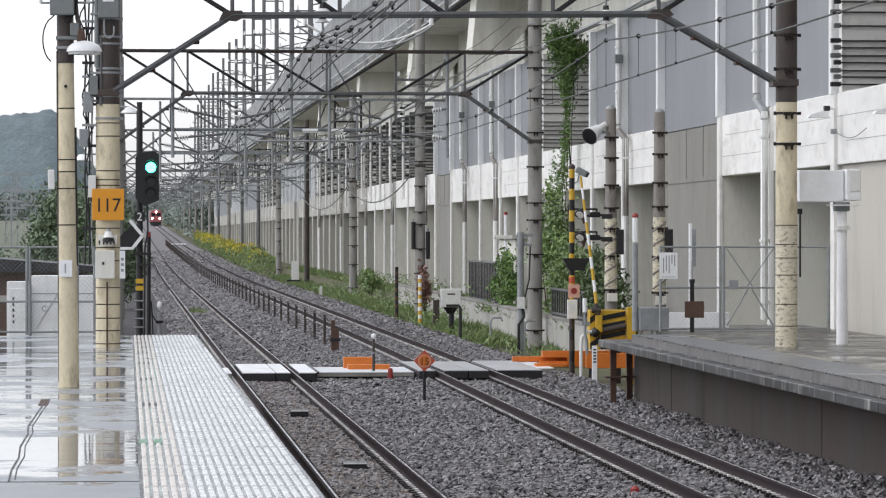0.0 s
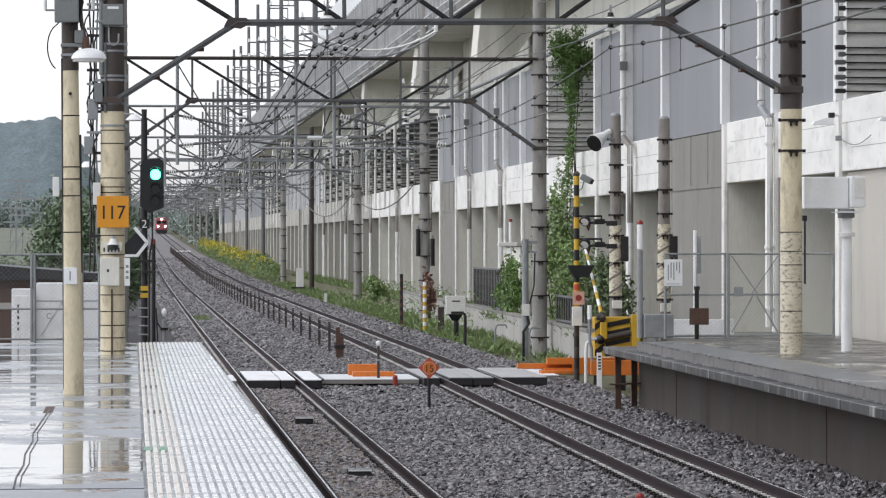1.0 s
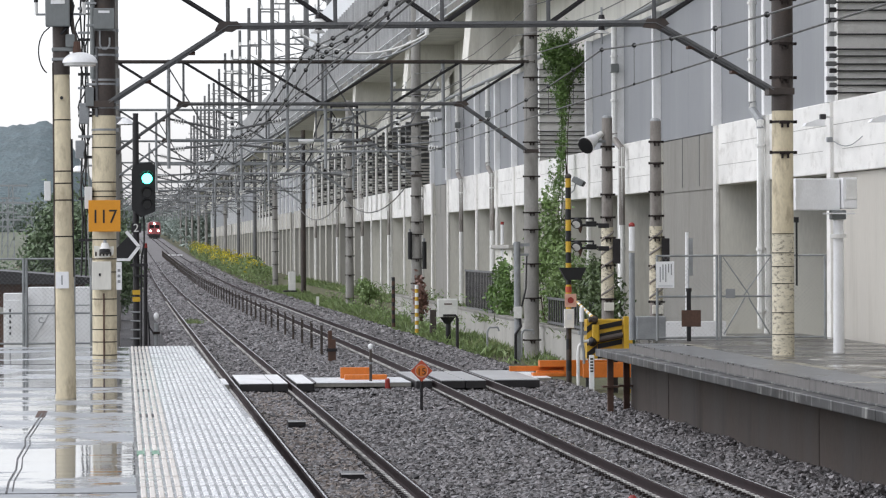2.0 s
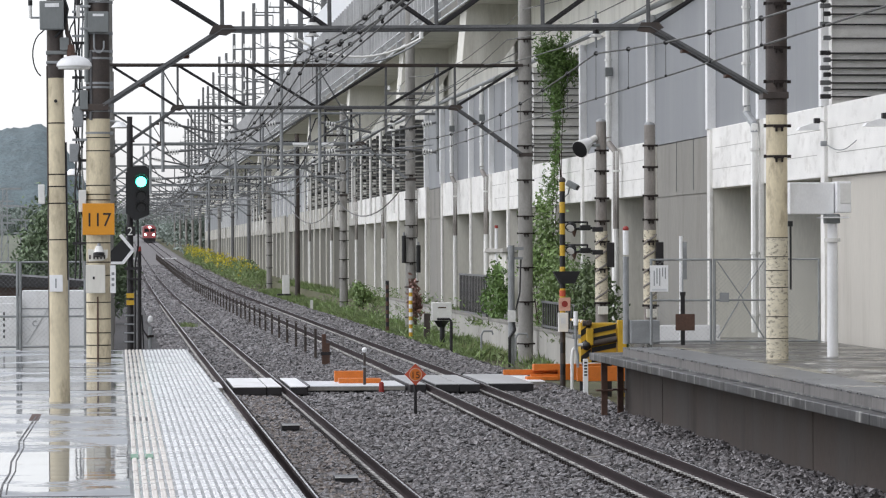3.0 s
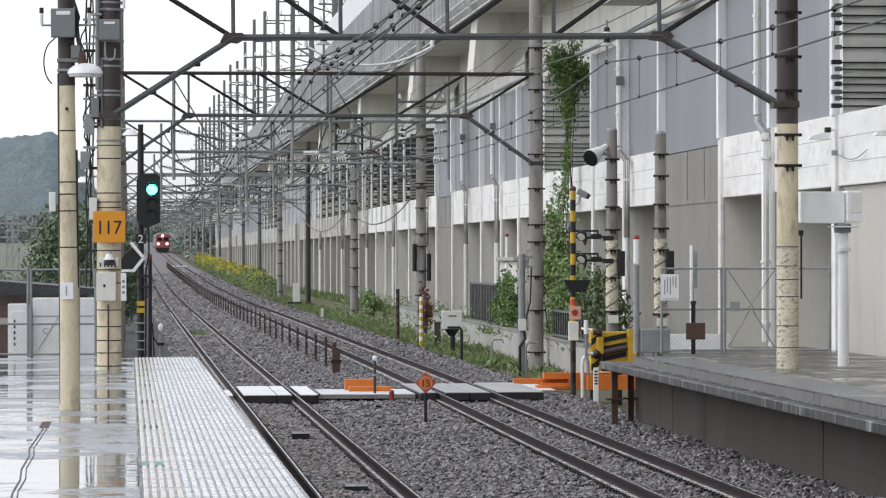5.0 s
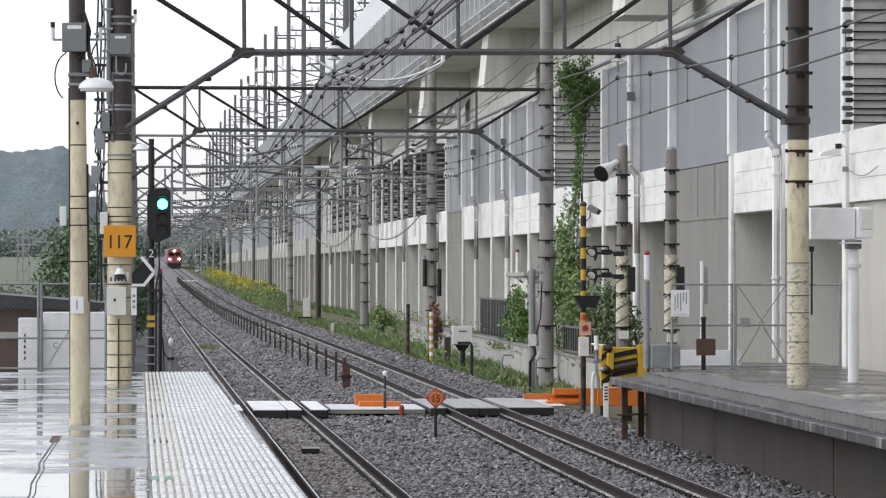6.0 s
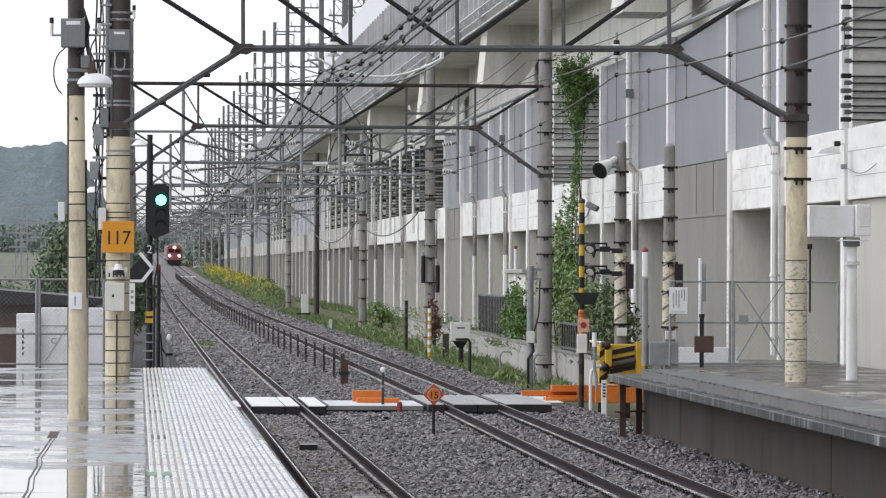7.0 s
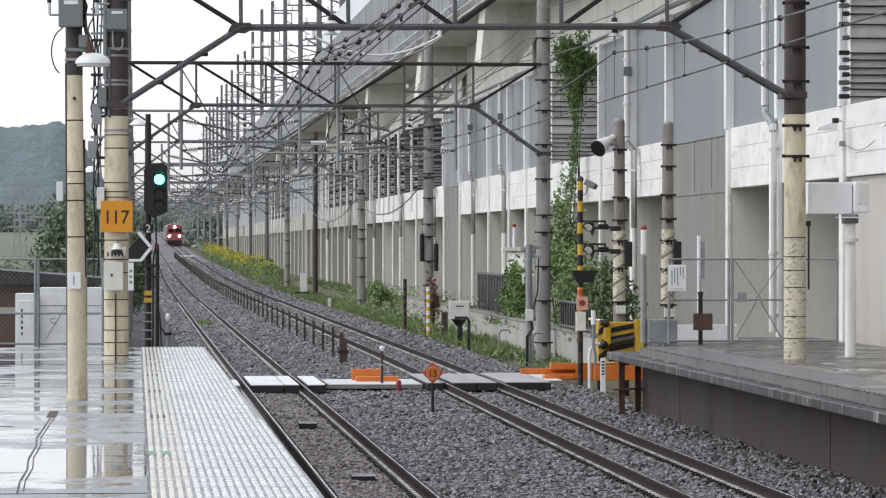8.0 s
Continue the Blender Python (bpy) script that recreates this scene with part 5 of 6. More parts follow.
        part("rung", rod(BM(), (-0.1, -0.06, z), (0.1, -0.06, z), 0.014, seg=6), M["steel"], s)
    part("cable", tube(BM(), [(0.13, -0.1, 3.75), (0.14, -0.1, 3.2), (0.09, -0.08, 2.9), (0.08, -0.08, 1.4)], 0.016, 6), M["black"], s)
    s = thing("red_tipped_post", 0.37, 63.4, -0.4, "dark slim post with a red tip", "post")
    part("shaft", rod(BM(), (0, 0, 0), (0, 0, 3.1), 0.035, seg=10), M["dark"], s)
    part("tip", rod(BM(), (0, 0, 3.1), (0, 0, 3.18), 0.04, 0.03, 10), M["red"], s)
    s = thing("white_tipped_post", 0.55, 63.2, -0.4, "short grey post with a white cap and cable", "post")
    part("shaft", rod(BM(), (0, 0, 0), (0, 0, 1.8), 0.036, seg=10), M["steel"], s)
    part("cap", ball(BM(), (0, 0, 1.92), 0.045, 12, 1.6), M["white"], s)
    part("collar", rod(BM(), (0, 0, 1.62), (0, 0, 1.66), 0.07, seg=10), M["clip"], s)
    part("cable", tube(BM(), [(-0.03, 0, 1.6), (-0.12, 0, 1.75), (-0.14, 0, 2.0), (-0.1, 0, 1.2)], 0.012, 6), M["black"], s)


def mesh_panel(name, parent, w, h, material, pitch=0.075):
    """Woven wire infill, w by h, in the x-z plane."""
    bm = BM()
    t = 0.0017
    k = -h
    while k < w:
        for sgn in (1, -1):
            a0, a1 = max(0, k), min(w, k + h)
            if a1 - a0 > 0.02:
                if sgn == 1:
                    p, q = (a0, 0, a0 - k), (a1, 0, a1 - k)
                else:
                    p, q = (a0, 0.004, h - (a0 - k)), (a1, 0.004, h - (a1 - k))
                rod(bm, p, q, t, seg=3)
        k += pitch
    return part(name, bm, material, parent)


def fence_bay(x, y, z, w, h, brace=False, label="grey steel frame fence panel with wire mesh", mid=None, group="platform fences"):
    f = thing("fence_panel", x, y, z, label, "fence", group)
    for a in (0, w):
        part("post", rod(BM(), (a, 0, 0), (a, 0, h), 0.024, seg=10), M["fence"], f)
    for v in [h - 0.015, 0.05] + ([mid] if mid else []):
        part("rail", rod(BM(), (0, 0, v), (w, 0, v), 0.017, seg=8), M["fence"], f)
    if brace:
        part("brace", rod(BM(), (0.05, -0.02, 0.1), (w * 0.46, -0.02, (mid or h) - 0.03), 0.012, seg=6), M["fence"], f)
        part("brace", rod(BM(), (w - 0.05, -0.02, 0.1), (w * 0.54, -0.02, (mid or h) - 0.03), 0.012, seg=6), M["fence"], f)
        if mid:
            part("brace", rod(BM(), (0.05, -0.02, h - 0.05), (w * 0.55, -0.02, mid + 0.02), 0.01, seg=6), M["fence"], f)
            part("brace", rod(BM(), (w - 0.05, -0.02, h - 0.05), (w * 0.45, -0.02, mid + 0.02), 0.01, seg=6), M["fence"], f)
    i = mesh_panel("wire_mesh", f, w, h - 0.05, M["fence"])
    i.location = (0, 0.02, 0.03)
    return f


def build_left_end():
    for x, w in ((-3.2, 1.55), (-1.6, 0.75), (-0.82, 0.28)):
        fence_bay(x, 60.9, 1.08, w, 1.46, mid=0.55)
    c = thing("white_cabinet", -2.08, 64.0, 0.2, "white metal trackside cabinet with door seams and a vent", "cabinet", "white cabinets")
    part("body", box(BM(), 0, 0.38, 0, 0.6, 0, 1.72, 0.01), M["white"], c)
    part("door", box(BM(), 0.04, 0.34, -0.015, 0, 0.1, 1.6, 0.008), M["white"], c)
    for i in range(5):
        part("vent_slot", box(BM(), 0.1, 0.13, -0.02, -0.016, 1.0 + i * 0.1, 1.05 + i * 0.1), M["dark"], c)
    c = thing("white_cabinet", -1.66, 64.2, 0.2, "white metal trackside cabinet with diagonal seam and marked letter", "cabinet", "white cabinets")
    part("body", box(BM(), 0, 1.1, 0, 0.7, 0, 1.82, 0.01), M["white"], c)
    part("seam", bar(BM(), (0.08, -0.004, 0.9), (0.48, -0.004, 1.55), 0.02, 0.006), M["steel"], c)
    part("seam", box(BM(), 0.5, 0.515, -0.006, 0, 0.05, 1.8), M["steel"], c)
    part("seam", box(BM(), 0.0, 1.1, -0.006, 0, 1.5, 1.515), M["steel"], c)
    lettering("C", 0.1, M["steel"], c, (0.22, -0.006, 1.2))
    b = thing("dark_shed", -7.5, 72, -0.5, "low dark brown lineside shed behind the fence", "shed")
    part("wall", box(BM(), 0, 6.7, 0, 4, 0, 2.5), M["rust"], b)
    part("roof", prism(BM(), [(-0.15, 2.5), (6.85, 2.5), (6.85, 2.62), (3.3, 2.9), (-0.15, 2.62)], -0.2, 4.2), M["dark"], b)
    part("wall_band", box(BM(), -0.01, 6.71, -0.03, -0.002, 1.95, 2.05), M["conc"], b)


# ---------------------------------------------------------------- right side fittings
def build_right_fittings():
    s = thing("camera_post", 10.71, 54.5, 1.085, "white steel post carrying a boxy white camera housing", "camera post")
    part("post", rod(BM(), (0, 0, 0), (0, 0, 2.03), 0.085, 0.075, 18), M["white"], s, smooth=True)
    part("collar", rod(BM(), (0, 0, 1.72), (0, 0, 1.78), 0.12, seg=14), M["insulator"], s)
    part("mount", box(BM(), -0.12, 0.1, -0.12, 0.12, 2.0, 2.14, 0.02), M["box_grey"], s)
    part("mount_plate", box(BM(), -0.2, 0.22, -0.2, 0.2, 2.08, 2.1), M["white"], s)
    part("housing", box(BM(), -0.66, 0.02, -0.05, 0.5, 2.14, 2.62, 0.02), M["white"], s)
    part("front_box", box(BM(), 0.03, 0.25, -0.2, 0.4, 2.16, 2.63, 0.02), M["white"], s)
    part("front_window", box(BM(), 0.08, 0.235, -0.215, -0.201, 2.3, 2.6, 0.006), M["insulator"], s)
    s = thing("hanging_rod", 9.98, 54.0, 2.1, "thin black rod hung on the pole", "rod")
    part("rod", rod(BM(), (0, 0, 0), (0, 0, 1.0), 0.016, seg=8), M["black"], s)
    part("hook", box(BM(), -0.04, 0.03, -0.02, 0.02, 0.94, 1.02), M["black"], s)
    for x, y, z in ((12.22, 63.2, 4.62), (12.22, 57.5, 4.5)):
        s = thing("wall_lamp", x, y, z, "white shaded lamp bracketed from the viaduct column", "lamp", "wall lamps")
        part("arm", tube(BM(), [(0.08, 0, -0.1), (0.08, 0, 0.3), (-0.06, 0, 0.32)], 0.028), M["insulator"], s, smooth=True)
        part("shade", prism(BM(), [(-0.42, 0.15), (-0.05, 0.15), (-0.05, 0.25), (-0.16, 0.27), (-0.38, 0.2)], -0.12, 0.12), M["white"], s)
        part("bracket", box(BM(), -0.12, -0.02, -0.06, 0.06, 0.27, 0.36, 0.01), M["dark"], s)
        part("clamp", box(BM(), 0.0, 0.1, -0.05, 0.05, -0.13, -0.04, 0.01), M["steel"], s)
        part("cord", tube(BM(), [(0.1, -0.2 * k, -0.1 - 0.13 * math.sin(k * 0.24)) for k in range(14)], 0.009, 5), M["steel"], s)
    # fences and gate at the platform end
    fence_bay(9.05, 62.0, 1.08, 1.03, 1.46, mid=0.75)
    fence_bay(10.14, 62.0, 1.08, 0.9, 1.46, True, "grey steel gate with crossed braces and wire mesh", 0.75)
    fence_bay(11.1, 62.0, 1.08, 0.85, 1.46)
    s = thing("gate_latch_box", 10.24, 61.93, 1.8, "small grey latch box on the gate", "latch")
    part("body", box(BM(), -0.02, 0.14, -0.02, 0.02, 0, 0.16, 0.006), M["steel"], s)
    s = thing("notice_board", 9.02, 61.9, 1.98, "white notice board with lines of small unreadable writing", "notice")
    part("board", box(BM(), 0, 0.31, -0.012, 0.0, 0, 0.45, 0.004), M["white"], s)
    for i, (z0, z1) in enumerate(((0.22, 0.41), (0.26, 0.41), (0.1, 0.4), (0.14, 0.4), (0.1, 0.36))):
        part("writing_bar", box(BM(), 0.25 - i * 0.048, 0.268 - i * 0.048, -0.0145, -0.0125, z0, z1), M["steel"], s)
    part("tint_panel", box(BM(), 0.03, 0.28, -0.0145, -0.0125, 0.02, 0.05), M["barrier_light"], s)
    s = thing("grey_post", 8.7, 62.6, 1.08, "tall grey steel post at the platform end", "post")
    part("shaft", rod(BM(), (0, 0, 0), (0, 0, 1.5), 0.055, 0.05, 14), M["steel"], s, smooth=True)
    part("upper", rod(BM(), (0, 0, 1.53), (0, 0, 1.96), 0.05, seg=12), M["white"], s)
    part("tip", ball(BM(), (0, 0, 1.97), 0.055, 12), M["red"], s)
    s = thing("white_pipe_post", 9.72, 63.0, 1.08, "slim white pipe post behind the fence", "post")
    part("shaft", rod(BM(), (0, 0, 0), (0, 0, 1.85), 0.032, seg=12), M["white"], s)
    part("clamp", box(BM(), -0.01, 0.1, -0.02, 0.02, 1.1, 1.75, 0.01), M["steel"], s)
    s = thing("board_post", 9.5, 61.4, 1.08, "black post with a small brown board", "sign post")
    part("post", box(BM(), -0.035, 0.035, -0.03, 0.03, 0, 0.86, 0.006), M["black"], s)
    part("board", box(BM(), -0.13, 0.2, -0.045, -0.031, 0.25, 0.53, 0.006), M["rust"], s)
    part("stem", rod(BM(), (0, 0, 0.86), (0, 0, 1.22), 0.012, seg=6), M["steel"], s)
    part("head", rod(BM(), (0, 0, 0.84), (0, 0, 0.9), 0.05, seg=10), M["black"], s)
    s = thing("grey_cabinet", 8.76, 62.42, 1.085, "low pale grey metal cabinet behind the fence", "cabinet")
    part("body", box(BM(), 0, 0.5, 0, 0.4, 0, 0.4, 0.015), M["steel"], s)
    s = thing("low_white_wall", 9.3, 64.2, 1.08, "low white wall behind the fence mesh", "wall")
    part("wall", box(BM(), 0, 1.3, 0, 0.15, 0, 0.28, 0.01), M["white"], s)
    # slim concrete poles behind the fence
    for x, y, top, lab in ((10.58, 80.0, 5.5, "slim concrete pole with a horn speaker and clamp bands"), (11.1, 76.2, 5.3, "slim concrete pole with clamp bands and a hanging box")):
        s = thing("equipment_pole", x, y, 0.1, lab, "pole", "equipment poles")
        part("shaft", rod(BM(), (0, 0, 0), (0, 0, top - 0.1), 0.14, 0.115, 18), M["pole_brown"], s, smooth=True)
        part("cap", ball(BM(), (0, 0, top - 0.1), 0.115, 12, 0.6), M["steel"], s)
        for z in (0.9, 1.4, 2.15, 2.75, 3.2, 3.7, 4.3, 4.75):
            bm = BM()
            pole_rings(bm, 0.14 - 0.005 * z, [z])
            part("band_clamp", bm, M["clip"], s)
        part("sleeve", rod(BM(), (0, 0, 1.45), (0, 0, 3.0), 0.141, 0.133, 18), M["pole_stained"], s, "torn cream paper sleeve round the pole", smooth=True)
        for i in range(5):
            z = 1.5 + i * 0.3
            part("spiral_stripe", tube(BM(), [((0.141 - 0.0052 * (z + 0.045 * k - 1.45)) * math.cos(-2.9 + 0.36 * k), (0.141 - 0.0052 * (z + 0.045 * k - 1.45)) * math.sin(-2.9 + 0.36 * k), z + 0.03 * k) for k in range(8)], 0.024, 6), M["pole_brown"], s)
        part("hung_box", box(BM(), 0.11, 0.27, -0.15, 0.1, 2.2, 2.75, 0.02), M["dark"], s)
        part("small_box", box(BM(), -0.1, 0.12, -0.2, -0.13, 1.17, 1.35, 0.01), M["cap"], s)
    s = thing("horn_speaker", 10.03, 79.8, 4.95, "pale grey horn speaker with a dark mouth", "speaker")
    part("horn", rod(BM(), (0.04, -0.2, -0.06), (0.26, 0.04, 0.1), 0.19, 0.1, 20), M["white"], s, smooth=True)
    part("rim", rod(BM(), (0.03, -0.21, -0.068), (0.05, -0.19, -0.055), 0.2, seg=20), M["insulator"], s)
    part("mouth", rod(BM(), (0.022, -0.219, -0.074), (0.029, -0.211, -0.069), 0.185, 0.19, 20), M["dark"], s)
    part("throat", rod(BM(), (0.018, -0.224, -0.077), (0.0215, -0.2195, -0.0745), 0.14, 0.16, 18), M["black"], s)
    part("driver", rod(BM(), (0.26, 0.04, 0.1), (0.42, 0.16, 0.2), 0.085, 0.07, 12), M["insulator"], s, smooth=True)
    part("bracket", box(BM(), 0.3, 0.5, 0.05, 0.12, 0.0, 0.06, 0.01), M["box_grey"], s)

    # crossing signal
    s = thing("crossing_signal", 9.11, 75.0, -0.32, "yellow and black crossing signal with round lamps and a horn", "crossing signal")
    for i in range(20):
        z = i * 0.222
        part("mast_band", rod(BM(), (0, 0, z), (0, 0, z + 0.222), 0.058, seg=14), M["yellow" if i % 2 and i > 5 else ("pole_dark" if i % 2 else "black")], s)
    part("mast_cap", ball(BM(), (0, 0, 4.44), 0.07, 12), M["pole_dark"], s)
    for z in (3.58, 3.11):
        part("arm", rod(BM(), (-0.05, 0, z), (0.52, 0, z), 0.02, seg=8), M["black"], s)
        part("arm", tube(BM(), [(0.0, 0, z - 0.08), (0.14, 0, z - 0.15), (0.4, 0, z - 0.13), (0.62, 0, z - 0.12)], 0.026, 8), M["black"], s)
        part("arm_box", box(BM(), 0.36, 0.58, -0.07, 0.07, z - 0.17, z - 0.06, 0.015), M["black"], s)
        part("arm_box", box(BM(), 0.62, 0.84, -0.06, 0.06, z - 0.2, z - 0.1, 0.015), M["dark"], s)
        part("tie", box(BM(), 0.5, 0.53, -0.03, 0.03, z - 0.12, z + 0.01), M["black"], s)
        lamp = part("lamp_dish", rod(BM(), (0.16, -0.05, z - 0.12), (0.2, 0.02, z - 0.07), 0.11, 0.1, 20), M["black"], s)
        part("lens", rod(BM(), (0.156, -0.058, z - 0.126), (0.1595, -0.051, z - 0.1205), 0.085, seg=18), M["insulator"], lamp)
        part("hood", rod(BM(), (0.25, 0, z - 0.3), (0.24, 0, z - 0.16), 0.012, 0.06, 12), M["rust"], lamp)
    cm = part("camera", box(BM(), -0.12, 0.12, -0.1, 0.1, -0.06, 0.06, 0.02), M["box_grey"], s)
    cm.matrix_basis = pose(0.2, -0.08, 4.34, 0, 28, -20)
    part("camera_front", box(BM(), 0.121, 0.14, -0.085, 0.085, -0.05, 0.05, 0.01), M["dark"], cm)
    part("camera_arm", tube(BM(), [(0.05, 0, 4.1), (0.12, 0, 4.16), (0.15, -0.04, 4.3)], 0.014, 6), M["steel"], s)
    part("horn_box", prism(BM(), [(-0.2, 2.57), (0.36, 2.57), (0.24, 2.32), (-0.06, 2.32)], -0.1, 0.12), M["black"], s)
    part("warning_plate", box(BM(), -0.09, 0.15, -0.1, -0.085, 1.76, 2.03, 0.006), M["faded"], s, "faded pink warning plate")
    part("warning_dot", rod(BM(), (0.03, -0.108, 1.9), (0.03, -0.101, 1.9), 0.065, seg=18), M["red"], s)
    part("red_tape", rod(BM(), (0, 0, 2.06), (0, 0, 2.18), 0.064, seg=12), M["vermilion"], s)
    part("control_box", box(BM(), -0.11, 0.09, -0.2, -0.06, 1.33, 1.72, 0.012), M["insulator"], s)
    part("box_label", box(BM(), -0.06, 0.04, -0.206, -0.201, 1.5, 1.62), M["barrier_light"], s)
    part("box_strap", rod(BM(), (0, 0, 1.42), (0, 0, 1.46), 0.066, seg=12), M["steel"], s)
    s = thing("white_conduit", 8.98, 72.0, -0.18, "bent white conduit pipe standing beside the crossing", "conduit")
    part("pipe", tube(BM(), [(-0.05, 0, 0), (-0.05, 0, 0.76), (-0.03, 0, 0.9), (0.06, 0, 0.99), (0.16, 0, 1.0)], 0.034), M["insulator"], s, smooth=True)
    part("pipe", tube(BM(), [(0.06, -0.04, 0.55), (0.06, -0.04, 0.8), (0.02, -0.04, 0.95), (0.02, -0.04, 1.5)], 0.028), M["steel"], s, smooth=True)
    part("sleeve", rod(BM(), (0.02, -0.04, 1.38), (0.02, -0.04, 1.66), 0.045, seg=12), M["white"], s)
    part("collar", box(BM(), -0.05, 0.12, -0.05, 0.05, 1.12, 1.2, 0.01), M["steel"], s)
    s = thing("white_marker_stake", 9.07, 71.0, -0.18, "short white stake with dark unreadable lettering", "stake")
    part("stake", box(BM(), -0.05, 0.05, -0.02, 0.02, 0, 0.75, 0.01), M["white"], s)
    for i in range(5):
        part("mark", box(BM(), -0.03, 0.03, -0.024, -0.021, 0.42 + i * 0.06, 0.45 + i * 0.06), M["dark"], s)

    # barrier machine and its arm
    b = thing("barrier_machine", 9.37, 74.0, -0.1, "yellow and black striped crossing barrier machine", "barrier machine")
    body = part("cabinet", box(BM(), 0.02, 0.74, 0.1, 0.7, 0.5, 1.3, 0.02), M["yellow"], b)
    part("hinge_plate", box(BM(), 0.0, 0.2, 0.082, 0.098, 0.5, 1.3), M["yellow"], body)
    for z0 in (0.5, 0.76, 1.02):
        part("black_stripe", prism(BM(), [(0.0, z0), (0.2, z0 + 0.15), (0.2, z0 + 0.28), (0.0, z0 + 0.13)], 0.074, 0.081), M["black"], body)
    for z0 in (0.5, 0.7, 0.9, 1.08):
        part("black_stripe", prism(BM(), [(0.22, z0), (0.72, z0 + 0.1), (0.72, z0 + 0.2), (0.22, z0 + 0.1)], 0.082, 0.098), M["black"], body)
    part("drive_shaft", rod(BM(), (0.2, 0.0, 0.88), (0.72, 0.0, 0.98), 0.06, seg=12), M["pole_dark"], b)
    part("cable_drum", ball(BM(), (0.1, -0.02, 0.85), 0.1, 12), M["black"], b)
    part("top_lug", box(BM(), 0.12, 0.2, 0.0, 0.1, 1.29, 1.35, 0.01), M["rust"], b)
    for x in (0.1, 0.6):
        part("leg", box(BM(), x - 0.05, x + 0.05, 0.2, 0.3, -0.2, 0.5, 0.01), M["dark"], b)
    part("side_post", box(BM(), 0.74, 0.92, -0.05, 0.1, -0.2, 1.36, 0.015), M["yellow"], b)
    part("gear_box", box(BM(), 0.1, 0.24, -0.08, 0.08, 0.85, 1.2, 0.03), M["yellow"], b)
    part("gear_hub", rod(BM(), (0.02, -0.05, 1.3), (0.2, -0.05, 1.3), 0.06, seg=14), M["pole_dark"], b)
    arm = new("swing_arm")
    arm.parent = b
    tagged(arm, "yellow and white banded swing arm")
    part("counterweight", box(BM(), -0.035, 0.035, -0.1, 0.12, -0.05, 0.04, 0.01), M["pole_dark"], arm)
    for i in range(11):
        y0 = 0.12 + i * 0.24
        part("arm_band", rod(BM(), (0, y0, 0), (0, y0 + 0.239, 0), 0.036 - 0.0012 * i, seg=10), M["white" if i % 2 else "yellow"], arm)
    return arm


def build_bank():
    w = tagged(new("low_wall"), "low weathered concrete retaining wall on the bank", "wall", kind="structure")
    y = 82.0
    while y < 150:
        part("wall_block", box(BM(), 11.0, 11.25, y, y + 2.95, -0.45, 0.52 + 0.002 * (y - 82), 0.015), M["conc"], w)
        part("coping_course", box(BM(), 10.985, 11.26, y, y + 2.95, 0.522 + 0.002 * (y - 82), 0.6 + 0.002 * (y - 82), 0.01), M["conc_dim"], w)
        y += 3.0
    for y0, n in ((110.5, 9), (86.0, 10)):
        f = thing("picket_fence", 11.12, y0, 0.6, "grey steel picket fence on the low wall", "fence", "picket fences")
        h = 1.32 if y0 > 100 else 0.75
        part("top_rail", box(BM(), -0.03, 0.03, 0, n, h - 0.06, h, 0.005), M["beam"], f)
        part("bottom_rail", box(BM(), -0.03, 0.03, 0, n, 0.06, 0.12, 0.005), M["beam"], f)
        me = mesh_of("picket", box(BM(), -0.012, 0.012, -0.11, 0.11, 0.03, h), M["dark"])
        for i in range(int(n * 2)):
            o = new("picket", me)
            o.parent = f
            o.matrix_basis = pose(0, 0.25 + i * 0.5, 0)
    s = thing("concrete_kiosk", 11.75, 111, 0.3, "small pale concrete kiosk half covered in ivy", "kiosk")
    part("body", box(BM(), 0, 0.6, 0, 5, 0, 2.3, 0.03), M["cap"], s)
    part("roof_slab", box(BM(), -0.12, 0.62, -0.2, 5.1, 2.3, 2.42, 0.02), M["conc"], s)
    s = thing("instrument_case", 9.87, 112.0, -0.3, "pale grey instrument case on a black pedestal", "instrument case")
    part("case", box(BM(), -0.31, 0.3, -0.2, 0.2, 0.82, 1.38, 0.025), M["insulator"], s)
    part("label_mark", box(BM(), -0.12, 0.12, -0.206, -0.201, 1.2, 1.24), M["rust"], s)
    part("base", rod(BM(), (0, 0, 0.62), (0, 0, 0.82), 0.1, 0.24, 4), M["black"], s)
    part("pedestal", rod(BM(), (0.02, 0, 0.0), (0.02, 0, 0.64), 0.08, seg=10), M["black"], s)
    for x, y, z0, z1, a, c, lab in ((9.4, 118.0, -0.1, 1.44, "white", "yellow", "white and yellow striped hazard post"), (8.94, 122.0, 0.0, 1.66, "black", "rust", "dark and rust striped hazard post")):
        s = thing("hazard_post", x, y, z0, lab + " on the bank", "post", "hazard posts")
        n = 12
        h = (z1 - z0) / n
        for i in range(n):
            part("band", rod(BM(), (0, 0, i * h), (0, 0, (i + 1) * h), 0.06, seg=12), M[a if i % 2 else c], s)
    s = thing("conduit_pole", 9.98, 93.0, -0.3, "grey conduit pole with white collars and cables", "pole")
    part("pole", rod(BM(), (0, 0, 0), (0, 0, 3.1), 0.085, seg=14), M["steel"], s, smooth=True)
    part("cross_arm", box(BM(), -0.1, 0.32, -0.03, 0.03, 2.98, 3.06), M["steel"], s)
    part("cross_arm", box(BM(), -0.1, 0.3, -0.03, 0.03, 2.74, 2.8), M["steel"], s)
    part("white_box", box(BM(), -0.1, 0.1, -0.14, -0.06, 1.15, 1.45, 0.01), M["insulator"], s)
    part("cable", tube(BM(), [(0.05, -0.1, 1.15), (0.08, -0.12, 0.95), (-0.06, -0.1, 0.75), (-0.06, -0.1, 0.0)], 0.035), M["black"], s)
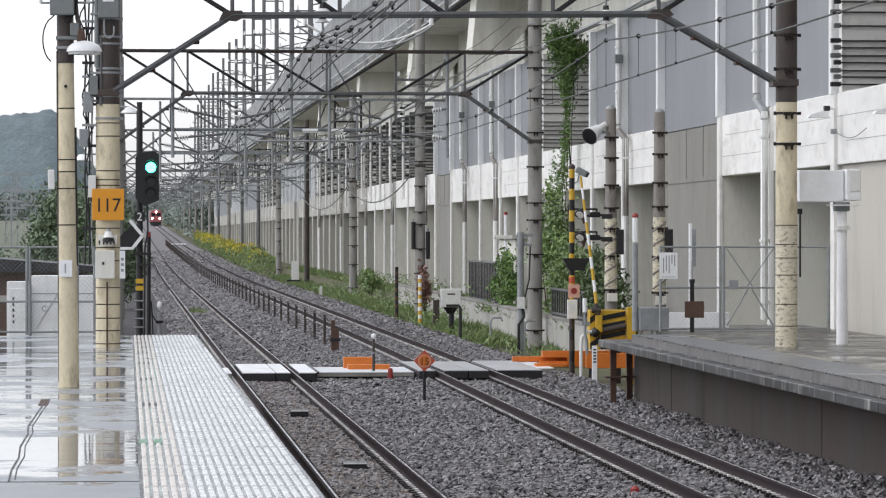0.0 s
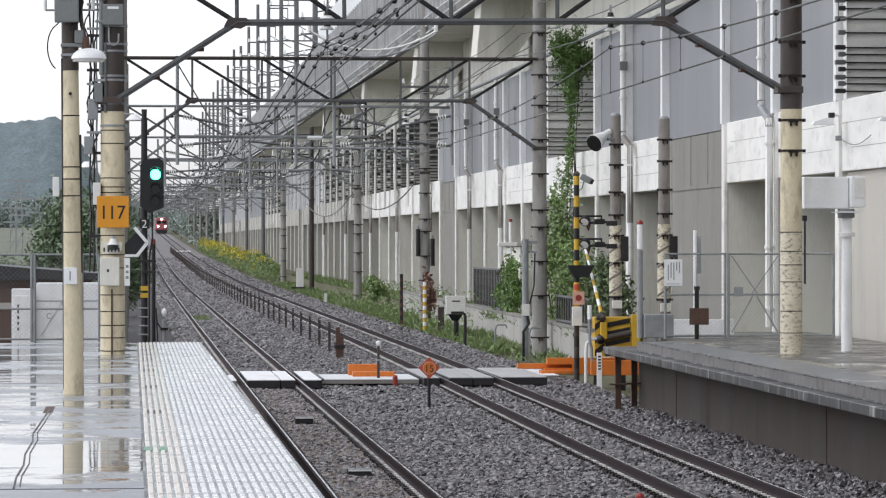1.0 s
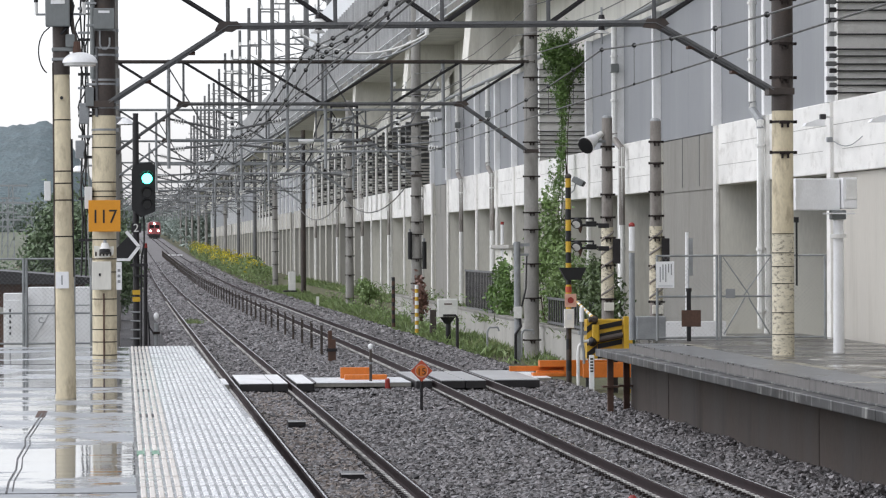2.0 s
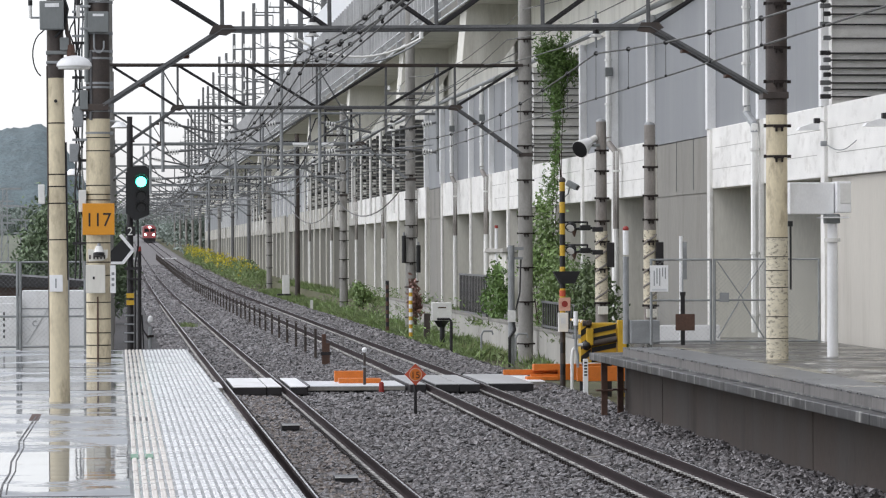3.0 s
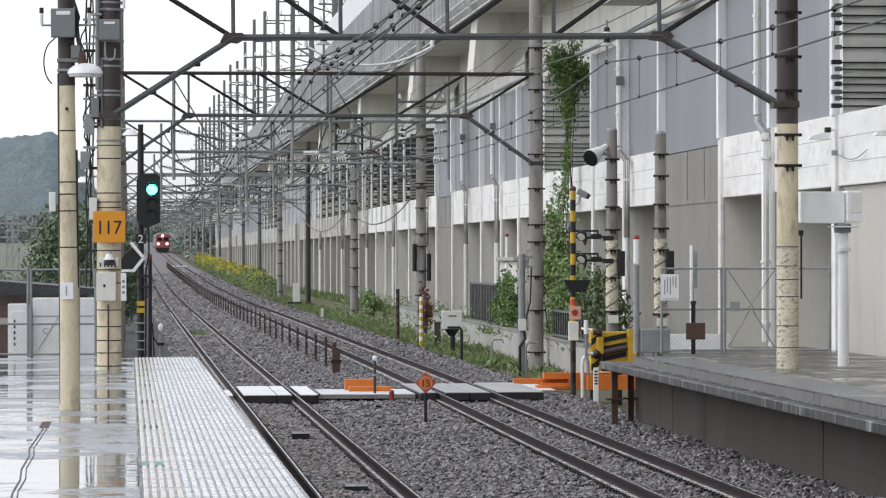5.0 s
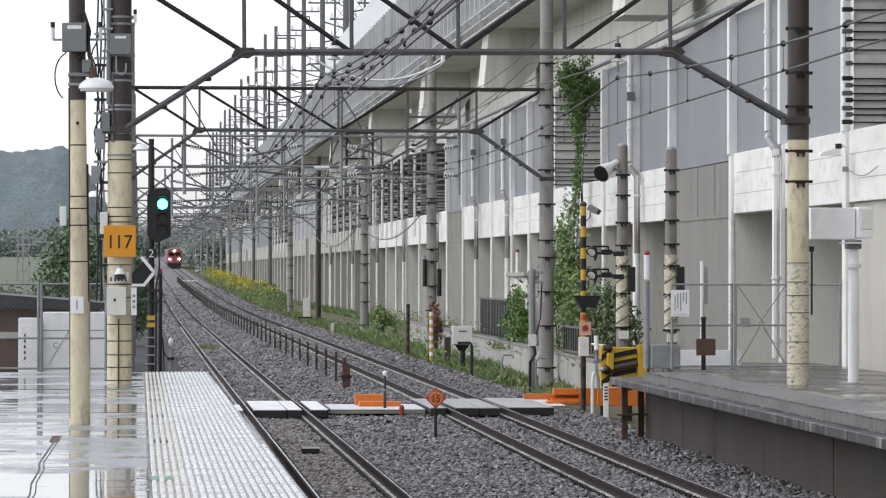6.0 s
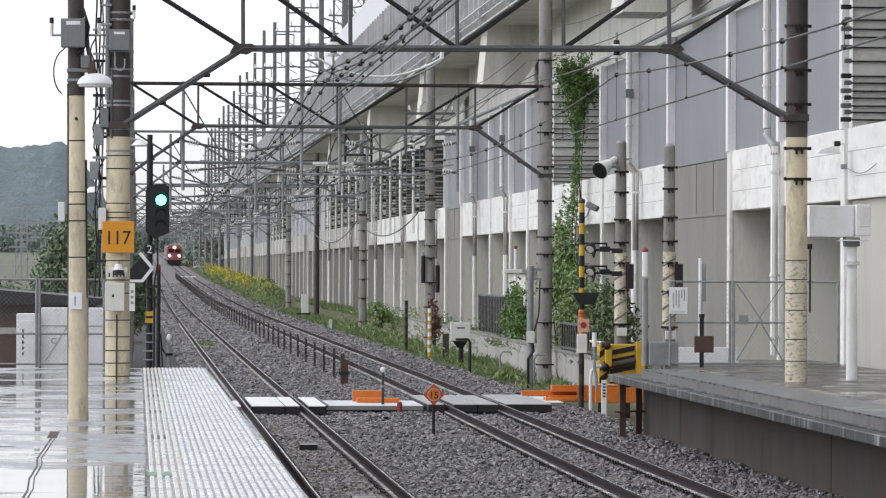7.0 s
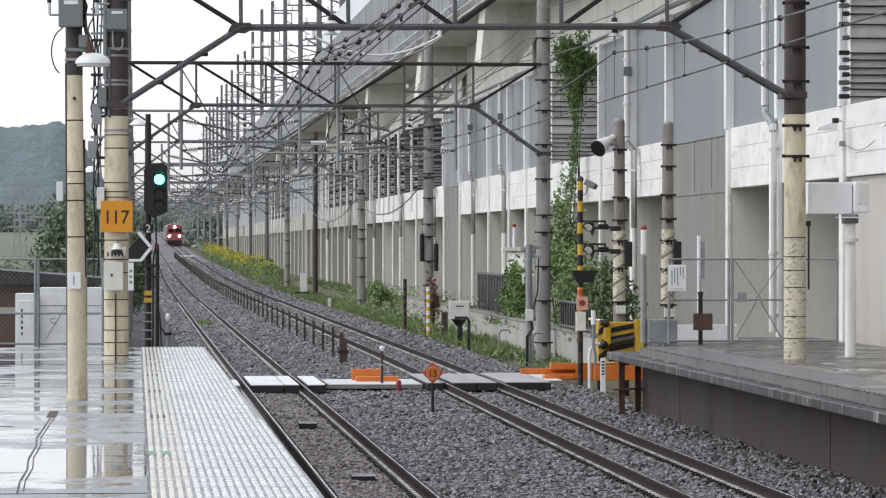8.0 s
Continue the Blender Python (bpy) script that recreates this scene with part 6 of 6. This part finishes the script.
    part("cable", tube(BM(), [(0.25, 0, 2.8), (0.22, 0, 1.9), (0.1, 0, 1.4)], 0.02), M["black"], s)
    s = thing("white_tipped_pole", 11.72, 113.5, 0.3, "thin white pole with a red tip", "pole")
    part("shaft", rod(BM(), (0, 0, 0), (0, 0, 3.05), 0.06, 0.05, 12), M["white"], s)
    part("tip", rod(BM(), (0, 0, 3.05), (0, 0, 3.14), 0.055, seg=12), M["red"], s)
    for x, y, h in ((10.65, 99.5, 0.6), (10.3, 104.0, 0.62), (10.3, 95.0, 0.75)):
        s = thing("gooseneck_conduit", x, y, -0.25, "bent white conduit pipe rising from the weeds", "conduit", "gooseneck conduits")
        part("pipe", tube(BM(), [(0, 0, 0), (0, 0, h - 0.12), (0.06, 0, h), (0.3, 0, h), (0.33, 0, h - 0.1)], 0.03), M["steel"], s, smooth=True)
    s = thing("dark_stub_post", 9.35, 103.0, -0.28, "dark stub post with a bent top on a plate", "post")
    part("post", rod(BM(), (0, 0, 0), (0, 0, 0.95), 0.045, seg=10), M["dark"], s)
    part("arm", tube(BM(), [(0, 0, 0.95), (-0.05, 0, 1.02), (-0.4, 0, 1.02)], 0.035), M["dark"], s)
    part("plate", box(BM(), -0.25, 0.25, -0.15, 0.15, 0, 0.05), M["dark"], s)
    s = thing("timber_stub", 9.75, 117.0, -0.2, "dark weathered timber stub in the weeds", "post")
    part("stub", box(BM(), 0, 0.2, 0, 0.2, 0, 0.85, 0.02), M["pole_dark"], s)
    s = thing("relay_cabinet", 9.6, 215.0, 0.0, "pale grey relay cabinet on a dark base", "cabinet")
    part("body", box(BM(), 0, 0.42, 0, 0.4, 0.1, 1.2, 0.02), M["insulator"], s)
    part("base", box(BM(), -0.3, 0.5, -0.1, 0.5, 0, 0.1), M["dark"], s)
    s = thing("white_stub", 9.3, 178.0, -0.3, "short white trackside post", "post")
    part("post", box(BM(), 0, 0.13, 0, 0.13, 0, 0.55, 0.01), M["insulator"], s)
    # line insulators on the pole by the weeds
    for x, z in ((10.42, 2.2), (10.95, 1.85)):
        s = thing("pole_insulator", x, 133.8, z, "long black hanging insulator on the catenary pole", "insulator", "pole insulators")
        part("body", rod(BM(), (0, 0, 0), (0, 0, 1.0), 0.085, seg=10), M["black"], s, smooth=True)
        part("end", rod(BM(), (0, 0, 1.0), (0, 0, 1.12), 0.04, seg=8), M["steel"], s)


# ---------------------------------------------------------------- plants
def build_plants():
    v = tagged(new("ivy"), "dense green ivy hanging down the viaduct column", "ivy")
    pts = np.concatenate([blob_points((12.08, 100.5, 8.0), (0.6, 0.6, 0.8), 3800, 20), blob_points((12.02, 100.5, 7.1), (0.42, 0.6, 0.95), 2400, 16),
                          blob_points((12.02, 100.5, 5.7), (0.16, 0.5, 1.6), 620, 12), blob_points((11.9, 100.5, 4.4), (0.3, 0.5, 0.9), 420, 10)])
    leaf_mesh("foliage", pts, RNG.uniform(0.04, 0.09, len(pts)), M["ivy"], v, wide=0.3)
    for i in range(5):
        x = 12.0 + 0.06 * i
        part("stem", tube(BM(), [(x + 0.05 * math.sin(k * 1.3 + i), 100.6, 0.3 + k * 0.9) for k in range(10)], 0.012, 5), M["bark"], v)
    for x, y, z, rx, ry, rz, n, m, lab in (
            (11.7, 101, 2.6, 0.6, 1.6, 1.5, 2600, "leaf", "tall leafy shrub climbing beside the pole"),
            (11.9, 98, 1.3, 0.9, 2.5, 1.2, 2400, "leaf", "leafy shrub on the low wall"),
            (11.35, 109.5, 1.3, 0.45, 2.0, 0.95, 2200, "ivy", "dark green shrub beside the picket fence"),
            (11.35, 88, 1.5, 0.65, 1.8, 0.9, 2600, "hedge", "dark green hedge behind the barrier"),
            (11.0, 84, 1.0, 0.5, 1.2, 0.75, 1200, "hedge", "dark green hedge behind the barrier"),
            (10.15, 126, 0.9, 0.3, 0.8, 0.75, 900, "dry", "dry reddish-brown shrub on the bank"),
            (10.6, 160, 0.8, 0.5, 1.5, 0.7, 1200, "leaf", "grey-green bush at the foot of the columns")):
        t = thing("shrub", x, y, 0.2, lab, "shrub", "bank shrubs")
        p = blob_points((0, 0, z - 0.2), (rx, ry, rz), n, 14)
        p[:, 2] = np.abs(p[:, 2])
        leaf_mesh("foliage", p, RNG.uniform(0.05, 0.12, n), M[m], t)
        for i in range(5):
            a = i * 1.26
            part("branch", rod(BM(), (0.08 * math.cos(a), 0.08 * math.sin(a), -0.1), (rx * 0.6 * math.cos(a), ry * 0.6 * math.sin(a), z), 0.025, 0.008, 6), M["bark"], t)
    # grass and weeds
    n = 60000
    y = 84 + 170 * RNG.random(n) ** 1.5
    x = RNG.uniform(9.1, 11.9, n)
    keep = (np.sin(x * 2.3 + y * 0.35) + np.sin(y * 0.9)) + RNG.normal(size=n) * 0.9 - 2.2 * (y < 103) * (x > 9.5) > -0.6
    x, y = x[keep], y[keep]
    h = RNG.uniform(0.06, 0.2, len(x)) * (1 + 0.5 * np.sin(y * 0.21) ** 2) * np.where(x < 9.6, 0.6, 1.1)
    g = np.array([grade(v) for v in y])
    z = np.where(x < 11.0, -0.33, 0.3) + g + h * 0.6
    ob = leaf_mesh("grass_bank", np.stack([x, y, z], 1), h, M["grass"], long=1.0, upright=0.55, wide=0.1)
    tagged(ob, "weedy green and straw-coloured grass on the bank", "grass", kind="stuff")
    n = 14000
    y = RNG.uniform(108, 185, n)
    x = RNG.uniform(9.6, 11.9, n)
    keep = np.sin(y * 0.33) + np.sin(x * 2 + y) * 0.4 + RNG.normal(size=n) * 0.4 > 0.45
    x, y = x[keep], y[keep]
    z = np.where(x < 11.0, -0.3, 0.32) + RNG.random(len(x)) ** 1.7 * 0.75
    ob = leaf_mesh("weeds", np.stack([x, y, z], 1), RNG.uniform(0.04, 0.1, len(x)), M["leaf"], upright=0.2, wide=0.3)
    tagged(ob, "leafy green weeds on the bank", "weeds", kind="stuff")
    t = thing("weed_tuft", 2.55, 137.0, -0.2, "straw-coloured tuft of weeds between the rails", "weeds")
    p = RNG.normal(size=(420, 3)) * np.array((0.16, 0.7, 0.05)) + np.array((0, 0, 0.07))
    p[:, 2] = np.abs(p[:, 2])
    blades = leaf_mesh("blades", p, RNG.uniform(0.05, 0.12, 420), M["grass"], t, upright=0.4, wide=0.15)
    tagged(blades, kind="stuff")
    # goldenrod farther on
    n = 20000
    y = RNG.uniform(262, 520, n)
    x = RNG.uniform(9.2, 11.0, n)
    hh = (1.3 + 0.5 * np.sin(y * 0.11) * np.sin(y * 0.047)) * RNG.random(n) ** 0.6
    g = np.array([grade(v) for v in y])
    ob = leaf_mesh("goldenrod_stems", np.stack([x, y, g - 0.2 + hh], 1), RNG.uniform(0.1, 0.22, n), M["grass"], upright=0.4, wide=0.25)
    tagged(ob, "tall green weeds beside the far track", "weeds", kind="stuff")
    n = 4200
    y = RNG.uniform(275, 520, n)
    y = y[np.sin(y * 0.17) + RNG.normal(size=n) * 0.5 > -0.35]
    n = len(y)
    x = RNG.uniform(9.0, 10.6, n)
    hh = 0.95 + 0.9 * RNG.random(n) + 0.3 * np.sin(y * 0.11)
    g = np.array([grade(v) for v in y])
    ob = leaf_mesh("goldenrod_blooms", np.stack([x, y, g - 0.2 + hh], 1), RNG.uniform(0.06, 0.14, n), M["bloom"], upright=0.5)
    tagged(ob, "yellow goldenrod flowers beside the far track", "flowers", kind="stuff")
    # trees past the left fence
    for x, y, h, r, lab in ((-1.95, 112, 4.5, 1.2, "dark green roadside tree"), (-1.1, 120, 4.8, 1.3, "dark green roadside tree"), (-4.4, 130, 2.4, 1.5, "low dark green tree"), (-0.3, 150, 3.6, 0.9, "low dark green tree")):
        t = thing("tree", x, y, -0.5, lab + " behind the station fence", "tree", "left trees")
        bm = BM()
        rod(bm, (0, 0, 0), (0.1, 0, h * 0.5), 0.12, 0.07, 8)
        for i in range(7):
            a = i * 0.9
            rod(bm, (0.08, 0, h * (0.3 + 0.03 * i)), (r * 0.7 * math.cos(a), r * 0.7 * math.sin(a), h * (0.6 + 0.05 * i)), 0.05, 0.015, 6)
        part("trunk", bm, M["bark"], t)
        p = blob_points((0, 0, h * 0.6), (r, r, h * 0.48), 11000, 26)
        leaf_mesh("crown", p, RNG.uniform(0.06, 0.13, 11000), M["tree"], t)


# ---------------------------------------------------------------- distance
def build_distance():
    # wooded ridge
    nx, ny = 300, 44
    verts = []
    for j in range(ny):
        for i in range(nx):
            x = -420 + i * 1.9
            y = 1450 + j * 8
            prof = 57 * (1 - soft(-36, 4, x)) * (0.93 + 0.07 * math.sin(x * 0.045 + 1)) + 4
            rise = math.sin(min(1, j / (ny * 0.62)) * math.pi / 2)
            lump = 2.2 * noise.noise((x * 0.1, y * 0.08, 0)) + 1.5 * abs(noise.noise((x * 0.35, y * 0.22, 3))) + 0.8 * noise.noise((x * 0.9, y * 0.5, 5))
            verts.append((x, y, 3 + prof * rise + lump * rise))
    faces = [(j * nx + i, j * nx + i + 1, (j + 1) * nx + i + 1, (j + 1) * nx + i) for j in range(ny - 1) for i in range(nx - 1)]
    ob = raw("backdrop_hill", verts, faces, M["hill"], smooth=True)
    tagged(ob, "wooded hill in the distance, tinted blue-grey for mist", "hill", kind="backdrop")
    # far tree belt closing the line
    n = 26000
    p = np.stack([RNG.uniform(-70, 90, n), RNG.uniform(1250, 1300, n), 5 + RNG.random(n) ** 1.3 * 12], 1)
    ob = leaf_mesh("far_tree_belt", p, RNG.uniform(0.5, 1.4, n), M["belt"], upright=0.3)
    tagged(ob, "far tree belt in mist-tinted pale green where the line ends from view", "woods", kind="stuff")
    n = 9000
    v = RNG.uniform(560, 1240, n)
    p = np.stack([RNG.uniform(9.6, 16, n) + 4 * RNG.random(n), v, np.array([grade(q) for q in v]) + RNG.random(n) ** 1.4 * (3.5 + 1.5 * np.sin(v * 0.05))], 1)
    ob = leaf_mesh("far_lineside_scrub", p, RNG.uniform(0.25, 0.7, n), M["belt"], upright=0.3)
    tagged(ob, "mist-tinted pale scrub beside the far end of the line", "woods", kind="stuff")
    # substation frames left of the line
    for x, y, h in ((-15.2, 500, 11.6), (-13.2, 520, 9.4), (-17.3, 540, 10.4)):
        s = thing("substation_frame", x, y, -0.5, "pale grey steel substation frame in the mist", "steel frame", "substation frames")
        for dx in (-0.5, 0.5):
            part("leg", bar(BM(), (dx, 0, 0), (dx * 0.5, 0, h), 0.16, 0.16), M["steel"], s)
        for k in range(3):
            z = h * (0.98 - 0.2 * k)
            part("cross_arm", box(BM(), -2.2 + 0.4 * k, 2.2 - 0.4 * k, -0.12, 0.12, z, z + 0.25), M["steel"], s)
        for k in range(5):
            part("lacing", bar(BM(), (-0.45, 0, k * h / 5), (0.4, 0, (k + 1) * h / 5), 0.1, 0.1), M["steel"], s)
    # masts on the viaduct
    y = 176.0
    i = 0
    while y < 640:
        s = thing("viaduct_mast", 11.35, y, 11.0, "tall slim steel catenary mast on the viaduct", "mast", "viaduct masts")
        part("mast", rod(BM(), (0, 0, 0), (0, 0, 13.2 - (i % 3) * 0.5), 0.2, 0.15, 10), M["beam"], s)
        part("arm", rod(BM(), (0, 0, 11.2), (1.6, 0, 11.2), 0.06, seg=6), M["beam"], s)
        part("arm", rod(BM(), (1.6, 0, 11.2), (1.6, 0, 10.3), 0.05, seg=6), M["beam"], s)
        part("bracket", rod(BM(), (0, 0, 6.0), (2.6, 0, 6.5), 0.05, seg=6), M["beam"], s)
        part("bracket", rod(BM(), (0, 0, 7.3), (2.6, 0, 6.5), 0.05, seg=6), M["beam"], s)
        for z in (4.6, 5.6, 8.4, 9.7):
            arm = part("cross_arm", box(BM(), -0.9, 1.1, -0.05, 0.05, z, z + 0.1), M["beam"], s)
            for x in (-0.8, 0.55, 1.0):
                part("insulator", rod(BM(), (x, 0, z + 0.1), (x, 0, z + 0.42), 0.1, 0.05, 8), M["insulator"], arm)
        part("stay", rod(BM(), (0, 0, 9.0), (1.9, 0, 7.9), 0.035, seg=6), M["beam"], s)
        y += 26.0
        i += 1
    for y in (196.0, 214.0):
        s = thing("lattice_mast", 11.7, y, 11.0, "grey lattice steel mast on the viaduct", "mast", "lattice masts")
        for dx in (-0.32, 0.32):
            for dy in (-0.32, 0.32):
                part("leg", bar(BM(), (dx, dy, 0), (dx, dy, 16), 0.09, 0.09), M["beam"], s)
        for k in range(20):
            z = k * 0.8
            for sgn in (1, -1):
                part("lacing", bar(BM(), (-0.32 * sgn, -0.33, z), (0.32 * sgn, -0.33, z + 0.8), 0.05, 0.03), M["beam"], s)
    # far crossing
    f = tagged(new("far_crossing"), "pale far level crossing panels over the tracks", "level crossing", kind="structure")
    for x in (2.4, 5.9, 6.75, 7.6):
        part("crossing_panel", box(BM(), x - 0.32, x + 0.32, 498, 504, grade(500) - 0.1, grade(500) + 0.05), M["white"], f)


# ---------------------------------------------------------------- train
def build_train():
    t = thing("locomotive", 0, 0, 0, "red electric locomotive with three lit headlamps", "locomotive")
    bm = BM()
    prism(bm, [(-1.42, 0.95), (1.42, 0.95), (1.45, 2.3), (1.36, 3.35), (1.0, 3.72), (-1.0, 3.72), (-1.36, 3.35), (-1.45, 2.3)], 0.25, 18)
    part("body", bm, M["hazed_train_red"], t)
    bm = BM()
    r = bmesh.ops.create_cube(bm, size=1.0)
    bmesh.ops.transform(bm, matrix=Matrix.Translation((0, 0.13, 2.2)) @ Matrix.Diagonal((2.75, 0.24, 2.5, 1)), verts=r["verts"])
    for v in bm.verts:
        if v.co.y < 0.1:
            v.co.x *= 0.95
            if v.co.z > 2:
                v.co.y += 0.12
    part("nose", bm, M["hazed_train_red"], t)
    for x in (-0.62, 0.62):
        part("windscreen", box(BM(), x - 0.5, x + 0.5, -0.03, 0.06, 2.35, 3.05, 0.02), M["glass"], t)
        part("headlamp", rod(BM(), (x * 1.45, -0.09, 1.72), (x * 1.45, 0.0, 1.72), 0.19, seg=16), M["lens_white"], t)
    part("headlamp", rod(BM(), (0, -0.02, 3.36), (0, 0.1, 3.36), 0.2, seg=16), M["lens_white"], t)
    part("buffer_beam", box(BM(), -1.35, 1.35, -0.1, 0.2, 0.55, 0.95, 0.02), M["dark"], t)
    part("snow_plough", prism(BM(), [(-1.2, 0.12), (1.2, 0.12), (1.3, 0.55), (-1.3, 0.55)], -0.05, 0.15), M["dark"], t)
    part("coupler", box(BM(), -0.15, 0.15, -0.45, -0.1, 0.75, 0.98, 0.02), M["dark"], t)
    part("underframe", box(BM(), -1.1, 1.1, 0.4, 17.6, 0.35, 0.94), M["dark"], t)
    for y in (2.2, 5.0, 8.2, 10.8, 13.4, 16.0):
        for x in (-0.566, 0.566):
            part("wheel", rod(BM(), (x - 0.06, y, 0.46), (x + 0.06, y, 0.46), 0.46, seg=16), M["dark"], t)
    part("roof_hood", box(BM(), -0.8, 0.8, 3, 15, 3.721, 3.95, 0.05), M["steel"], t)
    for y in (4.5, 13.0):
        bm = BM()
        rod(bm, (-0.5, y - 0.7, 3.95), (-0.4, y + 0.6, 4.5), 0.03, seg=6)
        rod(bm, (0.5, y - 0.7, 3.95), (0.4, y + 0.6, 4.5), 0.03, seg=6)
        rod(bm, (-0.4, y + 0.6, 4.5), (-0.3, y, 4.92), 0.03, seg=6)
        rod(bm, (0.4, y + 0.6, 4.5), (0.3, y, 4.92), 0.03, seg=6)
        rod(bm, (-0.8, y, 5.0), (0.8, y, 5.0), 0.03, seg=6)
        part("pantograph", bm, M["dark"], t)
    for k in range(5):
        y = 19 + k * 14
        part("wagon", box(BM(), -1.3, 1.3, y, y + 13, 1.0, 3.4, 0.03), M["rust"] if k % 2 else M["steel"], t)
        part("wagon_frame", box(BM(), -1.1, 1.1, y + 0.2, y + 12.8, 0.45, 0.99), M["dark"], t)
    return t


build_crossing()
build_trackside()
build_left_fittings()
build_left_end()
barrier_arm = build_right_fittings()
build_bank()
build_plants()
build_distance()
train = build_train()


# ---------------------------------------------------------------- what moves
def motions():
    rows = []
    for k in range(9):
        y = 905.0 - 29.5 * k
        slope = math.degrees(math.atan(0.0087))
        rows.append((float(k), pose(track_x(2, y), y, grade(y), slope, 0, 0)))
    walk(train, rows)
    lift = ((0.0, 80), (0.5, 53), (1.0, 33), (1.5, 17.5), (1.7, 12), (2.2, 3.5), (2.8, 0), (8.0, 0))
    walk(barrier_arm, [(t, pose(0.13, -0.05, 1.32, 0, -6 * math.sin(radians(a)), 0) @ pose(0, 0, 0, a, 0, 0)) for t, a in lift])


motions()
